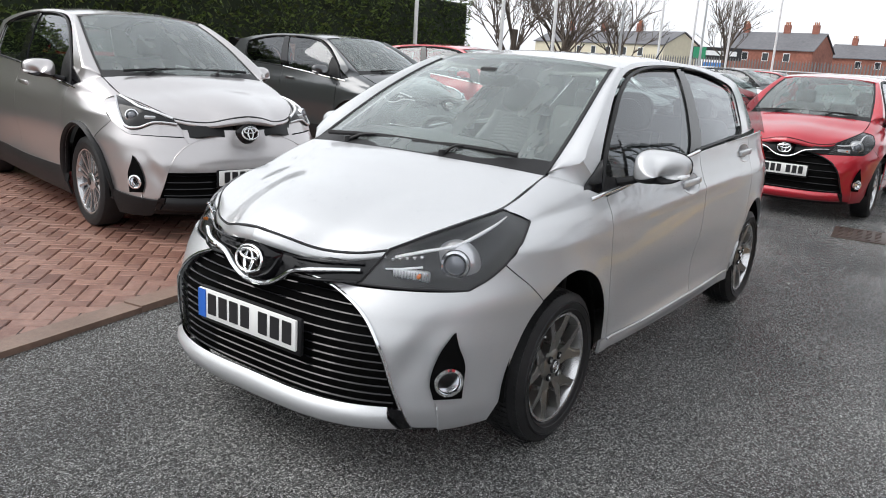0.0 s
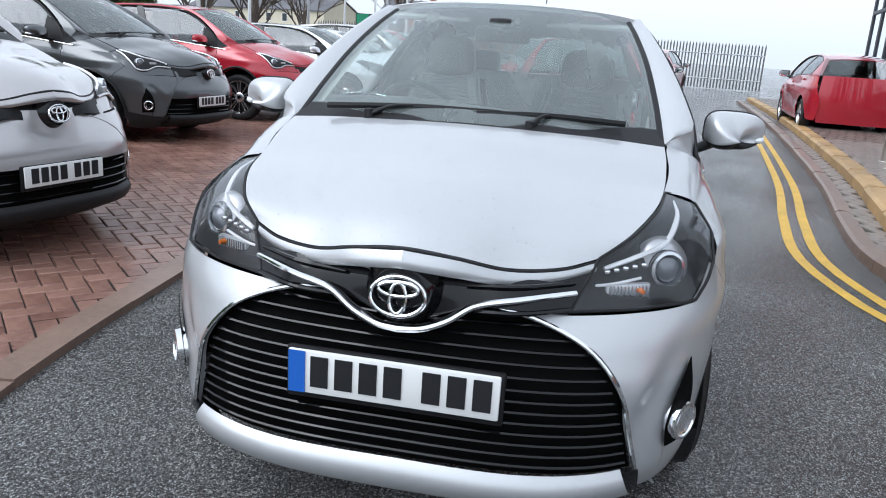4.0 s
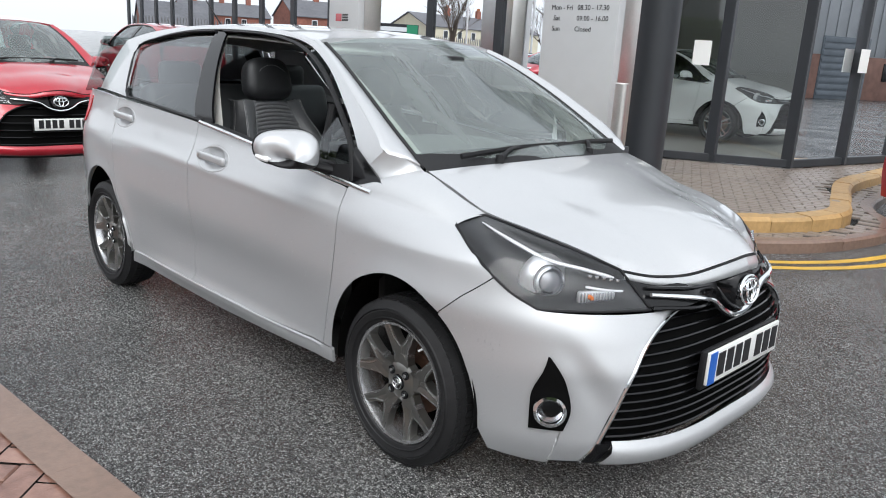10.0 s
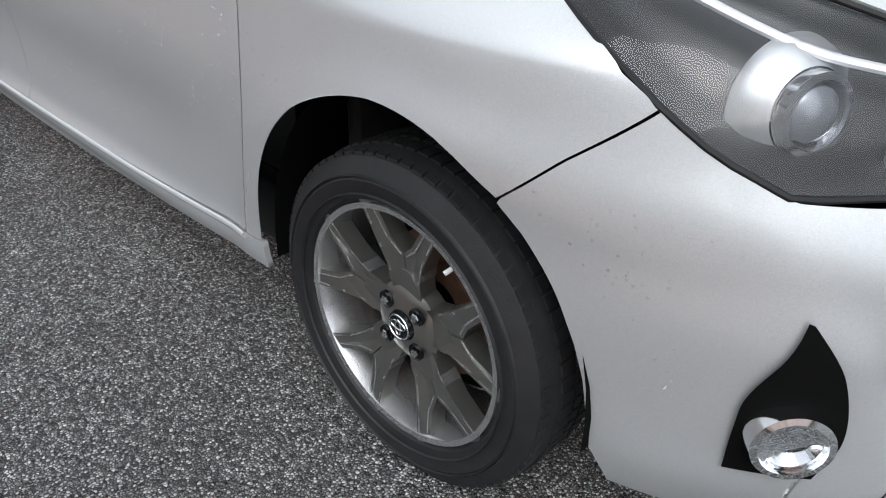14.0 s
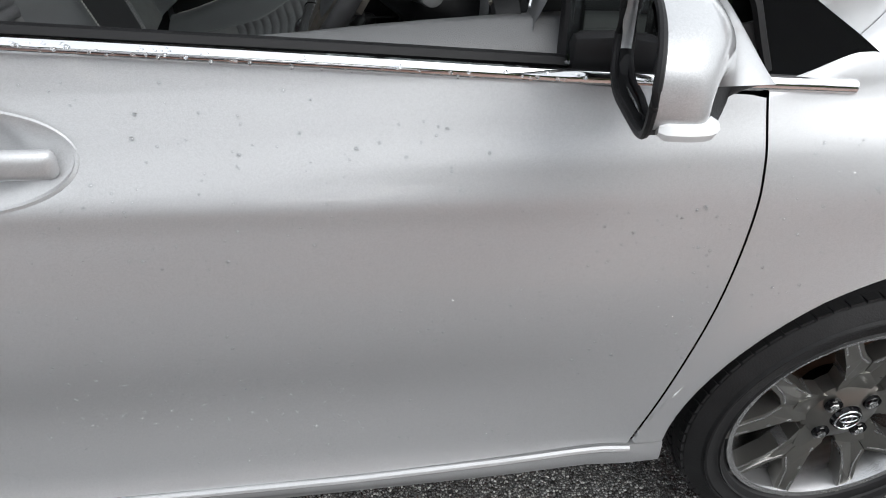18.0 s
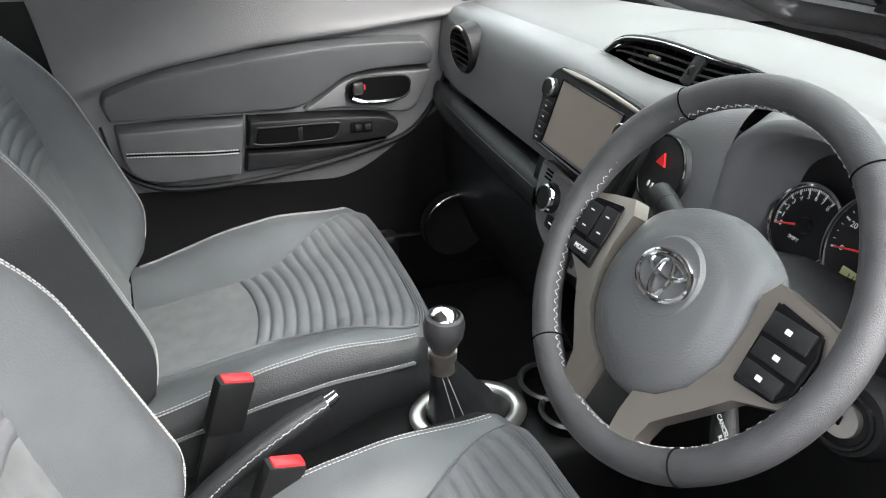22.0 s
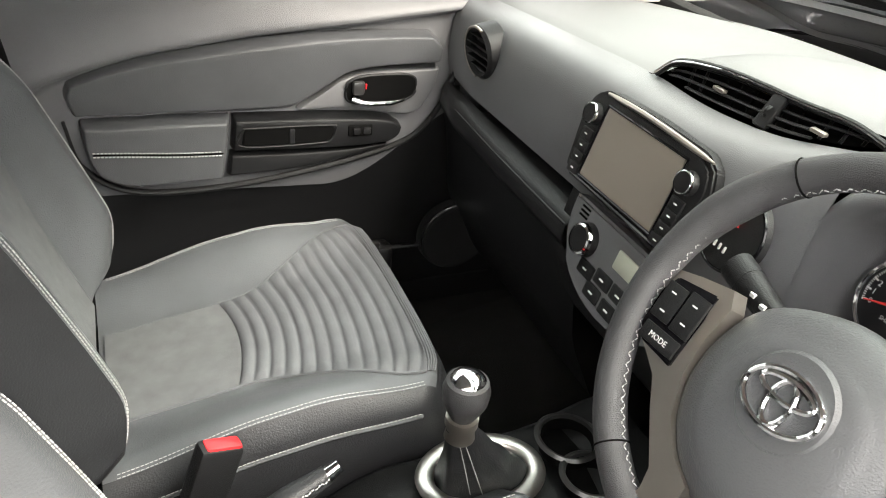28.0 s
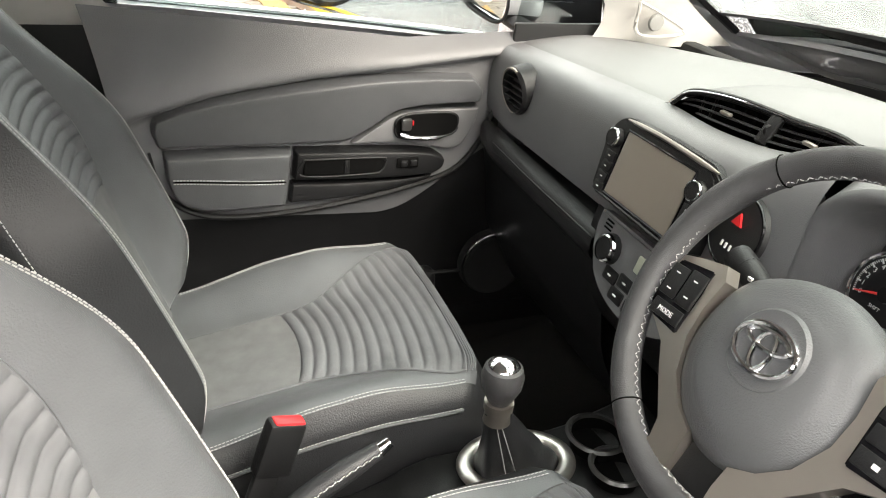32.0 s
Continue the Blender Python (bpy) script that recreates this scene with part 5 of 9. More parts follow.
def cabin_simple(B, root):
    """Seats, dash and floor as seen through the glass of a parked car."""
    k = B.k
    dark = node_get("cabin_dark")
    bm_part("dashboard", box_bm((0.42, 1.22, 0.30), np.array((0.82, 0, 0.86)) * k, 0.08, 3), dark, root)
    for y in (0.36, -0.36):
        bm_part("seat_back", box_bm((0.14, 0.46, 0.60), (0, 0, 0), 0.06, 3), dark, root, m=Matrix.Translation(np.array((-0.20, y, 0.85)) * k) @ pose(0, 0, 0, 0, -14, 0))
        bm_part("head_rest", box_bm((0.10, 0.25, 0.17), (0, 0, 0), 0.045, 3), dark, root, m=Matrix.Translation(np.array((-0.30, y, 1.22)) * k) @ pose(0, 0, 0, 0, -10, 0))
    bm_part("rear_bench", box_bm((0.16, 1.15, 0.55), np.array((-1.15, 0, 0.85)) * k, 0.06, 3), dark, root)
    bm_part("cabin_floor", box_bm((2.6, 1.3, 0.05), np.array((-0.3, 0, 0.45)) * k, 0.01), dark, root)
    bm_part("steering_wheel", torus(np.array((0.48, -0.36, 0.97)) * k, 0.175, 0.014, (0.9, 0, -0.42), 32, 8), BLACKP, root)


LENSD = node_mat("projector_glass", (0.16, 0.17, 0.19), 0.03, 0.2, coat=1.0)
LENSG2 = node_mat("clear_lens", (0.75, 0.76, 0.77), 0.06, 0.0, spec=0.8, coat=1.0)
MATS = {"mirror_silver": node_mat("mirror_silver", (0.9, 0.9, 0.9), 0.01, 1.0), "light_guide_white": node_mat("light_guide_white", (0.85, 0.86, 0.88), 0.2, coat=0.5), "lamp_grey": node_mat("lamp_grey", (0.030, 0.031, 0.032), 0.4, 0.2), "lamp_silver": node_mat("lamp_silver", (0.62, 0.63, 0.64), 0.28, 0.7), "cabin_dark": node_mat("cabin_dark", (0.02, 0.021, 0.022), 0.7, var=0.3, scale=20)}


def node_get(name):
    return MATS[name]


def raindrops(root):
    """Water beads scattered over the paint, as one part."""
    rng = random.Random(11)
    V, F = [], []

    def bead(p, nrm, r):
        nrm = nrm / np.linalg.norm(nrm)
        u = np.cross(nrm, (0.13, 0.21, 1.0) if abs(nrm[2]) < 0.9 else (1.0, 0.1, 0.0))
        u /= np.linalg.norm(u)
        w = np.cross(nrm, u)
        b = len(V)
        sx = rng.uniform(0.8, 1.25)
        for h, q in ((-0.1, 1.0), (0.42, 0.82), (0.66, 0.42)):
            for i in range(8):
                a = i * math.pi / 4
                V.append(tuple(p + (u * math.cos(a) * sx + w * math.sin(a)) * r * q + nrm * r * h))
        V.append(tuple(p + nrm * r * 0.74))
        for lv in (0, 8):
            for i in range(8):
                F.append((b + lv + i, b + lv + (i + 1) % 8, b + lv + 8 + (i + 1) % 8, b + lv + 8 + i))
        for i in range(8):
            F.append((b + 16 + i, b + 16 + (i + 1) % 8, b + 24))

    def clump(a, b):
        return math.sin(a * 9.1 + 2 * math.sin(b * 7.3)) + math.sin(b * 13.7 + 1.7 * math.sin(a * 5.9)) > rng.uniform(-1.6, 1.6)
    for sd in (1, -1):
        n = 0
        while n < 850:
            s_, z = rng.uniform(0.75, S1 + XC + 1.1), rng.uniform(0.34, 0.99)
            p = skin(s_, z)
            x = p[0]
            if z > BELT(x) - 0.03 or math.hypot(x - AXLE, z - 0.3) < 0.42 or math.hypot(x + AXLE, z - 0.3) < 0.42 or not clump(s_, z):
                continue
            if math.hypot(x, (z - 0.905) * 2.3) < 0.15 or math.hypot(x + 1.02, (z - 0.985) * 2.3) < 0.15 or x > 1.36 and z > 0.66 or x > 1.72 and z < 0.60 or p[1] < 0.5 or abs(x - 0.93) < 0.02 or x > 0.94 and z > 0.88:
                continue
            t1, t2 = skin(s_ + 0.004, z) - p, skin(s_, z + 0.004) - p
            nrm = np.cross(t1, t2)
            nrm = nrm * (1 if nrm[1] > 0 else -1)
            bead(p * np.array([1, sd, 1]), nrm * np.array([1, sd, 1]), rng.choice((0.0014, 0.0018, 0.002, 0.0022, 0.0028)))
            n += 1
        for i in range(130):
            x = rng.uniform(-0.2, 0.9)
            q = green(x, float(BELT(x)) + 0.006) + np.array([0, 0.024, rng.uniform(-0.008, 0.006)])
            bead(q * np.array([1, sd, 1]), np.array([0, sd, 0.5]), rng.choice((0.0012, 0.0018, 0.0024)))
    G = BONNET[0]
    for i in range(900):
        a, b = rng.uniform(1, G.shape[0] - 2.01), rng.uniform(1, G.shape[1] - 2.01)
        if not clump(a * 0.1, b * 0.1):
            continue
        i0, j0 = int(a), int(b)
        fa_, fb = a - i0, b - j0
        p = G[i0, j0] * (1 - fa_) * (1 - fb) + G[i0 + 1, j0] * fa_ * (1 - fb) + G[i0, j0 + 1] * (1 - fa_) * fb + G[i0 + 1, j0 + 1] * fa_ * fb
        nrm = np.cross(G[i0 + 1, j0] - G[i0, j0], G[i0, j0 + 1] - G[i0, j0])
        bead(p, nrm * (1 if nrm[2] > 0 else -1), rng.choice((0.0013, 0.0017, 0.0022, 0.003)))
    ob = link("rain_water", mesh_of("rain_water", V, F, WATER, True), root)
    tagged(ob, "rain water beads on the paint", kind="stuff")


# ---- cabin of the silver car ----
LEATHER = node_mat("charcoal_leather", (0.096, 0.100, 0.105), 0.36, var=0.2, scale=14, bump=0.35, bscale=420)
FABRIC = node_mat("charcoal_fabric", (0.128, 0.130, 0.132), 0.85, var=0.22, scale=40, bump=0.5, bscale=1100)
RIBFAB = node_mat("ribbed_fabric", (0.112, 0.115, 0.121), 0.62, var=0.18, scale=30, bump=0.4, bscale=900)
SOFT = node_mat("soft_grained_plastic", (0.136, 0.138, 0.142), 0.40, var=0.12, scale=10, bump=0.35, bscale=650)
HARD = node_mat("black_hard_plastic", (0.0095, 0.0098, 0.0104), 0.40, var=0.2, scale=12, bump=0.4, bscale=700, spec=0.3)
WLEATH = node_mat("wheel_leather", (0.044, 0.044, 0.046), 0.40, var=0.3, scale=60, bump=0.5, bscale=900)
DOORL = node_mat("door_leather", (0.070, 0.073, 0.077), 0.4, var=0.2, scale=14, bump=0.3, bscale=500)
SIDEL = node_mat("black_side_leather", (0.022, 0.023, 0.025), 0.40, var=0.25, scale=14, bump=0.45, bscale=420, spec=0.4)
PADL = node_mat("airbag_grain", (0.082, 0.084, 0.087), 0.4, var=0.12, scale=10, bump=0.4, bscale=600)
GRILLE = node_mat("speaker_black", (0.008, 0.008, 0.009), 0.55, bump=0.8, bscale=900)
DASHT = node_mat("dash_pad_grain", (0.135, 0.137, 0.139), 0.6, var=0.1, scale=8, bump=0.35, bscale=650)
STITCH = node_mat("white_thread", (0.44, 0.44, 0.43), 0.8)
SATIN = node_mat("satin_titanium", (0.37, 0.34, 0.305), 0.36, 0.9, var=0.06, scale=30)
CARPET = node_mat("black_carpet", (0.012, 0.012, 0.012), 0.95, var=0.4, scale=200, bump=0.8, bscale=500)
LIGHTTRIM = node_mat("light_grey_lining", (0.50, 0.49, 0.465), 0.85, var=0.06, scale=25, bump=0.3, bscale=900)
SATINB = node_mat("dark_satin", (0.09, 0.09, 0.09), 0.3, 0.7)
# beige base colour imitates the warm reflection on the switched-off screen
SCREEN = node_mat("screen_warm_sheen", (0.21, 0.185, 0.155), 0.2, coat=1.0)
BUCKLE = node_mat("buckle_red", (0.62, 0.02, 0.025), 0.35)
DIAL = node_mat("dial_black", (0.008, 0.008, 0.009), 0.35)
DIALW = node_mat("dial_white", (0.75, 0.75, 0.74), 0.5)
NEEDLE = node_mat("needle_red", (0.7, 0.04, 0.04), 0.4)
LCD = node_mat("lcd_olive", (0.30, 0.31, 0.15), 0.3)


def stitches(name, pts, parent, step=0.0058, r=0.0007, material=None):
    """Short threads along a seam, as one part."""
    P = np.array(pts, float)
    s = np.r_[0, np.cumsum(np.linalg.norm(np.diff(P, axis=0), axis=1))]
    bm = bmesh.new()
    for a in np.arange(0, s[-1] - step * 0.7, step):
        p, q = [np.array([np.interp(t, s, P[:, k]) for k in range(3)]) for t in (a, a + step * 0.68)]
        d = q - p
        u = np.cross(d, (0.3, 0.2, 1.0))
        u = u / (np.linalg.norm(u) + 1e-9) * r
        w = np.cross(d, u)
        w = w / (np.linalg.norm(w) + 1e-9) * r
        vs = [bm.verts.new(x) for x in (p + u, p + w, p - u, p - w, q + u, q + w, q - u, q - w)]
        for i in range(4):
            bm.faces.new((vs[i], vs[(i + 1) % 4], vs[4 + (i + 1) % 4], vs[4 + i]))
        bm.faces.new(vs[:4][::-1])
        bm.faces.new(vs[4:])
    ob = bm_part(name, bm, material or STITCH, parent, smooth=False)
    return tagged(ob, kind="stuff")


def fgrid(f, u0, u1, v0, v1, nu, nv):
    U, V = np.meshgrid(np.linspace(u0, u1, nu), np.linspace(v0, v1, nv), indexing="ij")
    return f(U, V)


def sm(x, a, b):
    t = np.clip((x - a) / (b - a), 0, 1)
    return t * t * (3 - 2 * t)


def front_seat(parent, yc, x0=0.0, lift=0.0):
    """A front seat: cushion, backrest, ribbed inserts, bolsters, seams, head rest."""
    seat = thing_part("front_seat", parent)
    seat["label"] = "charcoal front seat with ribbed inserts and white stitching"
    HW = 0.250

    def cushion(u, v):
        # u 0 rear to 1 front, past 1 down the front; v across, past 1 down the sides
        uu, vv = np.minimum(u, 1), np.clip(v, -1, 1)
        av, over = np.abs(vv), np.clip(u - 1, 0, 9)
        x = -0.05 + 0.44 * uu + 0.05 * np.sin(np.clip(over, 0, 1) * 1.57) - 0.045 * av ** 4 * sm(uu, 0.5, 1.0)
        y = yc + HW * vv * (0.96 + 0.04 * uu) + np.sign(v) * 0.012 * np.sin(np.clip(np.abs(v) - 1, 0, 0.6) * 5)
        bol = sm(av, 0.40, 0.86) * (1 - 0.35 * sm(av, 0.90, 1.0) ** 2)
        z = 0.514 + lift + 0.080 * uu + 0.047 * bol * (0.55 + 0.45 * sm(uu, 0.0, 0.45)) * (1 - 0.72 * sm(uu, 0.55, 1.05))
        z = z - 0.22 * np.clip(np.abs(v) - 1, 0, 9) - 0.16 * (1 - np.cos(np.clip(over, 0, 1) * 1.2)) - 0.2 * np.clip(over - 1, 0, 9)
        return np.stack([x + x0, y, z], -1)

    def ins(uu):
        return 0.42 + 0.40 * sm(uu, 0.42, 1.0)

    def ins_grid(f, u0, u1, nu, nv, half, flutes=0, amp=0.007, arch=0.04):
        U = np.linspace(u0, u1, nu)
        P = np.zeros((nu, nv, 3))
        T = np.linspace(-1, 1, nv)
        for i, u in enumerate(U):
            bow = arch * (1 - T ** 2)
            P[i] = f(u + bow * (0 if not flutes and i == 0 else 1) * (1 if flutes else (i / (nu - 1))) * 1.0, T * half(u))
        if flutes:
            ph = (np.arange(nu) / (nu - 1))[:, None] * flutes
            d = np.abs(np.sin(ph * math.pi)) ** 0.6
            du, dv = np.gradient(P, axis=0), np.gradient(P, axis=1)
            N = np.cross(du, dv)
            N /= np.linalg.norm(N, axis=2, keepdims=True) + 1e-9
            if N[..., 2].mean() + N[..., 0].mean() < 0:
                N = -N
            P = P + N * (amp * d * (1 - sm(np.abs(T), 0.94, 1.0))[None, :])[..., None]
        return P

    # cushion pieces: base shell, plain insert, ribbed insert, front panel
    grid_part("cushion", fgrid(cushion, -0.02, 1.25, -0.93, 0.93, 40, 60), LEATHER, seat)
    for v0, v1 in ((-2.0, -0.93), (0.93, 2.0)):
        grid_part("cushion_side", fgrid(cushion, -0.02, 1.25, v0, v1, 30, 12), SIDEL, seat, "black cushion side")
    grid_part("cushion_front", fgrid(cushion, 1.25, 2.0, -2.0, 2.0, 14, 50), SIDEL, seat)
    P = ins_grid(cushion, 0.0, 0.40, 10, 20, ins) + np.array([0, 0, 0.003])
    grid_part("cushion_insert", P, FABRIC, seat, "plain charcoal fabric panel")
    P = ins_grid(cushion, 0.40, 1.22, 17 * 8 + 1, 26, ins, 17, 0.006) + np.array([0, 0, 0.002])
    grid_part("cushion_ribs", P, RIBFAB, seat, "ribbed fabric panel")
    for sg in (-1, 1):
        us = np.linspace(0.02, 1.0, 60)
        seam = cushion(us, sg * np.full(60, 0.90)) + np.array([0, 0, 0.001])
        stitches("stitching", seam, seat)
        stitches("stitching", seam + np.array([0, sg * 0.006, -0.0005]), seat)
        piping = cushion(us, sg * ins(us)) + np.array([0, 0, 0.0015])
        bm_part("piping", tube(piping, 0.0025, 6), LEATHER, seat)
        s2 = cushion(np.linspace(0.0, 1.05, 60), sg * np.full(60, 1.10)) + np.array([0, sg * 0.002, 0])
        stitches("stitching", s2, seat)
        bm_part("welt", tube(s2 + np.array([0, 0, -0.004]), 0.003, 6), LEATHER, seat)

    def back(u, v):
        # u 0 bottom to 1 top; v across
        uu, vv = np.clip(u, 0, 1), np.clip(v, -1, 1)
        av, lean = np.abs(vv), 0.40
        wid = 0.255 * (1.0 - 0.03 * sm(uu, 0.0, 0.3) - 0.26 * sm(uu, 0.5, 1.0))
        bol = sm(av, 0.42, 0.82) * (1 - 0.9 * sm(av, 0.88, 1.0) ** 2)
        d = 0.070 * bol * (1 - 0.75 * sm(uu, 0.5, 1.0)) * sm(uu, -0.15, 0.15) + 0.012 * np.sin(uu * 3.0)
        h = 0.575 * uu
        x = -0.06 - h * math.sin(lean) + d * math.cos(lean) - 0.08 * np.clip(np.abs(v) - 1, 0, 9) - 0.06 * np.clip(u - 1, 0, 9)
        z = 0.575 + lift + h * math.cos(lean) + d * math.sin(lean) - 0.02 * np.clip(u - 1, 0, 9)
        y = yc + wid * vv + np.sign(v) * 0.008 * np.sin(np.clip(np.abs(v) - 1, 0, 0.6) * 5)
        return np.stack([x + x0, y, z], -1)

    def bins(uu):
        return 0.40 + 0.16 * sm(uu, 0.1, 0.7) - 0.05 * sm(uu, 0.75, 1.0)
    grid_part("backrest", fgrid(back, -0.05, 1.3, -0.9, 0.9, 50, 60), LEATHER, seat)
    for v0, v1 in ((-2.0, -0.9), (0.9, 2.0)):
        grid_part("backrest_side", fgrid(back, -0.05, 1.3, v0, v1, 40, 12), SIDEL, seat, "black backrest side")
    off = np.array([0.004, 0, 0.002])
    P = ins_grid(lambda u, v: back(u, v), 0.0, 0.44, 10, 20, bins, arch=0.02) + off
    grid_part("backrest_insert", P, FABRIC, seat)
    P = ins_grid(lambda u, v: back(u, v), 0.44, 0.97, 15 * 8 + 1, 22, bins, 15, 0.007, 0.02) + off
    grid_part("backrest_ribs", P, RIBFAB, seat, "ribbed fabric panel")
    for sg in (-1, 1):
        us = np.linspace(0.02, 1.0, 80)
        seam = back(us, sg * np.full(80, 0.86)) + np.array([0.002, 0, 0.001])
        stitches("stitching", seam, seat)
        stitches("stitching", seam + np.array([-0.001, sg * 0.006, 0]), seat)
        s2 = back(us, sg * np.full(80, 1.25)) + np.array([0, sg * 0.002, 0])
        stitches("stitching", s2, seat)
        bm_part("piping", tube(back(us, sg * bins(us)) + off * 0.6, 0.0025, 6), LEATHER, seat)
    hr = bmesh.new()
    bmesh.ops.create_icosphere(hr, subdivisions=4, radius=1)
    for v in hr.verts:
        x, y, z = [abs(c) ** 0.62 * (1 if c > 0 else -1) for c in v.co]
        v.co = (x * 0.062, y * 0.125 * (1 - 0.10 * z), z * 0.105)
    bm_part("head_rest", hr, SIDEL, seat, m=Matrix.Translation((x0 - 0.318, yc, 1.205 + lift)) @ pose(0, 0, 0, 0, -14, 0))
    ring = [(x0 - 0.252 - 0.02 * abs(math.sin(a)), yc + 0.085 * math.cos(a), 1.202 + lift + 0.075 * math.sin(a)) for a in np.linspace(0.6, math.pi - 0.6, 24)]
    stitches("stitching", ring, seat)
    bm_part("seat_base", box_bm((0.40, 0.44, 0.16), (0.14 + x0, yc, 0.40), 0.03), HARD, seat)
    return seat


def cabin(root):
    # floor, firewall, roof lining, pillars
    bm_part("cabin_floor", box_bm((2.9, 1.40, 0.03), (-0.35, 0, 0.285), 0.008), CARPET, root, "black carpet")
    bm_part("firewall", box_bm((0.04, 1.38, 0.75), (1.02, 0, 0.63), 0.01), CARPET, root)
    mat = bm_part("floor_mat", box_bm((0.55, 0.44, 0.012), (0.0, 0, 0.0), 0.005), CARPET, root, m=Matrix.Translation((0.66, 0.36, 0.315)) @ pose(0, 0, 0, 0, -12, 0))
    P = np.array([[(x, t * (0.50 - 0.03 * (x < -1.0)), float(ROOFZ(x)) - 0.035 - 0.05 * abs(t) ** 2.4) for t in np.linspace(-1, 1, 15)] for x in np.linspace(0.40, -1.62, 20)])
    grid_part("roof_lining", P, LIGHTTRIM, root, "light grey roof lining")
    for sd in (1, -1):
        lo = green(np.array([1.10, 0.95, 0.74, 0.52, 0.32]), np.array([0.99, 1.10, 1.245, 1.35, 1.415])) - np.array([0, 0.035, 0])
        hi = np.array([(1.12, 0.575, 1.035), (0.95, 0.555, 1.13), (0.74, 0.530, 1.245), (0.52, 0.495, 1.35), (0.34, 0.455, 1.41)])
        if sd == 1:
            lo = np.array([(0.795, 0.640, 0.985), (0.822, 0.632, 1.055), (0.765, 0.618, 1.140), (0.62, 0.580, 1.25), (0.45, 0.525, 1.35), (0.32, 0.490, 1.412)])
            hi = np.array([(1.120, 0.590, 0.998), (1.010, 0.592, 1.072), (0.918, 0.578, 1.140), (0.74, 0.545, 1.25), (0.52, 0.502, 1.357), (0.34, 0.460, 1.414)])
        a, b = spline(lo, 24), spline(hi, 24)
        P = np.stack([a, a * 0.5 + b * 0.5 + np.array([-0.012, -0.012, 0]), b], 1)
        pil = grid_part("pillar_lining", mirror(P, sd), LIGHTTRIM, root, "light grey windscreen pillar lining")
        if sd == 1:
            tri_ = [(0.872, 0.588, 1.085), (0.93, 0.582, 1.060), (0.985, 0.578, 1.026), (0.885, 0.594, 1.020)]
            bm_part("tweeter", tube(spline(np.array(tri_ + tri_[:1]), 24), 0.004, 6, True), LIGHTTRIM, pil)
            bm_part("tweeter_grille", revolve([(0.0, -0.006), (0.016, -0.004), (0.018, 0.002)], "y", 20, (0.915, 0.584, 1.046)), node_mat("tweeter_grey", (0.25, 0.25, 0.24), 0.7, bump=0.6, bscale=900), pil)
        bpl = green(np.array([-0.08, -0.30, -0.44]), np.array([1.0, 1.25, 1.43])) - np.array([0, 0.05, 0])
        bpr = green(np.array([-0.26, -0.42, -0.53]), np.array([1.0, 1.25, 1.43])) - np.array([0, 0.05, 0])
        P = np.stack([spline(bpl, 12), spline(bpr, 12)], 1)
        grid_part("centre_pillar_upper", mirror(P, sd), LIGHTTRIM, root, "light grey centre pillar")
        P = np.array([[(-0.05 - 0.02 * v - 0.05, 0.70, 0.35 + 0.655 * v), (-0.30, 0.70, 0.35 + 0.655 * v)] for v in np.linspace(0, 1, 6)])
        grid_part("centre_pillar_lower", mirror(P, sd), HARD, root)
        P = np.array([[(x, 0.69, z) for z in (0.30, 0.6, 1.04)] for x in np.linspace(-0.28, -1.5, 6)])
        grid_part("rear_door_lining", mirror(P, sd), HARD, root)
    bm_part("rear_bench", box_bm((0.18, 1.22, 0.62), (0, 0, 0), 0.06, 3), LEATHER, root, "charcoal rear bench", m=Matrix.Translation((-1.12, 0, 0.85)) @ pose(0, 0, 0, 0, -18, 0))
    bm_part("rear_cushion", box_bm((0.50, 1.22, 0.22), (-0.82, 0, 0.50), 0.06, 3), LEATHER, root)
    for y in (0.36, -0.36):
        bm_part("rear_head_rest", box_bm((0.09, 0.25, 0.15), (-1.24, y, 1.20), 0.04, 3), LEATHER, root)
    bm_part("load_cover", box_bm((0.45, 1.15, 0.02), (-1.48, 0, 1.02), 0.006), HARD, root)
    bm_part("rear_view_mirror", box_bm((0.03, 0.22, 0.065), (0.56, 0, 1.345), 0.014, 3), HARD, root, "rear-view mirror")
    bm_part("mirror_stalk", tube([(0.60, 0, 1.36), (0.665, 0, 1.375)], 0.016, 8), HARD, root)
    bm_part("sensor_housing", box_bm((0.10, 0.09, 0.04), (0.62, 0, 1.385), 0.014), HARD, root)
    for y in (0.34, -0.34):
        bm_part("sun_visor", box_bm((0.15, 0.36, 0.018), (0, 0, 0), 0.007), LIGHTTRIM, root, m=Matrix.Translation((0.36, y, 1.41)) @ pose(0, 0, 0, 0, 12, 0))

    # dashboard: a swept profile, its top pad and its face
    ys_e = [-0.70, -0.50, -0.35, -0.20, -0.10, 0.05, 0.13, 0.16, 0.34, 0.60, 0.70]
    edge_x = curve1(ys_e, [0.72, 0.70, 0.70, 0.697, 0.694, 0.690, 0.682, 0.672, 0.668, 0.661, 0.655])
    edge_z = curve1(ys_e, [1.052, 1.074, 1.074, 1.078, 1.070, 1.062, 1.048, 1.022, 1.011, 0.994, 0.984])

    def dash_top(u, v):
        # u 0 windscreen to 1 near edge; v -1 right to 1 left
        y = 0.665 * v
        xb, zb = 1.13 - 0.16 * v ** 2, 1.003 - 0.018 * sm(v, 0.5, 1.0)
        x = xb + (edge_x(y) - xb) * u
        z = zb + (edge_z(y) - zb) * sm(u, -0.15, 1.0) + 0.016 * np.sin(np.clip(u, 0, 1) * math.pi) - 0.004 * sm(u, 0.96, 1.0)
        return np.stack([x, y, z], -1)
    grid_part("dash_top", fgrid(dash_top, 0, 1, -1, 1, 30, 60), DASHT, root, "soft dark grey dashboard top")

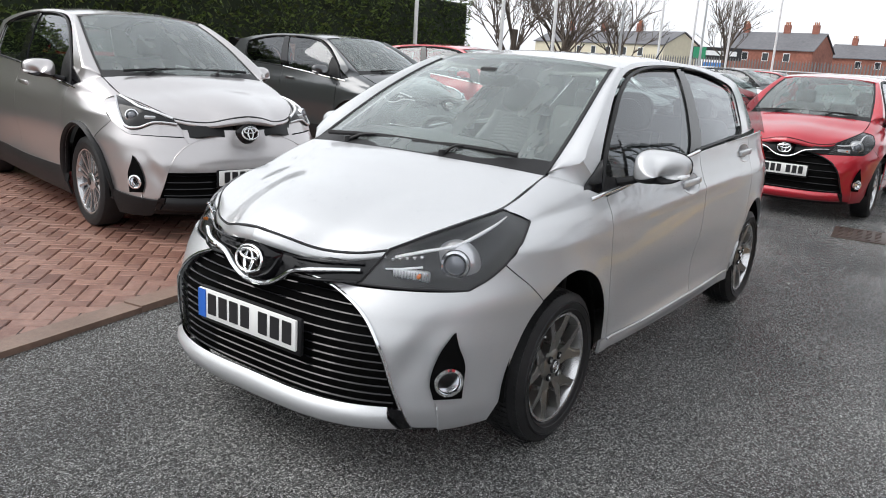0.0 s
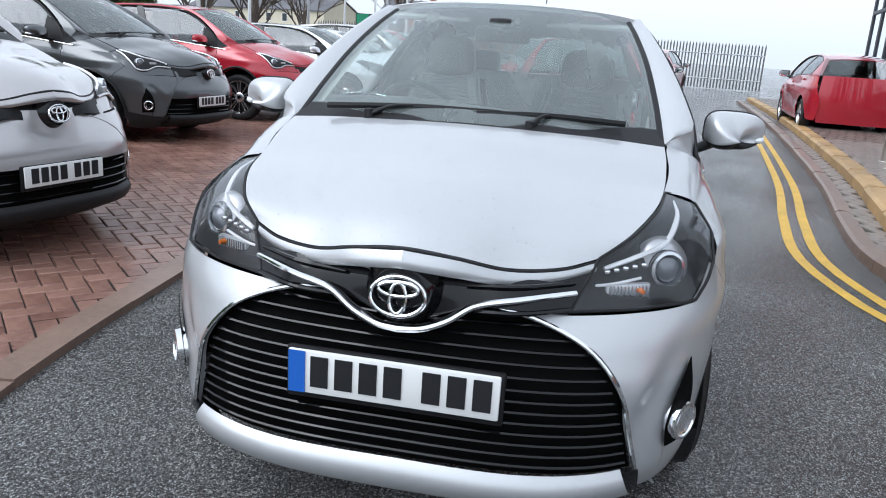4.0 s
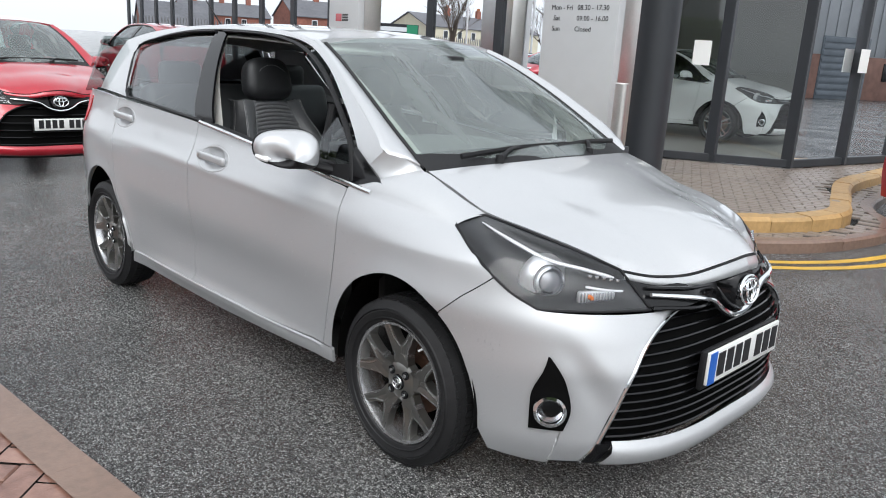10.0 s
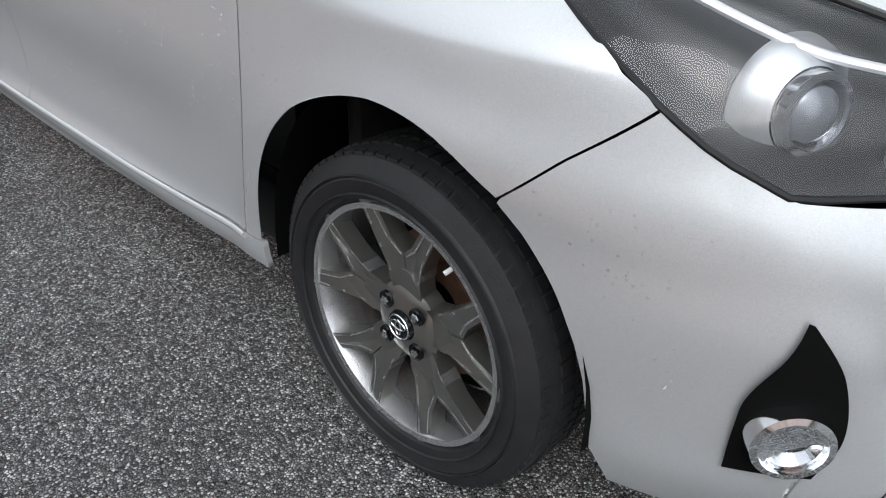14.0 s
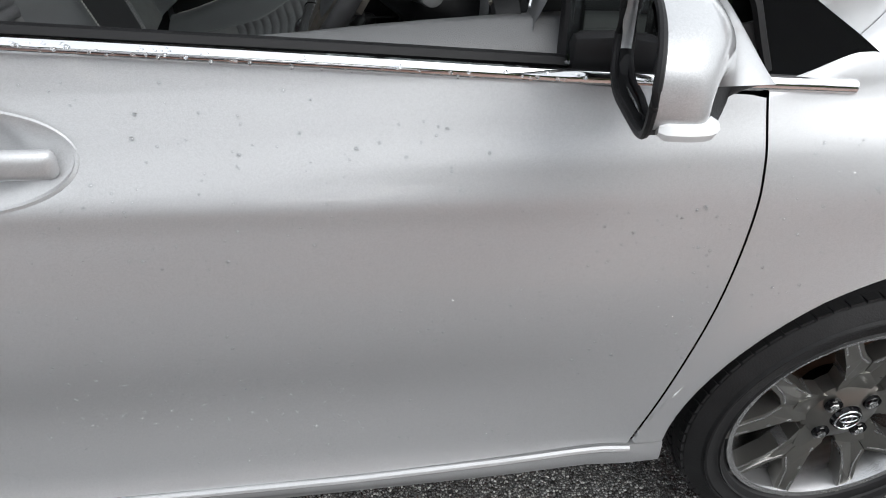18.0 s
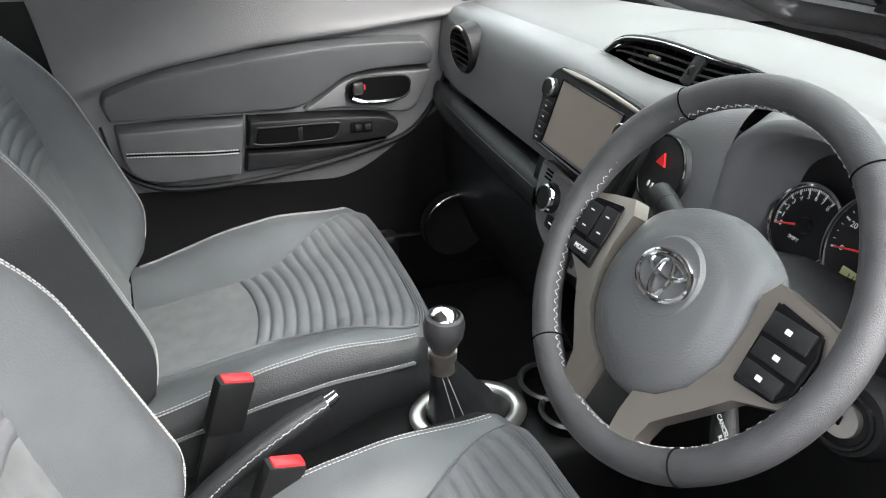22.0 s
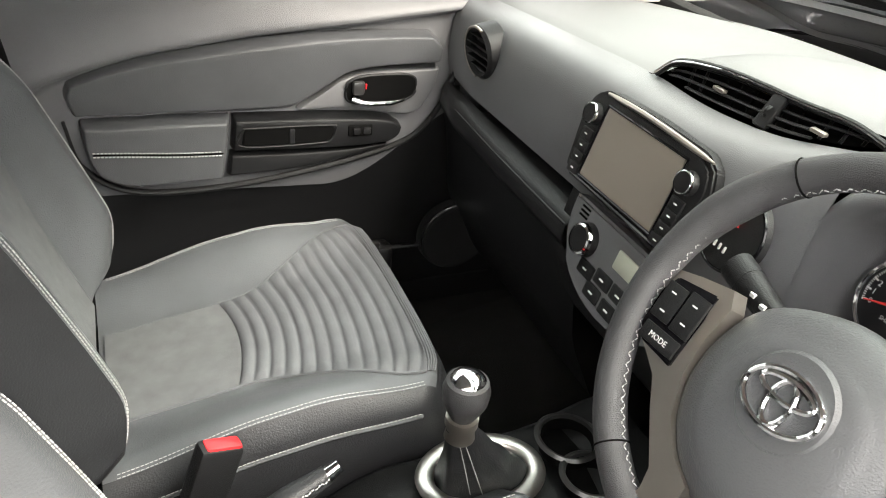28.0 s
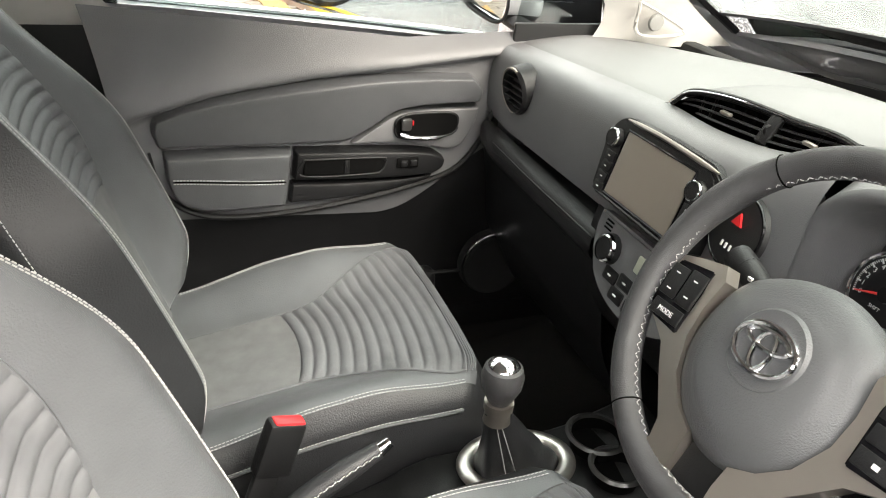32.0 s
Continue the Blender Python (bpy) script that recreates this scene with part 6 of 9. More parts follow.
    low_x = curve1([-0.22, -0.13, -0.05, 0.05, 0.155, 0.34, 0.66], [0.690, 0.674, 0.664, 0.664, 0.670, 0.666, 0.657])
    low_z = curve1([-0.22, -0.13, -0.05, 0.05, 0.155, 0.34, 0.66], [1.074, 1.048, 1.030, 1.020, 1.018, 1.008, 0.988])

    def face(u, v):
        # u 0 top edge to 1 shelf; v 0 beside the dials to 1 door
        y = -0.185 + 0.845 * v
        top = np.stack([low_x(y), low_z(y)], -1)
        prof = spline([(0.0, 0.0), (-0.040, -0.010), (-0.060, -0.038), (-0.069, -0.088), (-0.072, -0.135), (-0.070, -0.165)], 200)
        t = np.clip(u, 0, 1) * 199
        dx, dz = np.interp(t, np.arange(200), prof[:, 0]), np.interp(t, np.arange(200), prof[:, 1])
        drop = (top[..., 1] - 0.845) / 0.165
        swell = 0.012 * sm(y, 0.52, 0.66) * u
        return np.stack([top[..., 0] + dx + swell, y, top[..., 1] + dz * drop], -1)
    grid_part("dash_face", fgrid(face, 0, 1, 0, 1, 30, 60), SOFT, root, "grained dark dashboard face")
    P = np.array([[(0.572 - 0.018 * math.sin(w * 3.1) + 0.05 * w * w, y, 0.868 - 0.21 * w) for w in np.linspace(0, 1, 12)] for y in np.linspace(-0.15, 0.150, 12)])
    grid_part("console_front", P, HARD, root, "black centre stack")
    # line where the pad meets the face
    edge = dash_top(np.ones(40), np.linspace(0.25, 0.98, 40)) + np.array([-0.003, 0, -0.0015])
    bm_part("dash_seam", tube(edge, 0.0022, 6), VOID, root)
    # open shelf
    lip_sec = [(0.0, 0.030), (-0.022, 0.030), (-0.034, 0.018), (-0.036, -0.004), (-0.026, -0.020), (0.0, -0.028)]
    P = np.array([[(0.588 + dx * (1 - 0.5 * sm(y, 0.52, 0.62)), y, 0.803 + dz + 0.006 * sm(y, 0.3, 0.6)) for dx, dz in lip_sec] for y in np.linspace(0.125, 0.62, 24)])
    grid_part("shelf_lip", P, HARD, root, "black dashboard shelf lip")
    bm_part("lip_highlight", tube([(0.5555, y, 0.822 + 0.006 * sm(y, 0.3, 0.6)) for y in np.linspace(0.128, 0.52, 16)], 0.0020, 8), HARD, root)
    bm_part("shelf_floor", box_bm((0.09, 0.48, 0.006), (0.628, 0.40, 0.822), 0.002), HARD, root)
    bm_part("shelf_back", box_bm((0.012, 0.48, 0.07), (0.640, 0.40, 0.850), 0.003), SOFT, root)
    bm_part("shelf_end", box_bm((0.050, 0.10, 0.030), (0.622, 0.555, 0.836), 0.010, 3), HARD, root)
    P = np.array([[(0.590 + 0.06 * w + 0.10 * max(0, w - 0.6), y, 0.782 - 0.32 * w) for w in np.linspace(0, 1, 10)] for y in np.linspace(0.14, 0.665, 14)])
    grid_part("glovebox", P, HARD, root, "black glovebox")
    P = np.array([[(0.66 + 0.02 * w, y, 0.86 - 0.45 * w) for w in np.linspace(0, 1, 8)] for y in np.linspace(-0.665, -0.10, 14)])
    grid_part("knee_panel", P, HARD, root)
    for y in (-0.665, -0.11, 0.665):
        bm_part("dash_end", box_bm((0.40, 0.012, 0.45), (0.84, y, 0.80), 0.004), HARD, root)

    # round side vents
    for at, tilt, pitch in (((0.592, 0.508, 0.935), 4, 8), ((0.634, -0.640, 0.962), -6, 14)):
        v = thing_part("round_vent", root)
        v.location, v.rotation_euler, v.scale = at, (0, radians(pitch), radians(180 + tilt)), (1, 0.86, 0.86) if tilt > 0 else (1, 1, 1)
        bm_part("vent_ring", revolve([(0.040, 0.008), (0.046, 0.016), (0.053, 0.010), (0.056, -0.02)], "x", 36), HARD, v, "ring")
        bm_part("vent_cavity", revolve([(0.0, -0.02), (0.046, -0.02), (0.048, 0.006)], "x", 28), VOID, v)
        for i in range(5):
            z = -0.030 + 0.015 * i
            w = math.sqrt(0.044 ** 2 - z ** 2)
            bm_part("vent_slat", box_bm((0.012, 2 * w, 0.003), (0.004 + 0.006 * (1 - (z / 0.04) ** 2), 0, z), 0.001), HARD, v)
        bm_part("vent_arc", tube([(0.014, 0.050 * math.cos(a), 0.050 * math.sin(a)) for a in np.linspace(1.2, 4.6, 20)], 0.0028, 6), SATIN, v)
    # centre vents under the hood of the dash
    cv = thing_part("centre_vents", root)
    cv["label"] = "pair of black centre air vents with satin surround"
    arch = [(0.668, 0.158, 1.021), (0.677, 0.13, 1.046), (0.684, 0.05, 1.061), (0.688, -0.06, 1.066), (0.691, -0.125, 1.070), (0.688, -0.172, 1.066)]
    low = [(0.664, 0.155, 1.019), (0.660, 0.06, 1.021), (0.660, -0.05, 1.031), (0.670, -0.12, 1.044), (0.684, -0.172, 1.062)]
    bm_part("vent_surround", tube(spline(np.array(arch), 30), 0.0045, 8), HARD, cv, "black surround")
    bm_part("surround_line", tube(spline(np.array(arch) + np.array([-0.004, 0, 0.001]), 30), 0.0014, 6), CHROME, cv, "bright surround line")
    a, b = spline(np.array(arch), 30), spline(np.array(low), 30)
    grid_part("vent_cavity", np.stack([a + np.array([0.03, 0, -0.004]), b + np.array([0.03, 0, 0.0])], 1), VOID, cv)
    for i in range(4):
        w = (i + 0.6) / 4.2
        row = a * w + b * (1 - w) + np.array([0.006, 0, 0])
        bm_part("vent_slat", tube(row[2 + (i == 0) * 3: 28 - (i < 2) * 5], 0.0035, 6, squash=0.5), HARD, cv)
    for y in np.linspace(0.12, -0.16, 12):
        j = int(np.argmin(np.abs(a[:, 1] - y)))
        bm_part("vent_fin", tube([a[j] + np.array([0.02, 0, -0.003]), b[j] + np.array([0.02, 0, 0.003])], 0.0022, 5), VOID if j % 2 else HARD, cv)
    bm_part("vent_divider", box_bm((0.010, 0.020, 0.040), (0, 0, 0), 0.003), HARD, cv, m=Matrix.Translation((0.676, -0.034, 1.046)) @ pose(0, 0, 0, 0, 30, 0))
    bm_part("vent_wheel", revolve([(0.007, -0.003), (0.008, 0.0), (0.007, 0.003)], "y", 16, (0.674, -0.034, 1.046)), HARD, cv)
    for y in (0.045, -0.105):
        bm_part("vent_tab", box_bm((0.008, 0.020, 0.005), (0.672, y, 1.042 + 0.012 * (y < 0)), 0.002), SATIN, cv)

    # screen unit
    m = Matrix.Translation((0.5835, 0.0525, 0.943)) @ pose(0, 0, 0, 0, 14.7, 0)
    su = thing_part("infotainment_unit", root)
    su.matrix_world = m
    su["label"] = "infotainment screen with two knobs and side buttons"

    def plate2d(name, outline, depth, material, parent, at_x=0.0, label="", bev=0.003):
        bm = prism(outline, depth, lambda p, q, h: Vector((at_x - h, p, q)))
        bmesh.ops.bevel(bm, geom=bm.edges[:], offset=bev, segments=2, affect="EDGES")
        return bm_part(name, bm, material, parent, label)
    plate2d("fascia", [(0.130, 0.026), (0.118, 0.050), (0.098, 0.062), (0.0, 0.067), (-0.098, 0.066), (-0.120, 0.054), (-0.132, 0.026), (-0.118, -0.050), (-0.106, -0.060), (0.0, -0.060), (0.106, -0.060), (0.118, -0.050)], 0.036, HARD, su, 0.030)
    plate2d("inner_fascia", [(0.122, 0.028), (0.112, 0.048), (0.095, 0.056), (-0.095, 0.058), (-0.114, 0.048), (-0.122, 0.026), (-0.108, -0.050), (0.108, -0.050)], 0.003, HARD, su, -0.006, "black fascia")
    plate2d("screen", [(0.077, 0.045), (-0.079, 0.047), (-0.079, -0.046), (0.077, -0.048)], 0.003, SCREEN, su, -0.0075, "switched-off touch screen, warm reflection put into its colour", 0.001)
    for p_, q_ in (((0.079, 0.047), (-0.081, 0.049)), ((0.079, -0.050), (-0.081, -0.048)), ((0.079, 0.047), (0.079, -0.050)), ((-0.081, 0.049), (-0.081, -0.048))):
        bm_part("screen_edge", tube([(-0.0095, *p_), (-0.0095, *q_)], 0.0016, 6), GLOSSB, su)
    bm_part("satin_bar", tube(spline(np.array([(-0.006, 0.094, 0.0585), (-0.010, 0.0, 0.0630), (-0.006, -0.112, 0.0600)]), 14), [0.002, 0.0035] + [0.0045] * 10 + [0.0035, 0.002], 8, squash=0.8), SATIN, su, "satin trim bar")
    bm_part("lower_bar", tube([(-0.010, 0.095, -0.0545), (-0.010, -0.095, -0.0545)], 0.0024, 6), GLOSSB, su)
    for y in (0.0975, -0.0975):
        kb = bm_part("knob", revolve([(0.0, -0.013), (0.011, -0.013), (0.012, -0.0115), (0.0135, -0.011), (0.0145, 0.0)], "x", 28, (-0.008, y, 0.028)), HARD, su, "black rotary knob")
        bm_part("knob_ring", revolve([(0.0122, -0.0134), (0.0136, -0.0128), (0.0142, -0.0105), (0.0142, -0.0090)], "x", 28, (-0.008, y, 0.028)), CHROME, kb, "chrome ring")
        for i in range(4):
            bt = bm_part("button", box_bm((0.004, 0.022, 0.0150), (-0.010, y * (0.985 - 0.008 * i), 0.0005 - 0.0160 * i), 0.0012), HARD, su)
            bm_part("button_mark", box_bm((0.001, 0.005, 0.0016), (-0.0124, y * (0.985 - 0.008 * i), 0.0005 - 0.0160 * i)), DIALW, bt)
    # air conditioning panel
    ac = thing_part("climate_panel", root)
    ac.matrix_world = Matrix.Translation((0.563, 0.0, 0.815)) @ pose(0, 0, 0, 0, 15, 0)
    out = [(0.132 * math.cos(a) * (1.0), -0.112 * abs(math.sin(a)) ** 0.8 + 0.054) for a in np.linspace(0, math.pi, 21)]
    plate2d("fascia", [(p, q) for p, q in out], 0.022, SOFT, ac, 0.012, "", 0.004)
    bm_part("fascia_edge", tube([(-0.006, p * 0.97, q * 0.97 + 0.001) for p, q in out], 0.0028, 6), SATIN, ac)
    dial = bm_part("climate_dial", revolve([(0.0, -0.019), (0.016, -0.019), (0.018, -0.0165), (0.022, -0.014), (0.024, 0.0)], "x", 32, (-0.006, 0.075, 0.013)), HARD, ac, "round climate dial")
    bm_part("dial_ring", revolve([(0.0178, -0.0195), (0.0205, -0.018), (0.0222, -0.014)], "x", 32, (-0.006, 0.075, 0.013)), CHROME, dial)
    bm_part("climate_display", box_bm((0.004, 0.052, 0.026), (-0.011, -0.014, 0.024), 0.002), LCD2, ac, "pale display")
    for i, (y, z) in enumerate(((0.052, -0.018), (0.016, -0.012), (-0.020, -0.012), (0.024, -0.036), (-0.014, -0.038))):
        bt = bm_part("button", box_bm((0.006, 0.034, 0.021), (-0.0095, y, z), 0.003), HARD, ac)
        bm_part("button_mark", box_bm((0.001, 0.008, 0.0022), (-0.0129, y, z)), DIALW, bt)
    for i in range(3):
        bm_part("slot", box_bm((0.002, 0.018, 0.0025), (-0.0105, 0.10, 0.046 - 0.006 * i)), VOID, ac)
    # hazard panel beside the screen
    hz = thing_part("hazard_panel", root)
    hz.matrix_world = Matrix.Translation((0.594, -0.112, 0.950)) @ pose(0, 0, 0, 0, 14.7, -4)
    bm_part("panel", revolve([(0.0, -0.004), (0.042, -0.003), (0.047, 0.006)], "x", 36), HARD, hz)
    bm_part("panel_ring", torus((-0.002, 0, 0), 0.044, 0.002, (1, 0, 0), 36, 6), GLOSSB, hz)
    bm_part("hazard_button", prism([(0.009, 0.008), (-0.009, 0.008), (0.0, 0.023)], 0.003, lambda p, q, h: Vector((-0.004 - h, p, q))), BUCKLE, hz, "red warning triangle", False)
    for i in range(3):
        bm_part("warning_mark", box_bm((0.002, 0.0022, 0.007), (-0.005, -0.008 + 0.008 * i, -0.020)), DIALW, hz)

    # instrument binnacle
    bn = thing_part("instrument_binnacle", root)
    bn["label"] = "hooded instrument cluster with two dials"
    arc = [(0.0, 0.160, -0.090), (0.0, 0.160, 0.0), (0.0, 0.145, 0.068), (0.0, 0.09, 0.108), (0.0, 0.0, 0.122), (0.0, -0.10, 0.112), (0.0, -0.165, 0.070), (0.0, -0.178, 0.0), (0.0, -0.140, -0.080)]
    A = spline(np.array(arc), 40)
    base = np.array([0.63, -0.335, 0.945])
    tun = np.stack([A * np.array([1, 1.05, 1.06]) + base + np.array([0.0, 0, 0]), A * np.array([1, 1.0, 1.0]) + base + np.array([-0.012, 0, -0.004]), A * np.array([1, 0.93, 0.90]) + base + np.array([0.03, 0, -0.004]), A * np.array([1, 0.80, 0.75]) + base + np.array([0.085, 0, -0.004])], 1)
    grid_part("hood", tun, SOFT, bn, "instrument hood")
    back_ = np.stack([A * np.array([1, 0.80, 0.75]) + base + np.array([0.085, 0, -0.004]), np.tile(base + np.array([0.09, 0, -0.02]), (40, 1))], 1)
    grid_part("cluster_backing", back_, DIAL, bn)
    bm_part("lower_fill", box_bm((0.06, 0.42, 0.05), (0.66, -0.32, 0.850), 0.012), HARD, bn)
    for nm, (yy, zz), R, a0, a1, n_major, nums in (("rev_counter", (-0.252, 0.932), 0.047, 200, 62, 9, "012345678"), ("fuel_gauge", (-0.448, 0.936), 0.044, 240, 120, 3, ("R", "", "1")), ("speedometer", (-0.355, 0.950), 0.066, 197, -40, 8, ("0", "20", "40", "60", "80", "100", "120", "140"))):
        d = thing_part(nm, root)
        d.matrix_world = Matrix.Translation((0.690 if nm == "speedometer" else 0.694, yy, zz)) @ pose(0, 0, 0, 0, 16, 0)
        bm_part("dial_face", revolve([(0.0, 0.0), (R, 0.0)], "x", 48), DIAL, d)
        bm_part("dial_ring", torus((-0.003, 0, 0), R, 0.0028, (1, 0, 0), 56, 8), CHROME, d, "chrome ring")
        ticks = bmesh.new()
        total = (n_major - 1) * (5 if n_major == 9 else 4)
        for i in range(total + 1):
            a = radians(a0 + (a1 - a0) * i / total)
            big = i % (5 if n_major == 9 else 4) == 0
            L, w = (0.006, 0.0011) if big else (0.003, 0.0005)
            c, s = math.cos(a), math.sin(a)
            r0, r1 = R * 0.90 - L, R * 0.90
            q = [(r0, -w), (r1, -w), (r1, w), (r0, w)]
            vs = [ticks.verts.new((-0.001, -(p * c - t * s), p * s + t * c)) for p, t in q]
            ticks.faces.new(vs)
        tagged(bm_part("dial_marks", ticks, DIALW, d, smooth=False), kind="stuff")
        for i, ch in enumerate(nums):
            a = radians(a0 + (a1 - a0) * i / (len(nums) - 1))
            text_part("dial_number", ch, 0.0085 if n_major == 9 else 0.009, DIALW, d, Matrix.Translation((-0.0012, -R * 0.70 * math.cos(a), R * 0.70 * math.sin(a) - 0.003)) @ pose(0, 0, 0, 90, 0, -90))
        a = radians(a0)
        bm_part("needle", tube([(-0.004, 0, 0), (-0.004, -R * 0.82 * math.cos(a), R * 0.82 * math.sin(a))], [0.0022, 0.0008], 6), NEEDLE, d, "red needle")
        bm_part("needle_hub", revolve([(0.0, -0.007), (0.009, -0.006), (0.010, 0.0)], "x", 20), HARD, d)
        if n_major == 3:
            continue
        if n_major == 9:
            text_part("dial_word", "SHIFT", 0.006, DIALW, d, Matrix.Translation((-0.0012, 0.006, -R * 0.45)) @ pose(0, 0, 0, 90, 0, -90))
        else:
            lc = bm_part("lcd", box_bm((0.002, 0.055, 0.026), (-0.002, 0.004, -R * 0.62), 0.0008), LCD, d, "olive display with dark digits")
            text_part("lcd_digits", "11:50", 0.011, INK, lc, Matrix.Translation((-0.0036, 0.010, -R * 0.62 + 0.002)) @ pose(0, 0, 0, 90, 0, -90))
            text_part("lcd_digits", "40709", 0.010, INK, lc, Matrix.Translation((-0.0036, -0.004, -R * 0.62 - 0.010)) @ pose(0, 0, 0, 90, 0, -90))
    # hood over the dials
    crown = [i for i in range(40) if A[i, 2] > 0.0]
    ring_ = A[crown] * np.array([1, 1.05, 1.06]) + base
    pad = dash_top(np.ones(len(crown)), np.clip(ring_[:, 1] * 1.06 - 0.012, -0.665, -0.10) / 0.665)
    mid_ = ring_ * 0.55 + pad * 0.45 + np.array([0, 0, 0.006])
    grid_part("hood_crown", np.stack([ring_, mid_, pad], 1), SOFT, root)
    ys_ = np.linspace(-0.715, -0.470, 16)
    tops = dash_top(np.ones(16), np.maximum(ys_, -0.665) / 0.665)
    tops[:, 1] = ys_
    rows_ = [tops] + [np.stack([x + 0.02 * sm(ys_, -0.56, -0.50), ys_, np.full(16, z)], 1) for x, z in ((0.705, 1.066), (0.668, 1.040), (0.650, 1.000), (0.644, 0.93), (0.650, 0.86), (0.670, 0.78))]
    end_face = np.stack(rows_, 1)
    grid_part("dash_face_driver", end_face, SOFT, root, "grained dashboard end")
    P = np.array([[(0.655 + 0.012 * math.sin(w * 3) - 0.015 * w, y, 1.015 - 0.20 * w) for w in np.linspace(0, 1, 8)] for y in np.linspace(-0.165, -0.085, 8)])
    grid_part("dash_face_driver", P, SOFT, root)
    # leaf-shaped inlay at the driver's end of the dash
    L1, L2 = spline(np.array([(0.712, -0.440, 1.066), (0.676, -0.530, 1.050), (0.662, -0.600, 1.036), (0.668, -0.700, 1.005)]), 16), spline(np.array([(0.712, -0.440, 1.066), (0.705, -0.540, 1.070), (0.695, -0.630, 1.058), (0.668, -0.700, 1.005)]), 16)
    grid_part("dash_inlay", np.stack([L1, (L1 + L2) / 2, L2], 1) + np.array([-0.022, 0, 0.010]), GLOSSB, root, "black leaf-shaped inlay")
    bm_part("inlay_edge", tube(L2 + np.array([-0.022, 0, 0.011]), 0.0022, 6), CHROME, root, "chrome edge")
    # steering column, stalks, ignition
    ax = Vector((-math.cos(radians(30)), 0, math.sin(radians(30))))
    C = Vector((0.442, -0.355, 0.978))
    bm_part("column_shroud", tube([tuple(C - ax * 0.06), tuple(C - ax * 0.16), tuple(C - ax * 0.30)], [0.052, 0.075, 0.080], 20, squash=0.85), HARD, root, "black steering column shroud")
    ig = thing_part("ignition_switch", root)
    ig.matrix_world = Matrix.Translation((0.590, -0.445, 0.842)) @ pose(0, 0, 0, 0, 12, 12)
    bm_part("switch_boss", revolve([(0.0, -0.004), (0.036, 0.0), (0.046, 0.02)], "x", 28), HARD, ig)
    bm_part("switch_barrel", revolve([(0.0, -0.008), (0.010, -0.008), (0.017, -0.009), (0.019, 0.0)], "x", 24), STEEL, ig, "steel ignition barrel")
    bm_part("key_slot", box_bm((0.002, 0.003, 0.010), (-0.009, 0, 0)), VOID, ig)
    bm_part("switch_ring", torus((-0.004, 0, 0), 0.028, 0.003, (1, 0, 0), 28, 6), GLOSSB, ig)
    for sgn in (-1, 1):
        st = thing_part("stalk", root)
        p0, p1 = C - ax * 0.105 + Vector((0, sgn * 0.05, 0.0)), Vector((0.545, -0.356 + sgn * 0.185, 0.985 if sgn < 0 else 0.955))
        if sgn < 0:
            p1 = Vector((0.548, -0.535, 0.972))
        d = p1 - p0
        bm_part("stalk_arm", tube([tuple(p0), tuple(p0 + d * 0.5), tuple(p0 + d * 0.82)], [0.010, 0.013, 0.016], 14), HARD, st, "black control stalk")
        bm_part("stalk_end", tube([tuple(p0 + d * 0.82), tuple(p0 + d * 0.98), tuple(p0 + d * 1.0)], [0.0165, 0.0165, 0.012], 16), FABRIC if sgn < 0 else HARD, st)
        for t in (0.55, 0.66):
            q = p0 + d * t
            bm_part("stalk_mark", box_bm((0.004, 0.006, 0.004), tuple(q + ax * 0.0135)), DIALW, st)
    # steering wheel
    sw = thing_part("steering_wheel", root)
    sw["label"] = "black leather steering wheel with satin spokes"
    zax = ax
    yax = Vector((0, 1, 0))
    up = zax.cross(yax) * -1
    M = Matrix((( -yax.x, up.x, zax.x, C.x), (-yax.y, up.y, zax.y, C.y), (-yax.z, up.z, zax.z, C.z), (0, 0, 0, 1)))
    if M.to_3x3().determinant() < 0:
        M = M @ Matrix.Diagonal((-1, 1, 1, 1))
    sw.matrix_world = M @ Matrix.Rotation(radians(5), 4, "Z")
    RR = 0.1695
    th = np.linspace(0, 2 * math.pi, 96, endpoint=False)
    rim = np.stack([RR * np.cos(th), RR * np.sin(th), 0 * th], 1)
    rad = 0.0152 + 0.0022 * np.exp(-((np.abs(np.abs(th - math.pi / 2 * 1) % (2 * math.pi) - 1.0) / 0.25) ** 2))
    bm_part("rim", tube(rim, rad, 16, True, up=(0, 0, 1)), WLEATH, sw, "black grained leather rim")
    for a in (radians(52), radians(128), radians(-52), radians(-128)):
        i = int(np.argmin(np.abs(np.angle(np.exp(1j * (th - a))))))
        t = rim[(i + 1) % 96] - rim[i - 1]
        bm_part("rim_seam", torus(tuple(rim[i]), float(rad[i]) + 0.0003, 0.0009, tuple(t), 20, 5), VOID, sw)
    inner = rim.copy()
    r2 = np.linalg.norm(rim[:, :2], axis=1)[:, None]
    inner[:, :2] *= (r2 - 0.0150) / r2
    inner[:, 2] += 0.002
    zz = []
    for i in range(96):
        for f_ in (0.0, 0.5):
            p = inner[i] * (1 - f_) + inner[(i + 1) % 96] * f_
            zz.append(p + np.array([0, 0, 0.0032 * (1 if f_ else -1)]))
    stitches("rim_stitching", zz, sw, 0.0050, 0.0006)
    # airbag cover: a round pad with a shallow raised disc
    prof_r = np.array([0.0, 0.2, 0.4, 0.58, 0.66, 0.69, 0.72, 0.80, 0.88, 0.94, 0.98, 1.0])
    prof_z = np.array([0.0165, 0.0160, 0.0145, 0.0120, 0.0100, 0.0082, 0.0068, 0.0040, -0.001, -0.007, -0.016, -0.030])
    rows_h = []
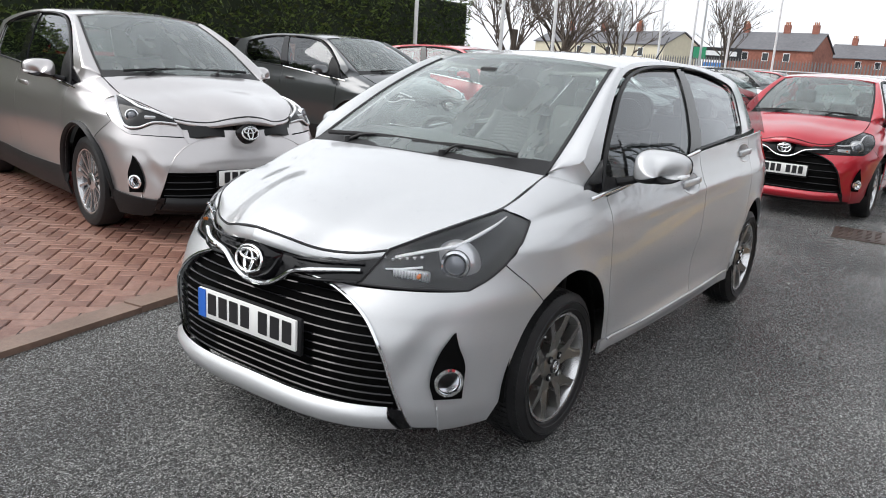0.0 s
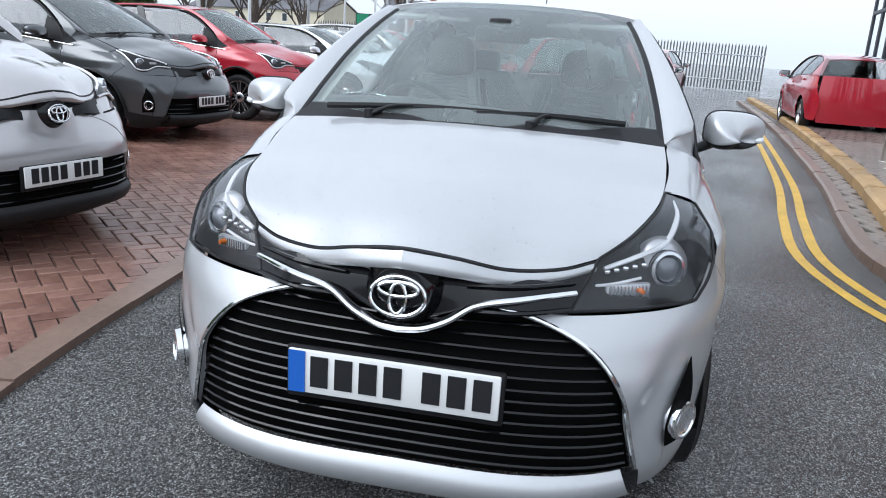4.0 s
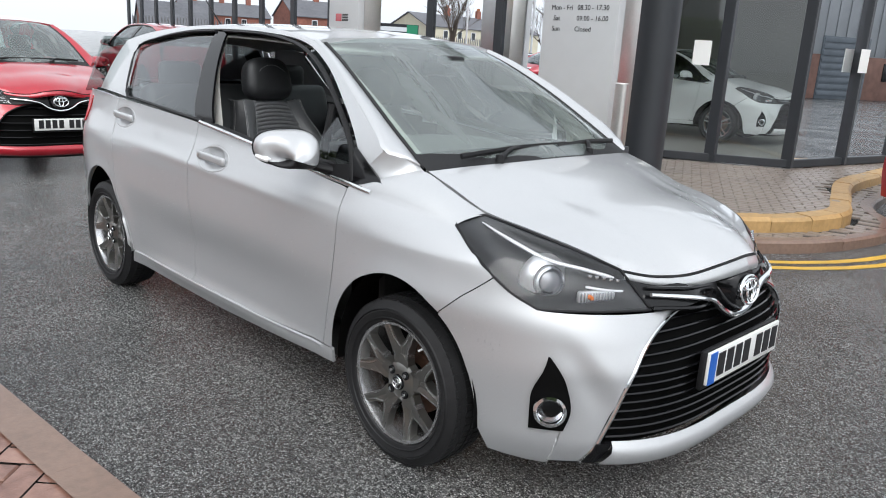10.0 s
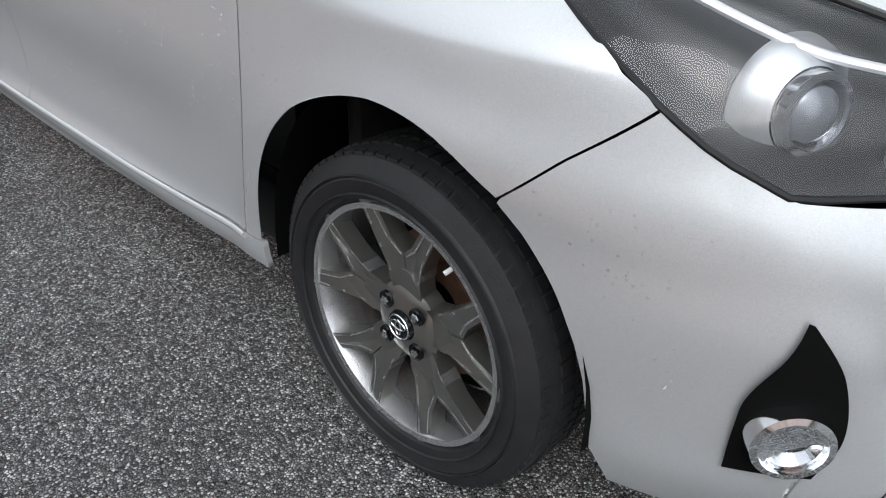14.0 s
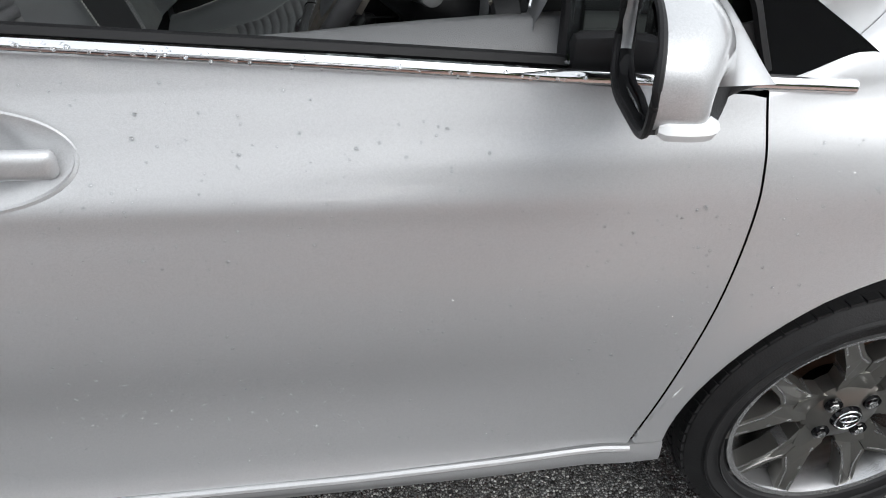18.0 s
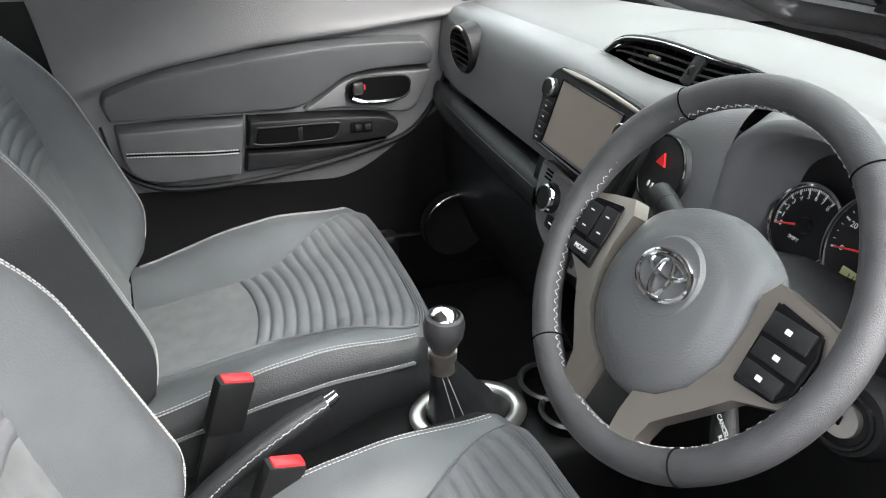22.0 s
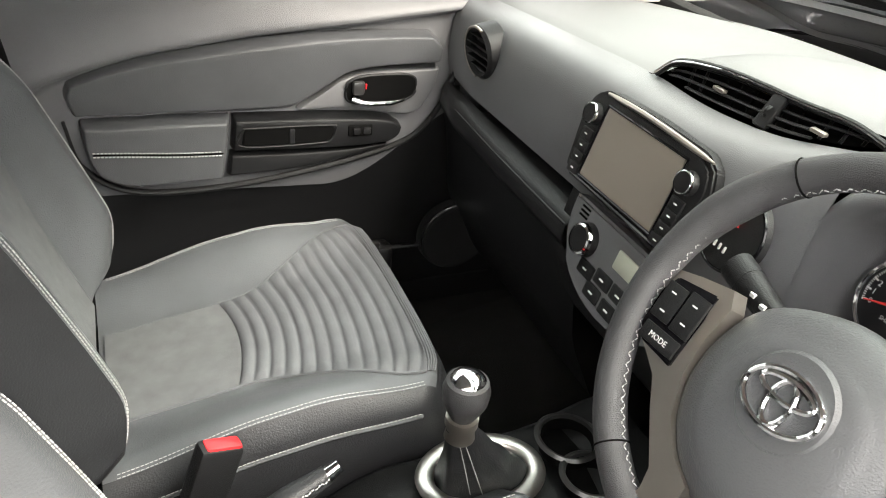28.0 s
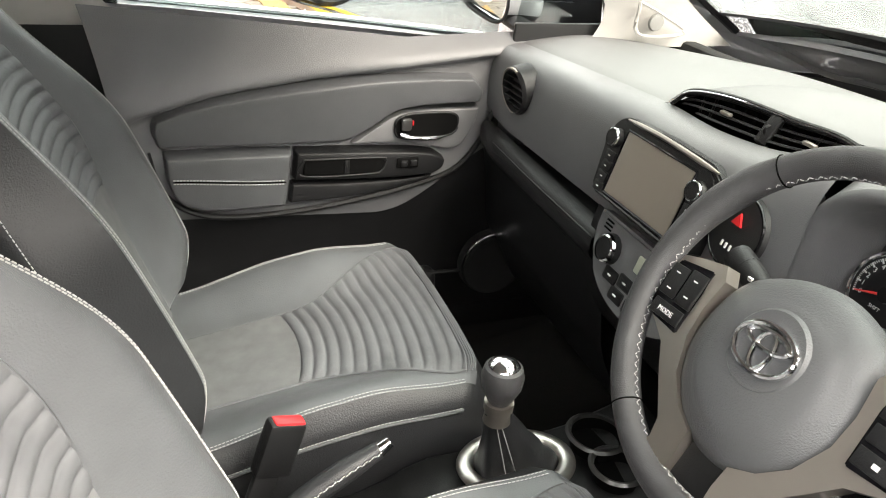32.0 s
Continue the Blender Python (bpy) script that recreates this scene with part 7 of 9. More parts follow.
    for a in np.linspace(0, 2 * math.pi, 64, endpoint=False):
        ca_, sa_ = math.cos(a), math.sin(a)
        rr_ = 0.0945 * (1 + 0.05 * math.exp(-((abs(abs(a - math.pi / 2) % (2 * math.pi)) - 0.85) / 0.3) ** 2))
        rows_h.append([(rr_ * q * ca_, rr_ * q * sa_ - 0.032, z_) for q, z_ in zip(prof_r, prof_z)])
    grid_part("airbag_cover", np.array(rows_h), PADL, sw, "black airbag cover", close_u=True, flip=True)
    bm_part("badge_recess", revolve([(0.0, 0.0), (0.036, 0.0004), (0.039, -0.0035)], "z", 40, (0, -0.012, 0.0164)), PADL, sw)
    bd = thing_part("wheel_badge", sw)
    for axx, az, dz in ((0.0315, 0.0215, 0), (0.0225, 0.0078, 0.0080), (0.0095, 0.0175, -0.0015)):
        pts = [(axx * math.cos(t), az * math.sin(t) + dz - 0.012, 0.0185) for t in np.linspace(0, 2 * math.pi, 44, endpoint=False)]
        bm_part("badge_ring", tube(pts, 0.0027, 8, True), CHROME, bd, "chrome ring")
    for w_, yy in (("SRS", -0.062), ("AIRBAG", -0.072)):
        text_part("cover_word", w_, 0.0095, WLEATH, sw, Matrix.Translation((0.0, yy, 0.0128)) @ pose(0, 0, 0, 8, 0, 0), 0.0006)
    bm_part("cover_mark", torus((0.0, -0.082, 0.0085), 0.0050, 0.0008, (0, 0.14, 1), 20, 5), WLEATH, sw)
    half_ = [(0.084, 0.018), (0.092, 0.032), (0.104, 0.030), (0.128, 0.026), (0.154, 0.020), (0.159, -0.012), (0.155, -0.044), (0.132, -0.054), (0.110, -0.064), (0.092, -0.086), (0.074, -0.106), (0.060, -0.122), (0.056, -0.140), (0.060, -0.152), (0.026, -0.160), (0.024, -0.135), (0.026, -0.112), (0.050, -0.100), (0.072, -0.078), (0.086, -0.045), (0.088, -0.015)]
    for sg in (-1, 1):
        bm = prism([(sg * p, q) for p, q in half_][::sg], 0.020, lambda p, q, h: Vector((p, q, -0.018 + h - 0.006 * sm(abs(p), 0.10, 0.155) + 0.003 * math.sin(abs(p) * 25))))
        bmesh.ops.bevel(bm, geom=[e for e in bm.edges if e.calc_face_angle(0) > 0.9], offset=0.0045, segments=3, affect="EDGES")
        bm_part("spoke", bm, SATIN, sw, "satin metal spoke")
        pad = [(0.098, 0.021), (0.144, 0.015), (0.151, -0.002), (0.150, -0.034), (0.140, -0.047), (0.101, -0.050)]
        bm = prism([(sg * p, q) for p, q in pad][::sg], 0.006, lambda p, q, h: Vector((p, q, -0.001 + h)))
        bmesh.ops.bevel(bm, geom=bm.edges[:], offset=0.0015, segments=2, affect="EDGES")
        pd = bm_part("switch_pad", bm, GLOSSB, sw, "black switch pad")
        keys = ((0.111, -0.006, 0.022, 0.038), (0.136, -0.007, 0.022, 0.034), (0.123, -0.037, 0.042, 0.016)) if sg < 0 else ((0.122, 0.004, 0.042, 0.018), (0.125, -0.017, 0.044, 0.016), (0.122, -0.037, 0.038, 0.016))
        for i, (p, q, w, h) in enumerate(keys):
            bm_part("wheel_button", box_bm((w, h, 0.003), (sg * p, q, 0.0055), 0.0012), HARD, pd)
            if not (sg < 0 and i == 2):
                for dy_ in ((-0.009, 0.009) if sg < 0 else (0.0,)):
                    bm_part("button_mark", box_bm((0.0055, 0.0014 if sg < 0 else 0.004, 0.0006), (sg * p, q + dy_, 0.0073)), DIALW, pd)
        text_part("button_word", "MODE", 0.0075, DIALW, pd, Matrix.Translation((-0.123, -0.0397, 0.0072))) if sg < 0 else None
    bm = prism([(-0.023, -0.108), (0.023, -0.108), (0.025, -0.158), (-0.025, -0.158)], 0.004, lambda p, q, h: Vector((p, q, -0.012 + h)))
    bm_part("spoke_inlay", bm, HARD, sw, "dark spoke inlay", False)
    cs = thing_part("cruise_stalk", root)
    Mw = sw.matrix_world
    q0, q1 = Mw @ Vector((0.070, -0.070, -0.045)), Mw @ Vector((0.118, -0.122, -0.030))
    bm_part("stalk_arm", tube([tuple(q0), tuple(q0.lerp(q1, 0.5)), tuple(q1)], [0.009, 0.012, 0.011], 12, squash=0.7), HARD, cs, "black cruise control stalk")
    for i, w_ in enumerate(("CANCEL", "RES", "SET")):
        text_part("stalk_word", w_, 0.0055, DIALW, cs, Mw @ Matrix.Translation((0.098 + 0.006 * i, -0.092 - 0.010 * i, -0.024)) @ pose(0, 0, 0, 0, 0, -30))

    # centre console, gear lever, handbrake, buckles
    P = []
    for x in np.linspace(0.66, -0.25, 26):
        w = 0.085 + 0.015 * sm(x, 0.3, 0.6)
        h = 0.515 + 0.035 * sm(x, 0.52, 0.66) - 0.045 * sm(-x, -0.30, -0.18)
        P.append([(x, -0.020 + w * 1.1, 0.30), (x, -0.020 + w, h - 0.02), (x, -0.020 + w - 0.02, h), (x, -0.020, h - 0.004), (x, -0.020 - w + 0.02, h), (x, -0.020 - w, h - 0.02), (x, -0.020 - w * 1.1, 0.30)])
    grid_part("centre_console", np.array(P), HARD, root, "black centre console")
    gl = thing_part("gear_lever", root)
    gl["label"] = "gear lever with leather gaiter and metal-topped knob"
    gc = np.array([0.408, -0.012, 0.525])
    ringp = [gc + np.array([0.080 * math.cos(a), 0.056 * math.sin(a), 0.006]) for a in np.linspace(0, 2 * math.pi, 48, endpoint=False)]
    bm_part("gaiter_ring", tube(ringp, 0.013, 12, True, squash=0.6), STEEL, gl, "bright gaiter ring")
    top = np.array([0.345, -0.047, 0.700])
    rows = []
    for t in np.linspace(0, 1, 14):
        c = gc * (1 - t) + (top - np.array([0, 0, 0.03])) * t
        r = 0.040 * (1 - t) ** 1.1 + 0.018
        rows.append([c + np.array([(r * (1.15 - 0.15 * t) + 0.004 * (1 - t) * math.cos(5 * a)) * math.cos(a), r * 0.72 * math.sin(a) + 0.003 * math.sin(3 * a + t * 5) * (1 - t), 0.004 * math.sin(t * 18) * (1 - t)]) for a in np.linspace(0, 2 * math.pi, 33)])
    grid_part("gaiter", np.array(rows), SIDEL, gl, "black leather gaiter")
    for da in (-0.14, 0.14):
        a = -1.9 + da
        stitches("gaiter_stitching", [gc * (1 - t) + (top - np.array([0, 0, 0.03])) * t + (0.0415 * (1 - t) ** 1.1 + 0.0190) * np.array([1.1 * math.cos(a), 0.74 * math.sin(a), 0]) for t in np.linspace(0.15, 1, 14)], gl, 0.005)
    bm_part("lever_collar", revolve([(0.0, -0.045), (0.019, -0.045), (0.017, -0.030), (0.020, -0.024), (0.020, -0.012), (0.0, -0.012)], "z", 24, tuple(top)), SATIN, gl)
    bm_part("knob", revolve([(0.014, -0.014), (0.019, -0.004), (0.027, 0.014), (0.0285, 0.030), (0.025, 0.043), (0.018, 0.048)], "z", 32, tuple(top)), WLEATH, gl, "black leather knob")
    bm_part("knob_top", revolve([(0.0, 0.054), (0.012, 0.053), (0.0185, 0.049), (0.021, 0.046)], "z", 28, tuple(top)), CHROME, gl, "metal knob cap")
    for at, r_ in (((0.548, 0.000, 0.546), 0.043), ((0.545, -0.068, 0.544), 0.038)):
        cp = bm_part("cup_holder", revolve([(r_ - 0.004, -0.004), (r_ - 0.002, 0.003), (r_ + 0.002, 0.004), (r_ + 0.006, 0.0)], "z", 36, at), SATINB, root, "dark cup holder rim")
        bm_part("cup_well", revolve([(0.0, -0.024), (r_ * 0.9, -0.024), (r_ - 0.004, -0.002)], "z", 32, at), VOID, cp)
    hbk = thing_part("handbrake", root)
    hbk["label"] = "leather handbrake lever with white stitching"
    h0, h1 = np.array([-0.02, -0.080, 0.520]), np.array([0.185, -0.040, 0.632])
    hp = np.array([h0 * (1 - t) + h1 * t + np.array([0, 0, 0.012 * math.sin(t * math.pi)]) for t in np.linspace(0, 1, 14)])
    bm_part("lever", tube(hp, [0.015] * 3 + [0.0165] * 8 + [0.015, 0.013, 0.012], 14), SIDEL, hbk)
    bm_part("release_button", tube([h1, h1 + (h1 - h0) / np.linalg.norm(h1 - h0) * 0.018], [0.010, 0.008], 12), CHROME, hbk, "chrome button")
    stitches("lever_stitching", [p + np.array([0.004, -0.014, 0.010]) + np.array([0, 0.0018 * (-1) ** i, 0]) for i, p in enumerate(spline(hp, 44)[6:])], hbk, 0.005, 0.0009)
    bm_part("lever_boot", box_bm((0.16, 0.06, 0.04), (0.0, -0.075, 0.500), 0.015), HARD, hbk)
    for at, lean_ in (((0.064, 0.014, 0.616), 18), ((0.098, -0.140, 0.602), 22)):
        bk = thing_part("belt_buckle", root)
        bk.matrix_world = Matrix.Translation(at) @ pose(0, 0, 0, 0, lean_, 12)
        bm_part("buckle_body", box_bm((0.052, 0.026, 0.085), (0, 0, 0), 0.006), HARD, bk, "black belt buckle")
        bm_part("release_red", box_bm((0.044, 0.020, 0.010), (0.002, 0, 0.040), 0.004), BUCKLE, bk, "red release button")
        bm_part("buckle_strap", box_bm((0.036, 0.012, 0.12), (-0.004, 0, -0.09), 0.004), HARD, bk)
    for sd in (1, -1):
        bm_part("door_step", box_bm((1.15, 0.05, 0.14), (0.32, sd * 0.690, 0.29), 0.01), HARD, root, "black door step")
    # left door lining
    door_lining(root)
    # driver's sill of the open window
    P = []
    for x in np.linspace(-0.16, 0.80, 24):
        z = float(BELT(x))
        up_ = 0.050 * sm(x, 0.30, 0.80) - 0.028 * (1 - sm(x, 0.10, 0.50))
        P.append([(x, -0.745, z - 0.008), (x, -0.732, z + 0.002), (x, -0.705, z + 0.004 + up_ * 0.8), (x, -0.680, z - 0.004 + up_), (x, -0.660, z - 0.05 + up_), (x, -0.655, 0.60), (x, -0.655, 0.35)])
    grid_part("door_inner_sill", np.array(P), SOFT, root, "grey soft door top")
    weather = [(x, -0.748, float(BELT(x)) + 0.004) for x in np.linspace(-0.18, 0.70, 20)]
    bm_part("weather_strip", tube(weather, 0.009, 6), BLACKP, root, "black rubber strip")
    bm_part("window_channel_post", tube([(0.690, -0.735, 0.955), (0.700, -0.690, 1.205)], 0.014, 8, squash=1.3), BLACKP, root, "black window channel")
    bm_part("mirror_foot", box_bm((0.12, 0.03, 0.06), (0.745, -0.752, 0.975), 0.012), BLACKP, root)


def door_lining(root):
    """The passenger's door lining with insert, arm rest, pull, switch and speaker."""
    dl = thing_part("door_lining", root)
    dl["label"] = "dark passenger door lining with arm rest and chrome pull"

    def base(u, v):
        x = -0.125 + 0.05 * (1 - u) * (1 - 1.8 * v ** 2) + 0.965 * u
        top = np.interp(x, [-0.16, 0.1, 0.42, 0.60, 0.86], [1.040, 1.018, 0.990, 1.002, 1.012])
        z = 0.33 + (top - 0.33) * v
        line = np.interp(x, [-0.16, -0.08, 0.05, 0.22, 0.42, 0.65, 0.86], [0.815, 0.850, 0.886, 0.915, 0.935, 0.962, 0.975])
        y = 0.668 - 0.030 * np.exp(-(((z - 0.72) / 0.13) ** 2)) - 0.022 * sm(z, line - 0.004, line + 0.010) + 0.055 * sm(z, line + 0.01, top + 0.02)
        return np.stack([x, y, z], -1)
    U_, V_ = np.meshgrid(np.linspace(0, 1, 60), np.linspace(0, 1, 70), indexing="ij")
    split = 0.455 + 0.22 * sm(U_, 0.48, 0.80)
    grid_part("lining_panel", base(U_, split + (1 - split) * V_), SOFT, dl)
    grid_part("lower_panel", base(U_, -0.08 + (split + 0.08) * V_) + np.array([0, 0.004, 0]), HARD, dl, "black lower door panel")

    def pane(name, bottom, top, left, right, mate, y, label="", soft=0.011):
        """A padded panel: flat at y, rounding back into the lining along its edges."""
        D = coons(spline(bottom, 241), spline(top, 241), spline(left, 121), spline(right, 121))
        long_, high = np.linalg.norm(D[-1, 60] - D[0, 60]), np.linalg.norm(D[120, -1] - D[120, 0])

        def steps(w, n, m):
            e = np.array([0, 0.12, 0.3, 0.55, 0.8]) * w
            t = np.r_[e, np.linspace(w, 1 - w, m), 1 - e[::-1]]
            q = np.clip(np.minimum(t, 1 - t) / w, 0, 1)
            return np.round(t * (n - 1)).astype(int), 1 - (1 - q) ** 3
        iu, qu = steps(min(soft / long_, 0.4), 241, 40)
        iv, qv = steps(min(soft / high, 0.4), 121, 10)
        D = D[iu][:, iv]
        yy = 0.664 + (y - 0.664) * qu[:, None] * qv[None, :] - 0.003 * np.sin(math.pi * iu / 240)[:, None] * np.sin(math.pi * iv / 120)[None, :]
        return grid_part(name, np.stack([D[..., 0], yy, D[..., 1]], -1), mate, dl, label, flip=True)
    pane("insert", [(-0.060, 0.800), (0.10, 0.796), (0.250, 0.794), (0.300, 0.800), (0.350, 0.830), (0.385, 0.855), (0.43, 0.866), (0.50, 0.870), (0.572, 0.872)], [(-0.060, 0.852), (0.02, 0.882), (0.14, 0.904), (0.30, 0.922), (0.46, 0.926), (0.552, 0.924)], [(-0.060, 0.800), (-0.068, 0.83), (-0.060, 0.852)], [(0.572, 0.872), (0.576, 0.90), (0.552, 0.924)], DOORL, 0.622, "padded insert", 0.014)
    pane("pull_surround", [(0.300, 0.794), (0.40, 0.792), (0.50, 0.774), (0.535, 0.785)], [(0.352, 0.826), (0.387, 0.850), (0.43, 0.860), (0.50, 0.864), (0.570, 0.866)], [(0.300, 0.794), (0.352, 0.826)], [(0.535, 0.785), (0.560, 0.825), (0.570, 0.866)], SOFT, 0.628, "grained pull surround", 0.006)
    pane("arm_rest", [(-0.030, 0.700), (0.0, 0.680), (0.045, 0.671), (0.172, 0.674)], [(-0.050, 0.792), (0.08, 0.793), (0.188, 0.791)], [(-0.030, 0.700), (-0.047, 0.74), (-0.050, 0.792)], [(0.172, 0.674), (0.182, 0.73), (0.188, 0.791)], DOORL, 0.609, "padded arm rest")
    pane("switch_panel", [(0.184, 0.730), (0.30, 0.726), (0.40, 0.725), (0.470, 0.731)], [(0.190, 0.790), (0.36, 0.786), (0.460, 0.778), (0.498, 0.760)], [(0.184, 0.730), (0.190, 0.790)], [(0.470, 0.731), (0.492, 0.742), (0.498, 0.760)], HARD, 0.609, "black switch panel", 0.006)
    pane("arm_underside", [(0.176, 0.676), (0.30, 0.684), (0.42, 0.708), (0.47, 0.722)], [(0.182, 0.726), (0.30, 0.722), (0.40, 0.721), (0.474, 0.726)], [(0.176, 0.676), (0.182, 0.726)], [(0.47, 0.722), (0.474, 0.726)], HARD, 0.616, "black panel under the switches", 0.006)
    for zz in (0.7405, 0.7335):
        stitches("arm_stitching", [(x, 0.6078 - 0.003 * math.sin(math.pi * (x + 0.05) / 0.235), zz - 0.012 * sm(x, -0.05, 0.18) + 0.006) for x in np.linspace(-0.034, 0.170, 24)], dl, 0.0058, 0.0012)
    bm_part("arm_seam", tube([(x, 0.6088 - 0.003 * math.sin(math.pi * (x + 0.05) / 0.235), 0.743 - 0.012 * sm(x, -0.05, 0.18)) for x in np.linspace(-0.034, 0.170, 12)], 0.0015, 5), VOID, dl)
    # grab recess, a plate with the hollow's shade in its colour, and window switch
    rec = [(0.206, 0.776), (0.356, 0.774), (0.366, 0.766), (0.360, 0.748), (0.340, 0.741), (0.202, 0.743)]
    bm = prism(rec, 0.006, lambda a, b, h: Vector((a, 0.6095 - h, b)))
    bmesh.ops.bevel(bm, geom=bm.edges[:], offset=0.002, segments=2, affect="EDGES")
    bm_part("grab_recess", bm, VOID, dl, "grab recess, its shade painted near-black")
    bm_part("recess_bridge", box_bm((0.010, 0.008, 0.030), (0.288, 0.605, 0.757), 0.003), HARD, dl)
    bm_part("recess_edge", tube(spline(np.array([(a, 0.6035, b) for a, b in rec + rec[:1]]), 60), 0.0018, 6, True), HARD, dl)
    bm_part("switch_bezel", box_bm((0.046, 0.006, 0.022), (0.413, 0.6065, 0.759), 0.003), VOID, dl)
    for dx_ in (-0.008, 0.012):
        bm_part("window_switch", box_bm((0.014, 0.010, 0.014), (0.413 + dx_, 0.605, 0.759), 0.003), HARD, dl, "window switch")
    # inner handle
    hd = thing_part("door_pull", dl)
    oval = [(0.454 + 0.066 * math.copysign(abs(math.cos(a)) ** 0.6, math.cos(a)), 0.830 + 0.026 * math.copysign(abs(math.sin(a)) ** 0.6, math.sin(a)) + 0.05 * (0.066 * math.cos(a))) for a in np.linspace(0, 2 * math.pi, 40, endpoint=False)]
    # near-black plate paints the shade of the hollow behind the lever
    bm_part("pull_recess", prism(oval, 0.006, lambda a, b, h: Vector((a, 0.628 - h, b))), VOID, hd, "handle recess, its shade painted near-black", False)
    bm_part("recess_frame", tube([(a, 0.624, b) for a, b in oval], 0.003, 6, True), HARD, hd)
    bm_part("pull_lever", tube(spline(np.array([(0.398, 0.616, 0.817), (0.42, 0.610, 0.811), (0.46, 0.607, 0.810), (0.495, 0.611, 0.813)]), 16), [0.007] * 12 + [0.006, 0.005, 0.004, 0.003], 10, squash=0.8), CHROME, hd, "chrome pull lever")
    bm_part("lock_tab", box_bm((0.022, 0.012, 0.026), (0.409, 0.616, 0.836), 0.005), SATINB, hd, "lock tab")
    bm_part("lock_red", box_bm((0.003, 0.004, 0.010), (0.423, 0.617, 0.838), 0.001), BUCKLE, hd)
    # swept edge under the arm rest and up to the dash
    sw_ = spline(np.array([(-0.072, 0.640, 0.79), (-0.055, 0.634, 0.715), (-0.01, 0.630, 0.672), (0.06, 0.626, 0.656), (0.18, 0.622, 0.660), (0.30, 0.620, 0.676), (0.42, 0.620, 0.700), (0.52, 0.624, 0.732), (0.575, 0.630, 0.79), (0.605, 0.636, 0.86), (0.620, 0.640, 0.92)]), 60)
    bm_part("swept_edge", tube(sw_, [0.003] * 6 + [0.0058] * 50 + [0.004] * 4, 10), HARD, dl)
    # speaker and pocket
    sp = thing_part("door_speaker", dl)
    bm_part("speaker_grille", revolve([(0.0, -0.004), (0.062, -0.003), (0.074, -0.008), (0.079, -0.002), (0.081, 0.020)], "y", 44, (0.645, 0.634, 0.487)), GRILLE, sp, "round speaker grille")
    bm_part("speaker_arc", tube([(0.645 + 0.079 * math.cos(a), 0.627, 0.487 + 0.079 * math.sin(a)) for a in np.linspace(1.2, 3.4, 24)], [0.0008] * 3 + [0.0022] * 18 + [0.0008] * 3, 6), CHROME, sp, "bright arc")
    bm_part("door_pocket", box_bm((0.45, 0.05, 0.14), (0.28, 0.640, 0.42), 0.02, 3), HARD, dl, "door pocket")
    bm_part("pocket_edge", tube([(0.30, 0.628, 0.478), (0.46, 0.626, 0.484), (0.56, 0.628, 0.480)], 0.005, 8), HARD, dl)
    bm_part("pocket_clip", box_bm((0.018, 0.012, 0.014), (0.463, 0.626, 0.494), 0.003), SATINB, dl)


def text_part(name, words, size, material, parent, m, depth=0.0002):
    cu = bpy.data.curves.new(name, "FONT")
    cu.body, cu.size, cu.extrude, cu.align_x = words, size, depth, "CENTER"
    cu.resolution_u = 2
    tmp = bpy.data.objects.new(name, cu)
    me = bpy.data.meshes.new_from_object(tmp)
    bpy.data.objects.remove(tmp)
    bpy.data.curves.remove(cu)
    me.name = name
    me.materials.clear()
    me.materials.append(material)
    ob = link(name, me, parent)
    ob.matrix_basis = m
    return ob


LCD2 = node_mat("pale_lcd", (0.42, 0.44, 0.36), 0.3)


# ---- the place: ground, kerbs, paving ----
bm = bmesh.new()
bmesh.ops.create_grid(bm, x_segments=8, y_segments=8, size=400)
tagged(bm_part("ground", bm, ASPHALT, smooth=False), "wet grey asphalt yard with damp patches", "ground", kind="structure")


def offset2(pts, d):
    """A polyline moved sideways by d to its left."""
    P = np.array(pts, float)
    T = np.gradient(P, axis=0)
    T /= np.linalg.norm(T, axis=1, keepdims=True)
    return P + d * np.stack([-T[:, 1], T[:, 0]], 1)


def kerb_run(name, label, line, width, height, z0, material, piece=0.9, gap=0.006, round_=0.02):
    """Kerb stones laid end to end along a line; each is a part."""
    root = thing(name, label, "kerb", kind="structure")
    P = spline(np.array(line), 400)
    s = np.r_[0, np.cumsum(np.linalg.norm(np.diff(P, axis=0), axis=1))]
    O = offset2(P, width)
    a = 0.0
    i = 0
    while a < s[-1] - 0.1:
        b = min(a + piece, s[-1])
        ts = np.linspace(a + gap / 2, b - gap / 2, 4)
        A = np.stack([np.interp(ts, s, P[:, k]) for k in (0, 1)], 1)
        B = np.stack([np.interp(ts, s, O[:, k]) for k in (0, 1)], 1)
        h = height + 0.004 * math.sin(i * 2.1)
        V, F = [], []
        for q, w in zip(A, B):
            d = (w - q) / np.linalg.norm(w - q)
            for off, z in ((0.0, z0 - 0.05), (0.0, z0 + h - round_), (round_, z0 + h), (width - 0.004, z0 + h), (width - 0.004, z0 - 0.05)):
                V.append((q[0] + d[0] * off, q[1] + d[1] * off, z))
        for j in range(3):
            for k in range(4):
                F.append((j * 5 + k, j * 5 + k + 1, j * 5 + 5 + k + 1, j * 5 + 5 + k))
        F += [(0, 1, 2, 3, 4), (19, 18, 17, 16, 15)]
        ob = link("kerb_stone", mesh_of("kerb_stone", V, F, material, False), root)
        a = b
        i += 1
    return root


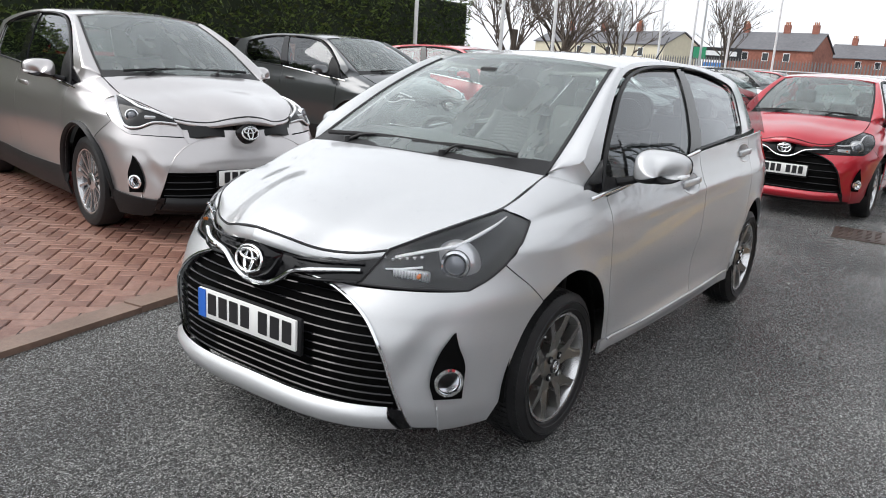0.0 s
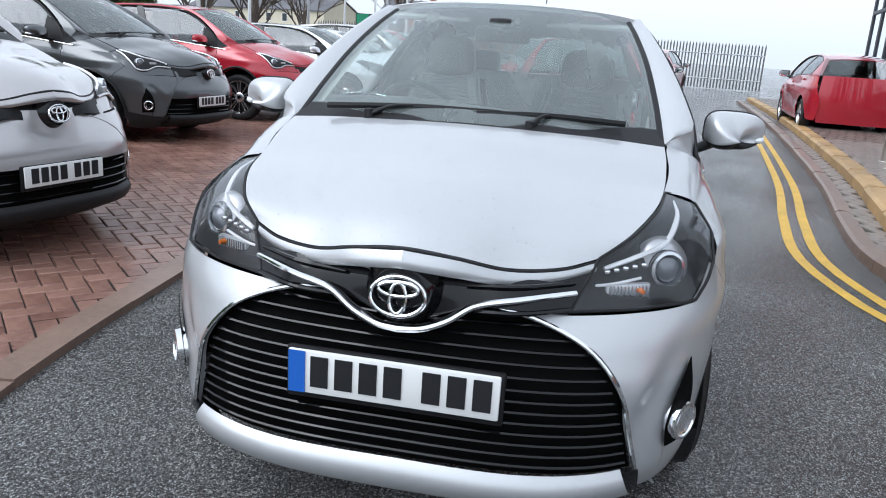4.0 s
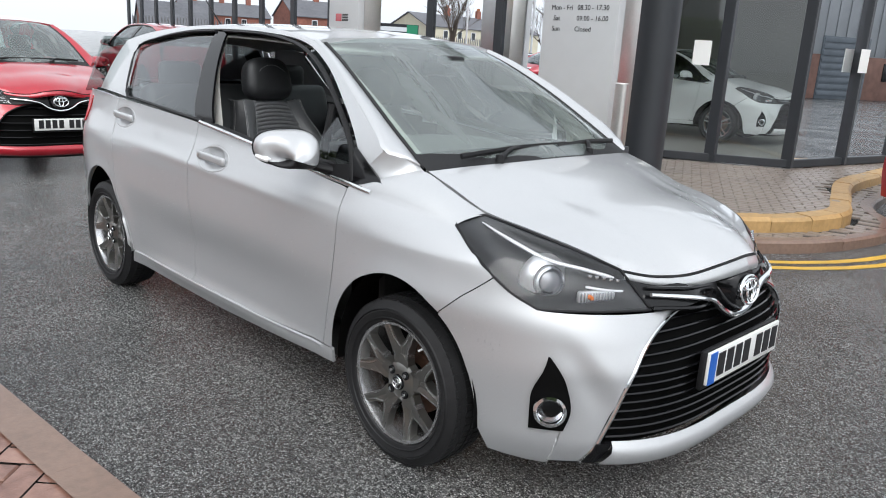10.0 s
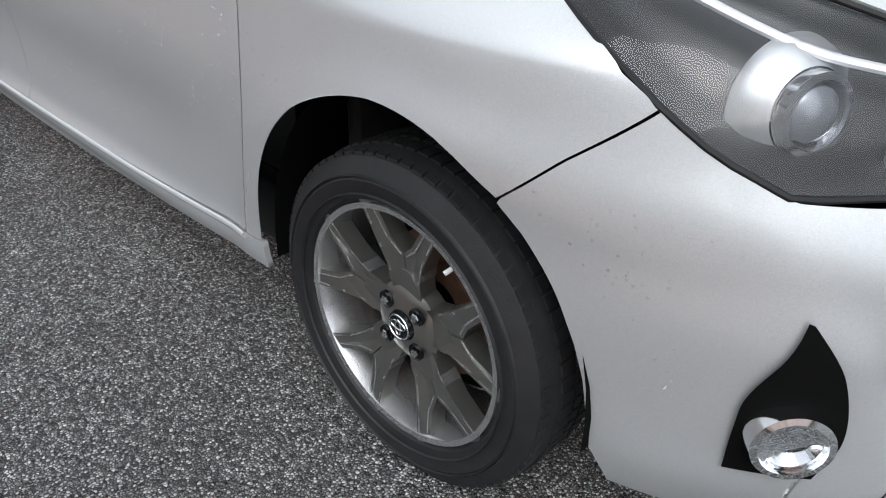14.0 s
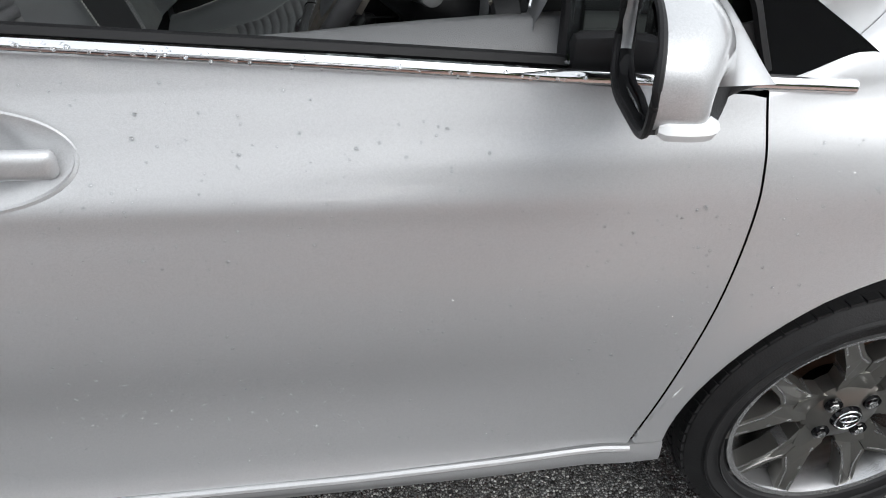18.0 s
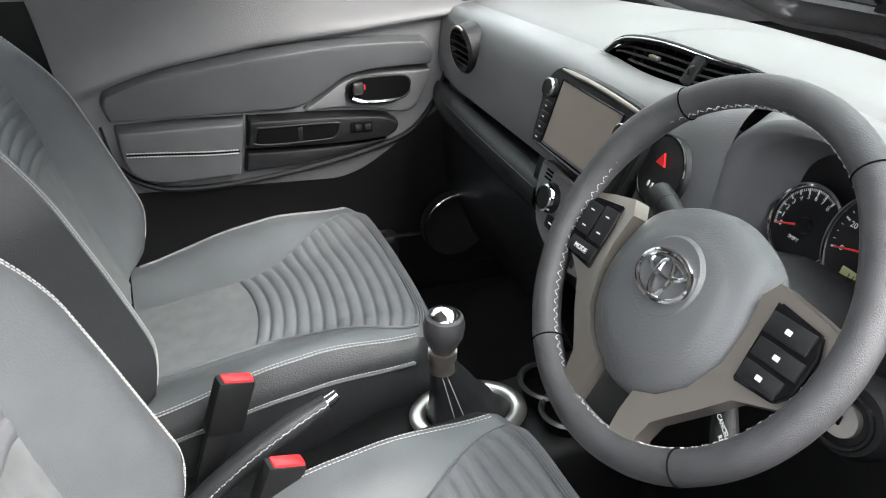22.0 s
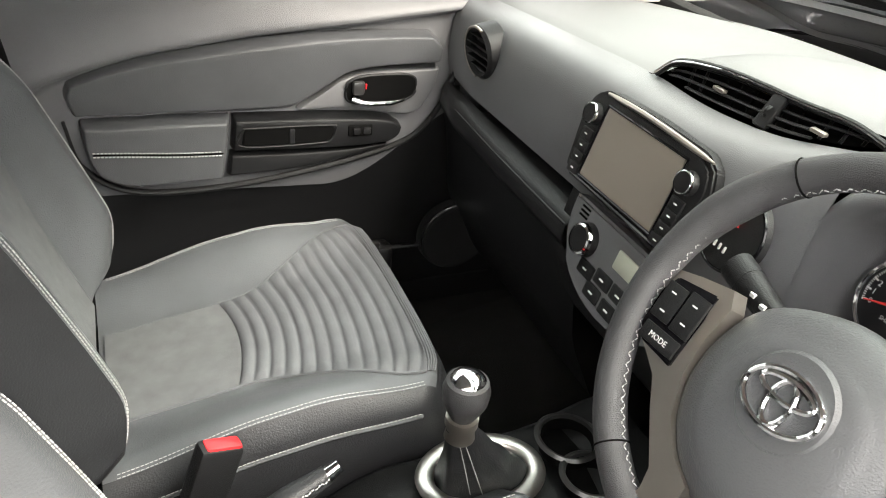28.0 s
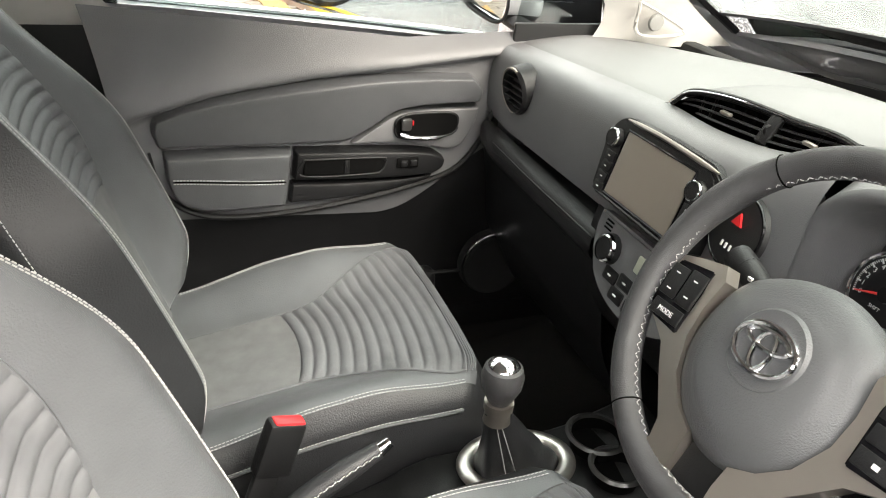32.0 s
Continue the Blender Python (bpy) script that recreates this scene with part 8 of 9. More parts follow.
def strip(name, lineA, lineB, z, material, label, category, n=120, parent=None, thick=0.0):
    A, B = spline(np.array(lineA), n), spline(np.array(lineB), n)
    V = [(*p, z) for p in A] + [(*p, z) for p in B]
    F = [(i, i + 1, n + i + 1, n + i) for i in range(n - 1)]
    ob = link(name, mesh_of(name, V, F, material, False))
    return tagged(ob, label, category, kind="structure")


def inside(X, Y, polygon):
    """Which of the points X, Y lie inside a polygon."""
    c = np.zeros(X.shape, bool)
    k = len(polygon)
    for i in range(k):
        (x1, y1), (x2, y2) = polygon[i], polygon[(i + 1) % k]
        if y1 != y2:
            c ^= ((y1 > Y) != (y2 > Y)) & (X < (x2 - x1) * (Y - y1) / (y2 - y1) + x1)
    return c


def pavers(root, polygon, z, material, near, angle=45.0, a=0.2, b=0.1, top=300, bond="herring", limit=None):
    """Block paving inside a polygon: the blocks nearest to a place are parts, the rest one sheet of real blocks."""
    ca, sa = math.cos(radians(angle)), math.sin(radians(angle))
    xs, ys = [p[0] for p in polygon], [p[1] for p in polygon]
    cx, cy, R = sum(xs) / len(xs), sum(ys) / len(ys), max(max(xs) - min(xs), max(ys) - min(ys)) * 0.75
    n = int(R / b) + 2
    I, J = np.meshgrid(np.arange(-n, n), np.arange(-n, n), indexing="ij")
    if bond == "herring":
        flat, tall = (I - J) % 4 == 0, (I - J) % 4 == 3
    else:
        flat, tall = I % 2 == 0, np.zeros(I.shape, bool)
    px = np.where(flat, I + 1 + (0 if bond == "herring" else J % 2), I + 0.5) * b
    py = np.where(flat, J + 0.5, J + 1) * b
    WX, WY = cx + px * ca - py * sa, cy + px * sa + py * ca
    ok = (flat | tall) & inside(WX, WY, polygon)
    if limit is not None:
        ok &= WY < limit(WX) + 0.11
    cells = [(math.hypot(x - near[0], y - near[1]), x, y, a if fl else b, b if fl else a) for x, y, fl in zip(WX[ok].tolist(), WY[ok].tolist(), flat[ok].tolist())]
    cells.sort()
    rng = random.Random(5)
    V, F = [], []

    def block(w, h, lift, tilt):
        g, e = 0.0035, 0.006
        lo = [(-w / 2 + g, -h / 2 + g), (w / 2 - g, -h / 2 + g), (w / 2 - g, h / 2 - g), (-w / 2 + g, h / 2 - g)]
        hi = [(-w / 2 + g + e, -h / 2 + g + e), (w / 2 - g - e, -h / 2 + g + e), (w / 2 - g - e, h / 2 - g - e), (-w / 2 + g + e, h / 2 - g - e)]
        v = [(x, y, -0.02) for x, y in lo] + [(x, y, -0.005 + lift) for x, y in lo] + [(x, y, lift + tilt * x) for x, y in hi]
        f = [(8, 9, 10, 11)]
        for k in range(4):
            f += [(k, (k + 1) % 4, 4 + (k + 1) % 4, 4 + k), (4 + k, 4 + (k + 1) % 4, 8 + (k + 1) % 4, 8 + k)]
        return v, f
    shared = [mesh_of("paver", *block(w, h, 0.0, t), material, False) for w, h in ((a, b), (b, a)) for t in (-0.006, 0.006)]
    if limit is not None:
        # blocks that meet the kerb are cut to its line
        keep = []
        for cell in cells:
            d, wx, wy, w, h = cell
            if wy < float(limit(wx)) - 0.115:
                keep.append(cell)
                continue
            ring = [(wx + x * ca - y * sa, wy + x * sa + y * ca) for x, y in ((-w / 2 + 0.004, -h / 2 + 0.004), (w / 2 - 0.004, -h / 2 + 0.004), (w / 2 - 0.004, h / 2 - 0.004), (-w / 2 + 0.004, h / 2 - 0.004))]
            cut = []
            for i in range(4):
                p, q = ring[i], ring[(i + 1) % 4]
                fp, fq = p[1] - float(limit(p[0])), q[1] - float(limit(q[0]))
                if fp <= 0:
                    cut.append(p)
                if (fp <= 0) != (fq <= 0):
                    t = fp / (fp - fq)
                    cut.append((p[0] + (q[0] - p[0]) * t, p[1] + (q[1] - p[1]) * t))
            if len(cut) > 2:
                k = len(V)
                V += [(x, y, z) for x, y in cut]
                F.append(tuple(range(k, k + len(cut))))
        cells = keep
    for d, wx, wy, w, h in cells[:top]:
        ob = link("paver", shared[(0 if w > h else 2) + rng.randint(0, 1)], root)
        ob.location, ob.rotation_euler = (wx, wy, z + rng.uniform(-0.0015, 0.0015)), (0, 0, radians(angle))
    for d, wx, wy, w, h in cells[top:]:
        v, f = block(w, h, rng.uniform(-0.0015, 0.0015), rng.uniform(-0.012, 0.012))
        if d > 9:
            f = f[:1]
        k = len(V)
        V += [(wx + x * ca - y * sa, wy + x * sa + y * ca, z + zz) for x, y, zz in v]
        F += [tuple(q + k for q in ff) for ff in f]
    ob = link("paver_field", mesh_of("paver_field", V, F, material, False), root)
    tagged(ob, "block pavers further off", kind="stuff")


# lane-side kerb and red block forecourt
KR = [(3.4, -1.40), (2.28, -1.54), (1.3, -1.69), (0.29, -1.785), (-1.83, -1.94), (-5.16, -2.16), (-8.5, -2.27), (-11.0, -2.32)]
kerb_run("forecourt_kerb", "wet concrete edging kerb between asphalt and red block paving", KR[::-1], -0.12, 0.035, 0.0, KERB)
fore = thing("forecourt", "red block-paved forecourt in herringbone, wet", "paving", kind="structure")
KI = spline(np.array(KR), 40) + np.array([0, -0.06])
area = [tuple(p + np.array([0, 0.15])) for p in KI] + [(-11.4, -3.2), (-11.6, -9.6), (4.5, -9.6), (4.2, -2.4)]
bm = bmesh.new()
vs = [bm.verts.new((x, y, 0.012)) for x, y in [tuple(p) for p in KI] + area[len(KI):]]
bm.faces.new(vs)
bm_part("bedding", bm, JOINT, fore, smooth=False)
KRs = spline(np.array(KR), 200)[::-1]
pavers(fore, area, 0.026, BRICKR, (0.0, -2.6), limit=lambda x: np.interp(x, KRs[:, 0], KRs[:, 1]) - 0.012)

# showroom-side kerbs, footway and yellow lines
KL = [(-24.0, 5.0), (-14.0, 4.05), (-6.24, 3.05), (-3.2, 2.52), (-1.9, 2.33), (-1.0, 2.40), (-0.5, 2.55), (0.1, 2.95), (0.6, 3.42), (0.95, 3.95), (1.12, 4.5), (1.20, 5.1), (1.08, 5.6), (0.72, 6.2), (0.55, 7.0), (0.45, 8.6), (0.4, 14.0)]
kerb_run("road_kerb", "low wet concrete kerb along the footway", KL, 0.13, 0.10, 0.0, KERB)
K2 = offset2(spline(np.array(KL), 120), 0.30)
kerb_run("raised_kerb", "raised buff stone kerb round the showroom apron", K2[::4], 0.20, 0.125, 0.10, KERBY, 0.45, round_=0.03)
walkw = thing("footway", "wet grey-brown paved footway", "pavement", kind="structure")
KLs = spline(np.array(KL), 120)
foot = [tuple(p) for p in offset2(KLs, 0.13)] + [tuple(p) for p in K2[::-1]]
bm = bmesh.new()
A, B = offset2(KLs, 0.12), offset2(KLs, 0.31)
va, vb = [bm.verts.new((*p, 0.088)) for p in A], [bm.verts.new((*p, 0.088)) for p in B]
for i in range(len(va) - 1):
    bm.faces.new((va[i], va[i + 1], vb[i + 1], vb[i]))
bm_part("bedding", bm, JOINT, walkw, smooth=False)
pavers(walkw, foot, 0.100, PAVE, (-0.8, 3.0), 12.0, top=200, bond="stretcher")
apron = thing("showroom_apron", "wet brown block-paved showroom apron", "pavement", kind="structure")
inner = offset2(KLs, 0.50)
apoly = [tuple(p) for p in inner] + [(-0.1, 14.0), (-0.28, 9.9), (-0.74, 7.46), (-2.28, 6.42), (-2.28, 5.10), (-24.0, 8.9)]
bm = bmesh.new()
bm.faces.new([bm.verts.new((x, y, 0.208)) for x, y in apoly])
bm_part("bedding", bm, JOINT, apron, smooth=False)
pavers(apron, apoly, 0.220, PAVE, (-0.5, 4.4), 28.0, top=260, bond="stretcher")
for k, d in enumerate((0.26, 0.42)):
    O1, O2 = offset2(KLs, -d + 0.04), offset2(KLs, -d - 0.04)
    V = [(*p, 0.004) for p in O1] + [(*p, 0.004) for p in O2]
    n_ = len(O1)
    me = mesh_of("yellow_line", V, [(i, i + 1, n_ + i + 1, n_ + i) for i in range(32, n_ - 1)], YELLOW, False)
    tagged(link("yellow_line", me), "worn double yellow road line beside the kerb", "road marking", "double yellow lines", "structure")
for a_, b_ in (((0.0, 8.35), (3.2, 8.75)), ((0.05, 8.05), (3.2, 8.45))):
    p, q = np.array(a_), np.array(b_)
    nrm = np.array([-(q - p)[1], (q - p)[0]]) / np.linalg.norm(q - p) * 0.04
    me = mesh_of("yellow_line", [(*(p + nrm), 0.006), (*(q + nrm), 0.006), (*(q - nrm), 0.006), (*(p - nrm), 0.006)], [(0, 1, 2, 3)], YELLOW, False)
    tagged(link("yellow_line", me), "worn double yellow road line across the side entry", "road marking", "double yellow lines", "structure")
# damp slurry line by the kerb
PUDDLE = node_mat("puddle_water", (0.055, 0.057, 0.06), 0.05, var=0.2, scale=4)
rngp = random.Random(3)
edge_ = spline(np.array(KR), 480)
V, F = [], []
for i, p in enumerate(edge_):
    w = 0.035 + 0.06 * (noise.noise(Vector((i * 0.027, 0, 0))) + 0.45) + 0.05 * noise.noise(Vector((i * 0.13, 2, 0))) + 0.02 * noise.noise(Vector((i * 0.5, 4, 0))) + 0.07 * math.exp(-(((i - 126) / 45) ** 2))
    V += [(p[0], p[1] + 0.004, 0.0035), (p[0], p[1] + max(w, 0.03), 0.0035)]
    if i:
        k = 2 * i
        F.append((k - 2, k - 1, k + 1, k))
tagged(link("gutter_puddle", mesh_of("gutter_puddle", V, F, PUDDLE, False)), "shallow puddle along the kerb", "puddle", kind="structure")

# drain cover
drain = thing("drain_cover", "rusty iron drain cover set in the asphalt", "drain", pose(-4.45, 1.07, 0.0, 0, 0, 6))
IRON = node_mat("rusty_iron", (0.07, 0.05, 0.042), 0.5, 0.5, var=0.4, scale=30)
bm_part("cover_plate", box_bm((0.62, 0.46, 0.012), (0, 0, 0.004), 0.003), IRON, drain)
for i in range(7):
    for j in range(5):
        bm_part("cover_stud", box_bm((0.05, 0.05, 0.006), (-0.24 + 0.08 * i, -0.16 + 0.08 * j, 0.0125), 0.002), IRON, drain)

# ---- cars ----
hero = build_car("silver_hatchback", "silver five-door hatchback, wet, driver's window open, standing on asphalt", pose(0, 0, 0), SILVER, hero=True, rim_style="twin", open_window=True)
cabin(hero)
raindrops(hero)
front_seat(hero, 0.325)
front_seat(hero, -0.365, 0.02, 0.03)
red = build_car("red_hatchback", "red five-door hatchback parked behind on wet asphalt", pose(-6.95, 0.17, 0, 0, 0, 0), RED, group="parked cars", fine=0.6)
SUV = (1.10, 1.06, 1.05)
chr1 = build_car("silver_crossover", "warm silver crossover with black cladding, parked on red paving", pose(-0.32, -4.68, 0.02, 0, 0, 80), CHRSILVER, (1.10, 1.06, 1.09), group="parked cars", clad=True, fine=0.6)
gsuv = build_car("grey_crossover", "dark grey crossover parked nose-out on red paving", pose(-4.85, -6.35, 0.02, 0, 0, 84), DKGREY, (1.12, 1.08, 1.08), group="parked cars", clad=True, fine=0.5)
rsuv = build_car("red_crossover", "red crossover with black arches parked nose-out", pose(-7.75, -6.05, 0.02, 0, 0, 86), RED, (1.07, 1.05, 1.07), group="parked cars", clad=True, fine=0.5)
wsil = build_car("pale_silver_hatchback", "pale silver hatchback parked nose-out on red paving", pose(-11.0, -5.6, 0.02, 0, 0, 88), paint_mat("pale_silver", (0.66, 0.67, 0.69), 0.4), (1.1, 1.05, 0.97), group="parked cars", fine=0.45)
for x, src, nm, lb in ((-14.0, wsil, "", ""), (-16.6, chr1, "", ""), (-19.4, rsuv, "", ""), (-22.2, wsil, "", ""), (-24.9, gsuv, "", ""), (-27.6, wsil, "", ""), (-30.4, rsuv, "", "")):
    copy_thing(src, pose(x, -6.0 + 0.02 * (x + 14), 0.0, 0, 0, 88))
gchr = build_car("grey_lane_crossover", "dark grey crossover standing in the lane, headlamps lit", pose(-15.75, -0.9, 0, 0, 0, -1), DKGREY, SUV, group="parked cars", clad=True, fine=0.5)
copy_thing(gsuv, pose(-21.0, -1.0, 0, 0, 0, 0))
copy_thing(rsuv, pose(-3.4, -12.5, 0.0, 0, 0, -92))
copy_thing(chr1, pose(-12.5, -13.4, 0.0, 0, 0, -92))
aygo = copy_thing(red, pose(-13.6, 5.15, 0.10, 0, 0, 176))
tagged(aygo, "small red hatchback parked on the footway beside the showroom", "car")
side_red = copy_thing(red, pose(2.62, 6.80, 0, 0, 0, 2))
tagged(side_red, "red hatchback parked across the side entry", "car")
for x, y, r in ((-18.0, 1.4, 170), (-24.5, 2.2, 168)):
    copy_thing(wsil if x > -20 else rsuv, pose(x, y, 0, 0, 0, r))


# ---- showroom ----
def beam(p, q, w, d, material, parent, name="mullion", up=(0, 0, 1)):
    """A square bar from p to q."""
    p, q = Vector(p), Vector(q)
    L = (q - p).length
    m = (q - p).to_track_quat("X", "Z").to_matrix().to_4x4()
    return bm_part(name, box_bm((L, w, d), (0, 0, 0), min(w, d) * 0.08, 1), material, parent, smooth=False, m=Matrix.Translation((p + q) / 2) @ m)


def facade(name, label, p, q, z0, z1, n, transoms, joins=True):
    root = thing(name, label, "showroom window", kind="structure")
    p, q = np.array(p), np.array(q)
    d = (q - p) / np.linalg.norm(q - p)
    for i in range(n if joins else n + 1):
        a = p + (q - p) * i / n
        beam((*a, z0), (*a, z1), 0.09, 0.14, ALUG, root)
    for z in transoms:
        beam((*p, z), (*q, z), 0.09, 0.10, ALUG, root, "transom")
    zs = [z0] + [t for t in transoms if z0 + 0.05 < t < z1 - 0.05] + [z1]
    for i in range(n):
        for za, zb in zip(zs[:-1], zs[1:]):
            a, b = p + (q - p) * (i + 0.03) / n, p + (q - p) * (i + 0.97) / n
            me = mesh_of("pane", [(*a, za + 0.04), (*b, za + 0.04), (*b, zb - 0.04), (*a, zb - 0.04)], [(0, 1, 2, 3)], SHOWG, False)
            ob = link("pane", me, root)
            ob.visible_shadow = False
    return root


CORNER = (-2.30, 5.12)
FAR = (-23.0, 8.45)
front = facade("showroom_front", "tall dark-framed glazed showroom front, wet", CORNER, FAR, 0.23, 4.6, 13, (0.30, 3.05, 4.55), False)
facade("showroom_return", "dark-framed glazed return beside the entrance", (-2.30, 6.45), CORNER, 0.23, 4.6, 1, (0.28, 3.05, 4.55))
facade("showroom_entrance", "dark-framed glazed entrance doors set back from the corner", (-0.73, 7.49), (-2.30, 6.45), 0.23, 4.6, 2, (0.28, 3.05, 4.55))
facade("showroom_side", "dark-framed glazed showroom side", (-0.25, 9.90), (-0.73, 7.49), 0.23, 4.6, 2, (0.28, 3.05, 4.55))
facade("showroom_flank", "dark-framed glazed showroom flank", (-0.05, 14.0), (-0.25, 9.90), 0.23, 4.6, 3, (0.28, 3.05, 4.55))
col = bm_part("corner_column", revolve([(0.0, 4.6), (0.24, 4.6), (0.24, 0.22), (0.0, 0.22)], "z", 32, (-1.20, 4.72, 0)), ALUG)
tagged(col, "dark grey round column at the showroom corner", "column", kind="structure")
roofm = node_mat("roof_fascia", (0.30, 0.31, 0.32), 0.45, 0.4, var=0.1, scale=3)
bm = prism([(-0.85, 4.6), (-23.2, 8.2), (-23.2, 15.5), (-0.6, 15.5)], 0.5, lambda a, b, h: Vector((a, b, 4.6 + h)))
tagged(bm_part("showroom_roof", bm, roofm, smooth=False), "grey flat showroom roof fascia", "roof", kind="structure")
floorm = node_mat("showroom_tile", (0.42, 0.41, 0.39), 0.25, var=0.08, scale=2)
bm = prism([(-2.4, 5.24), (-23.0, 8.6), (-23.0, 15.0), (-0.1, 15.0), (-0.34, 9.9), (-0.82, 7.56), (-2.36, 6.54)], 0.02, lambda a, b, h: Vector((a, b, 0.225 + h)))
tagged(bm_part("showroom_floor", bm, floorm, smooth=False), "pale tiled showroom floor", "floor", kind="structure")
wallm = node_mat("showroom_wall", (0.32, 0.31, 0.29), 0.7, var=0.08, scale=1.5)
for nm, a, b in (("wall_back", (-23.0, 15.0), (0.0, 15.0)), ("wall_end", (-23.0, 8.6), (-23.0, 15.0))):
    p, q = np.array(a), np.array(b)
    ob = beam((*p, 2.4), (*q, 2.4), 0.2, 4.4, wallm, None, nm)
    tagged(ob, "plain showroom inner wall", "wall", kind="structure")
bm = prism([(-2.4, 5.24), (-23.0, 8.6), (-23.0, 15.0), (-0.1, 15.0), (-0.34, 9.9), (-0.82, 7.56), (-2.36, 6.54)], 0.05, lambda a, b, h: Vector((a, b, 4.2 + h)))
tagged(bm_part("ceiling", bm, node_mat("ceiling_dark", (0.16, 0.16, 0.16), 0.8), smooth=False), "dark showroom ceiling", "ceiling", kind="structure")
LAMPW = bpy.data.materials.new("warm_lamp")
LAMPW.use_nodes = True
LAMPW.node_tree.nodes["Principled BSDF"].inputs["Base Color"].default_value = (0.8, 0.5, 0.2, 1)
LAMPW.node_tree.nodes["Principled BSDF"].inputs["Emission Color"].default_value = (1.0, 0.55, 0.2, 1)
LAMPW.node_tree.nodes["Principled BSDF"].inputs["Emission Strength"].default_value = 2.5
for x, y in ((-2.9, 6.4), (-4.6, 6.7), (-6.4, 7.0)):
    lampo = thing("pendant_lamp", "round warm-lit pendant lamp hanging in the showroom", "lamp", Matrix.Translation((x, y, 2.55)), "pendant lamps")
    s_ = bmesh.new()
    bmesh.ops.create_icosphere(s_, subdivisions=3, radius=0.11)
    bm_part("globe", s_, LAMPW, lampo)
    bm_part("cord", tube([(0, 0, 0.1), (0, 0, 1.65)], 0.006, 6), BLACKP, lampo)
# works building across the yard, mirrored in the showroom glass
SHEDB = node_mat("shed_brick", (0.24, 0.13, 0.10), 0.8, var=0.35, scale=2.5, bump=0.3, bscale=40)
SHEDC = node_mat("shed_cladding", (0.30, 0.31, 0.32), 0.5, 0.1, var=0.15, scale=0.8)
SHEDD = node_mat("shed_door", (0.13, 0.15, 0.17), 0.5, var=0.2, scale=2)
shed = thing("works_building", "grey clad works building on a brick base across the yard", "building", pose(27.0, 34.0, 0.0))
bm_part("brick_base", box_bm((5.0, 36.0, 2.4), (0, 0, 1.2), 0.02), SHEDB, shed, "red brick base")
bm_part("cladding", box_bm((4.96, 36.0, 3.4), (0, 0, 4.1), 0.02), SHEDC, shed, "grey metal cladding")
bm_part("roof", prism([(-2.7, 5.8), (2.7, 5.8), (0.0, 6.9)], 36.6, lambda a, b, h: Vector((a, h - 18.3, b))), SHEDD, shed, "dark low roof", False)
for i in range(44):
    bm_part("cladding_rib", box_bm((0.06, 0.10, 3.3), (-2.51, -17.6 + 0.82 * i, 4.1), 0.01), SHEDC, shed)
for y in (-13.0, -5.0, 3.0, 11.0):
    dr = bm_part("roller_door", box_bm((0.12, 3.6, 3.4), (-2.5, y, 1.7), 0.02), SHEDD, shed, "dark roller door")
    for z in np.linspace(0.3, 3.2, 9):
        bm_part("door_slat", box_bm((0.05, 3.5, 0.26), (-2.58, y, z), 0.02), SHEDD, dr)
    bm_part("window", box_bm((0.1, 1.6, 1.0), (-2.5, y + 4.0, 1.6), 0.02), GLOSSB, shed)
# showroom furniture seen through the glass
desk = thing("reception_desk", "white reception counter with red front panel", "counter", pose(-8.2, 8.9, 0.245, 0, 0, -10))
bm_part("counter_body", box_bm((1.8, 0.6, 1.0), (0, 0, 0.5), 0.02), WHITE, desk)
bm_part("front_panel", box_bm((1.5, 0.03, 0.75), (0, -0.315, 0.48), 0.01), RED, desk, "red front panel")
bm_part("monitor", box_bm((0.55, 0.04, 0.34), (0.4, 0, 1.28), 0.01), GLOSSB, desk, "black monitor")
for x, y, r in ((-3.4, 6.6, 20), (-4.3, 7.2, -30)):
    ch = thing("red_tub_chair", "red upholstered tub chair in the showroom", "chair", pose(x, y, 0.245, 0, 0, r), "showroom chairs")
    bm_part("seat", box_bm((0.55, 0.55, 0.2), (0, 0, 0.38), 0.06, 3), RED, ch)
    bm_part("backrest", box_bm((0.14, 0.6, 0.5), (-0.27, 0, 0.6), 0.06, 3), RED, ch)
    for sx in (-0.2, 0.2):
        for sy in (-0.2, 0.2):
            bm_part("leg", tube([(sx, sy, 0.3), (sx * 1.15, sy * 1.15, 0)], 0.014, 8), CHROME, ch)
sg = thing("wet_floor_sign", "yellow folding wet-floor sign inside the doors", "sign", pose(-3.1, 5.75, 0.245, 0, 0, -8))
YS = node_mat("sign_yellow", (0.75, 0.5, 0.02), 0.45)
bm_part("front_leaf", box_bm((0.28, 0.015, 0.6), (0, -0.08, 0.3), 0.006, rot=None), YS, sg)
bm_part("rear_leaf", box_bm((0.28, 0.015, 0.6), (0, 0.08, 0.3), 0.006), YS, sg)
bm_part("warning_mark", prism([(-0.08, 0.25), (0.08, 0.25), (0.0, 0.40)], 0.003, lambda a, b, h: Vector((a, -0.090 - h, b))), NEEDLE, sg, "red triangle", False)
gr = copy_thing(wsil, pose(-4.05, 9.85, 0.245, 0, 0, 8))
tagged(gr, "white hatchback displayed inside the showroom", "car")
for o in gr.children_recursive:
    if o.type == "MESH" and o.data.materials and o.data.materials[0] and o.data.materials[0].name == "pale_silver":
        me = o.data.copy()
        me.materials[0] = WHITE
        o.data = me
for x, y, z, r in ((-2.75, 5.12, 1.75, -9), (-1.72, 6.77, 1.58, 33.5), (-0.40, 8.6, 1.6, 79)):
    ob = bm_part("paper_notice", box_bm((0.21, 0.006, 0.30), (0, 0, 0)), PLATEW, None, smooth=False, m=pose(x, y, z, 0, 0, r))
    tagged(ob, "white paper notice stuck on the glass", "notice")
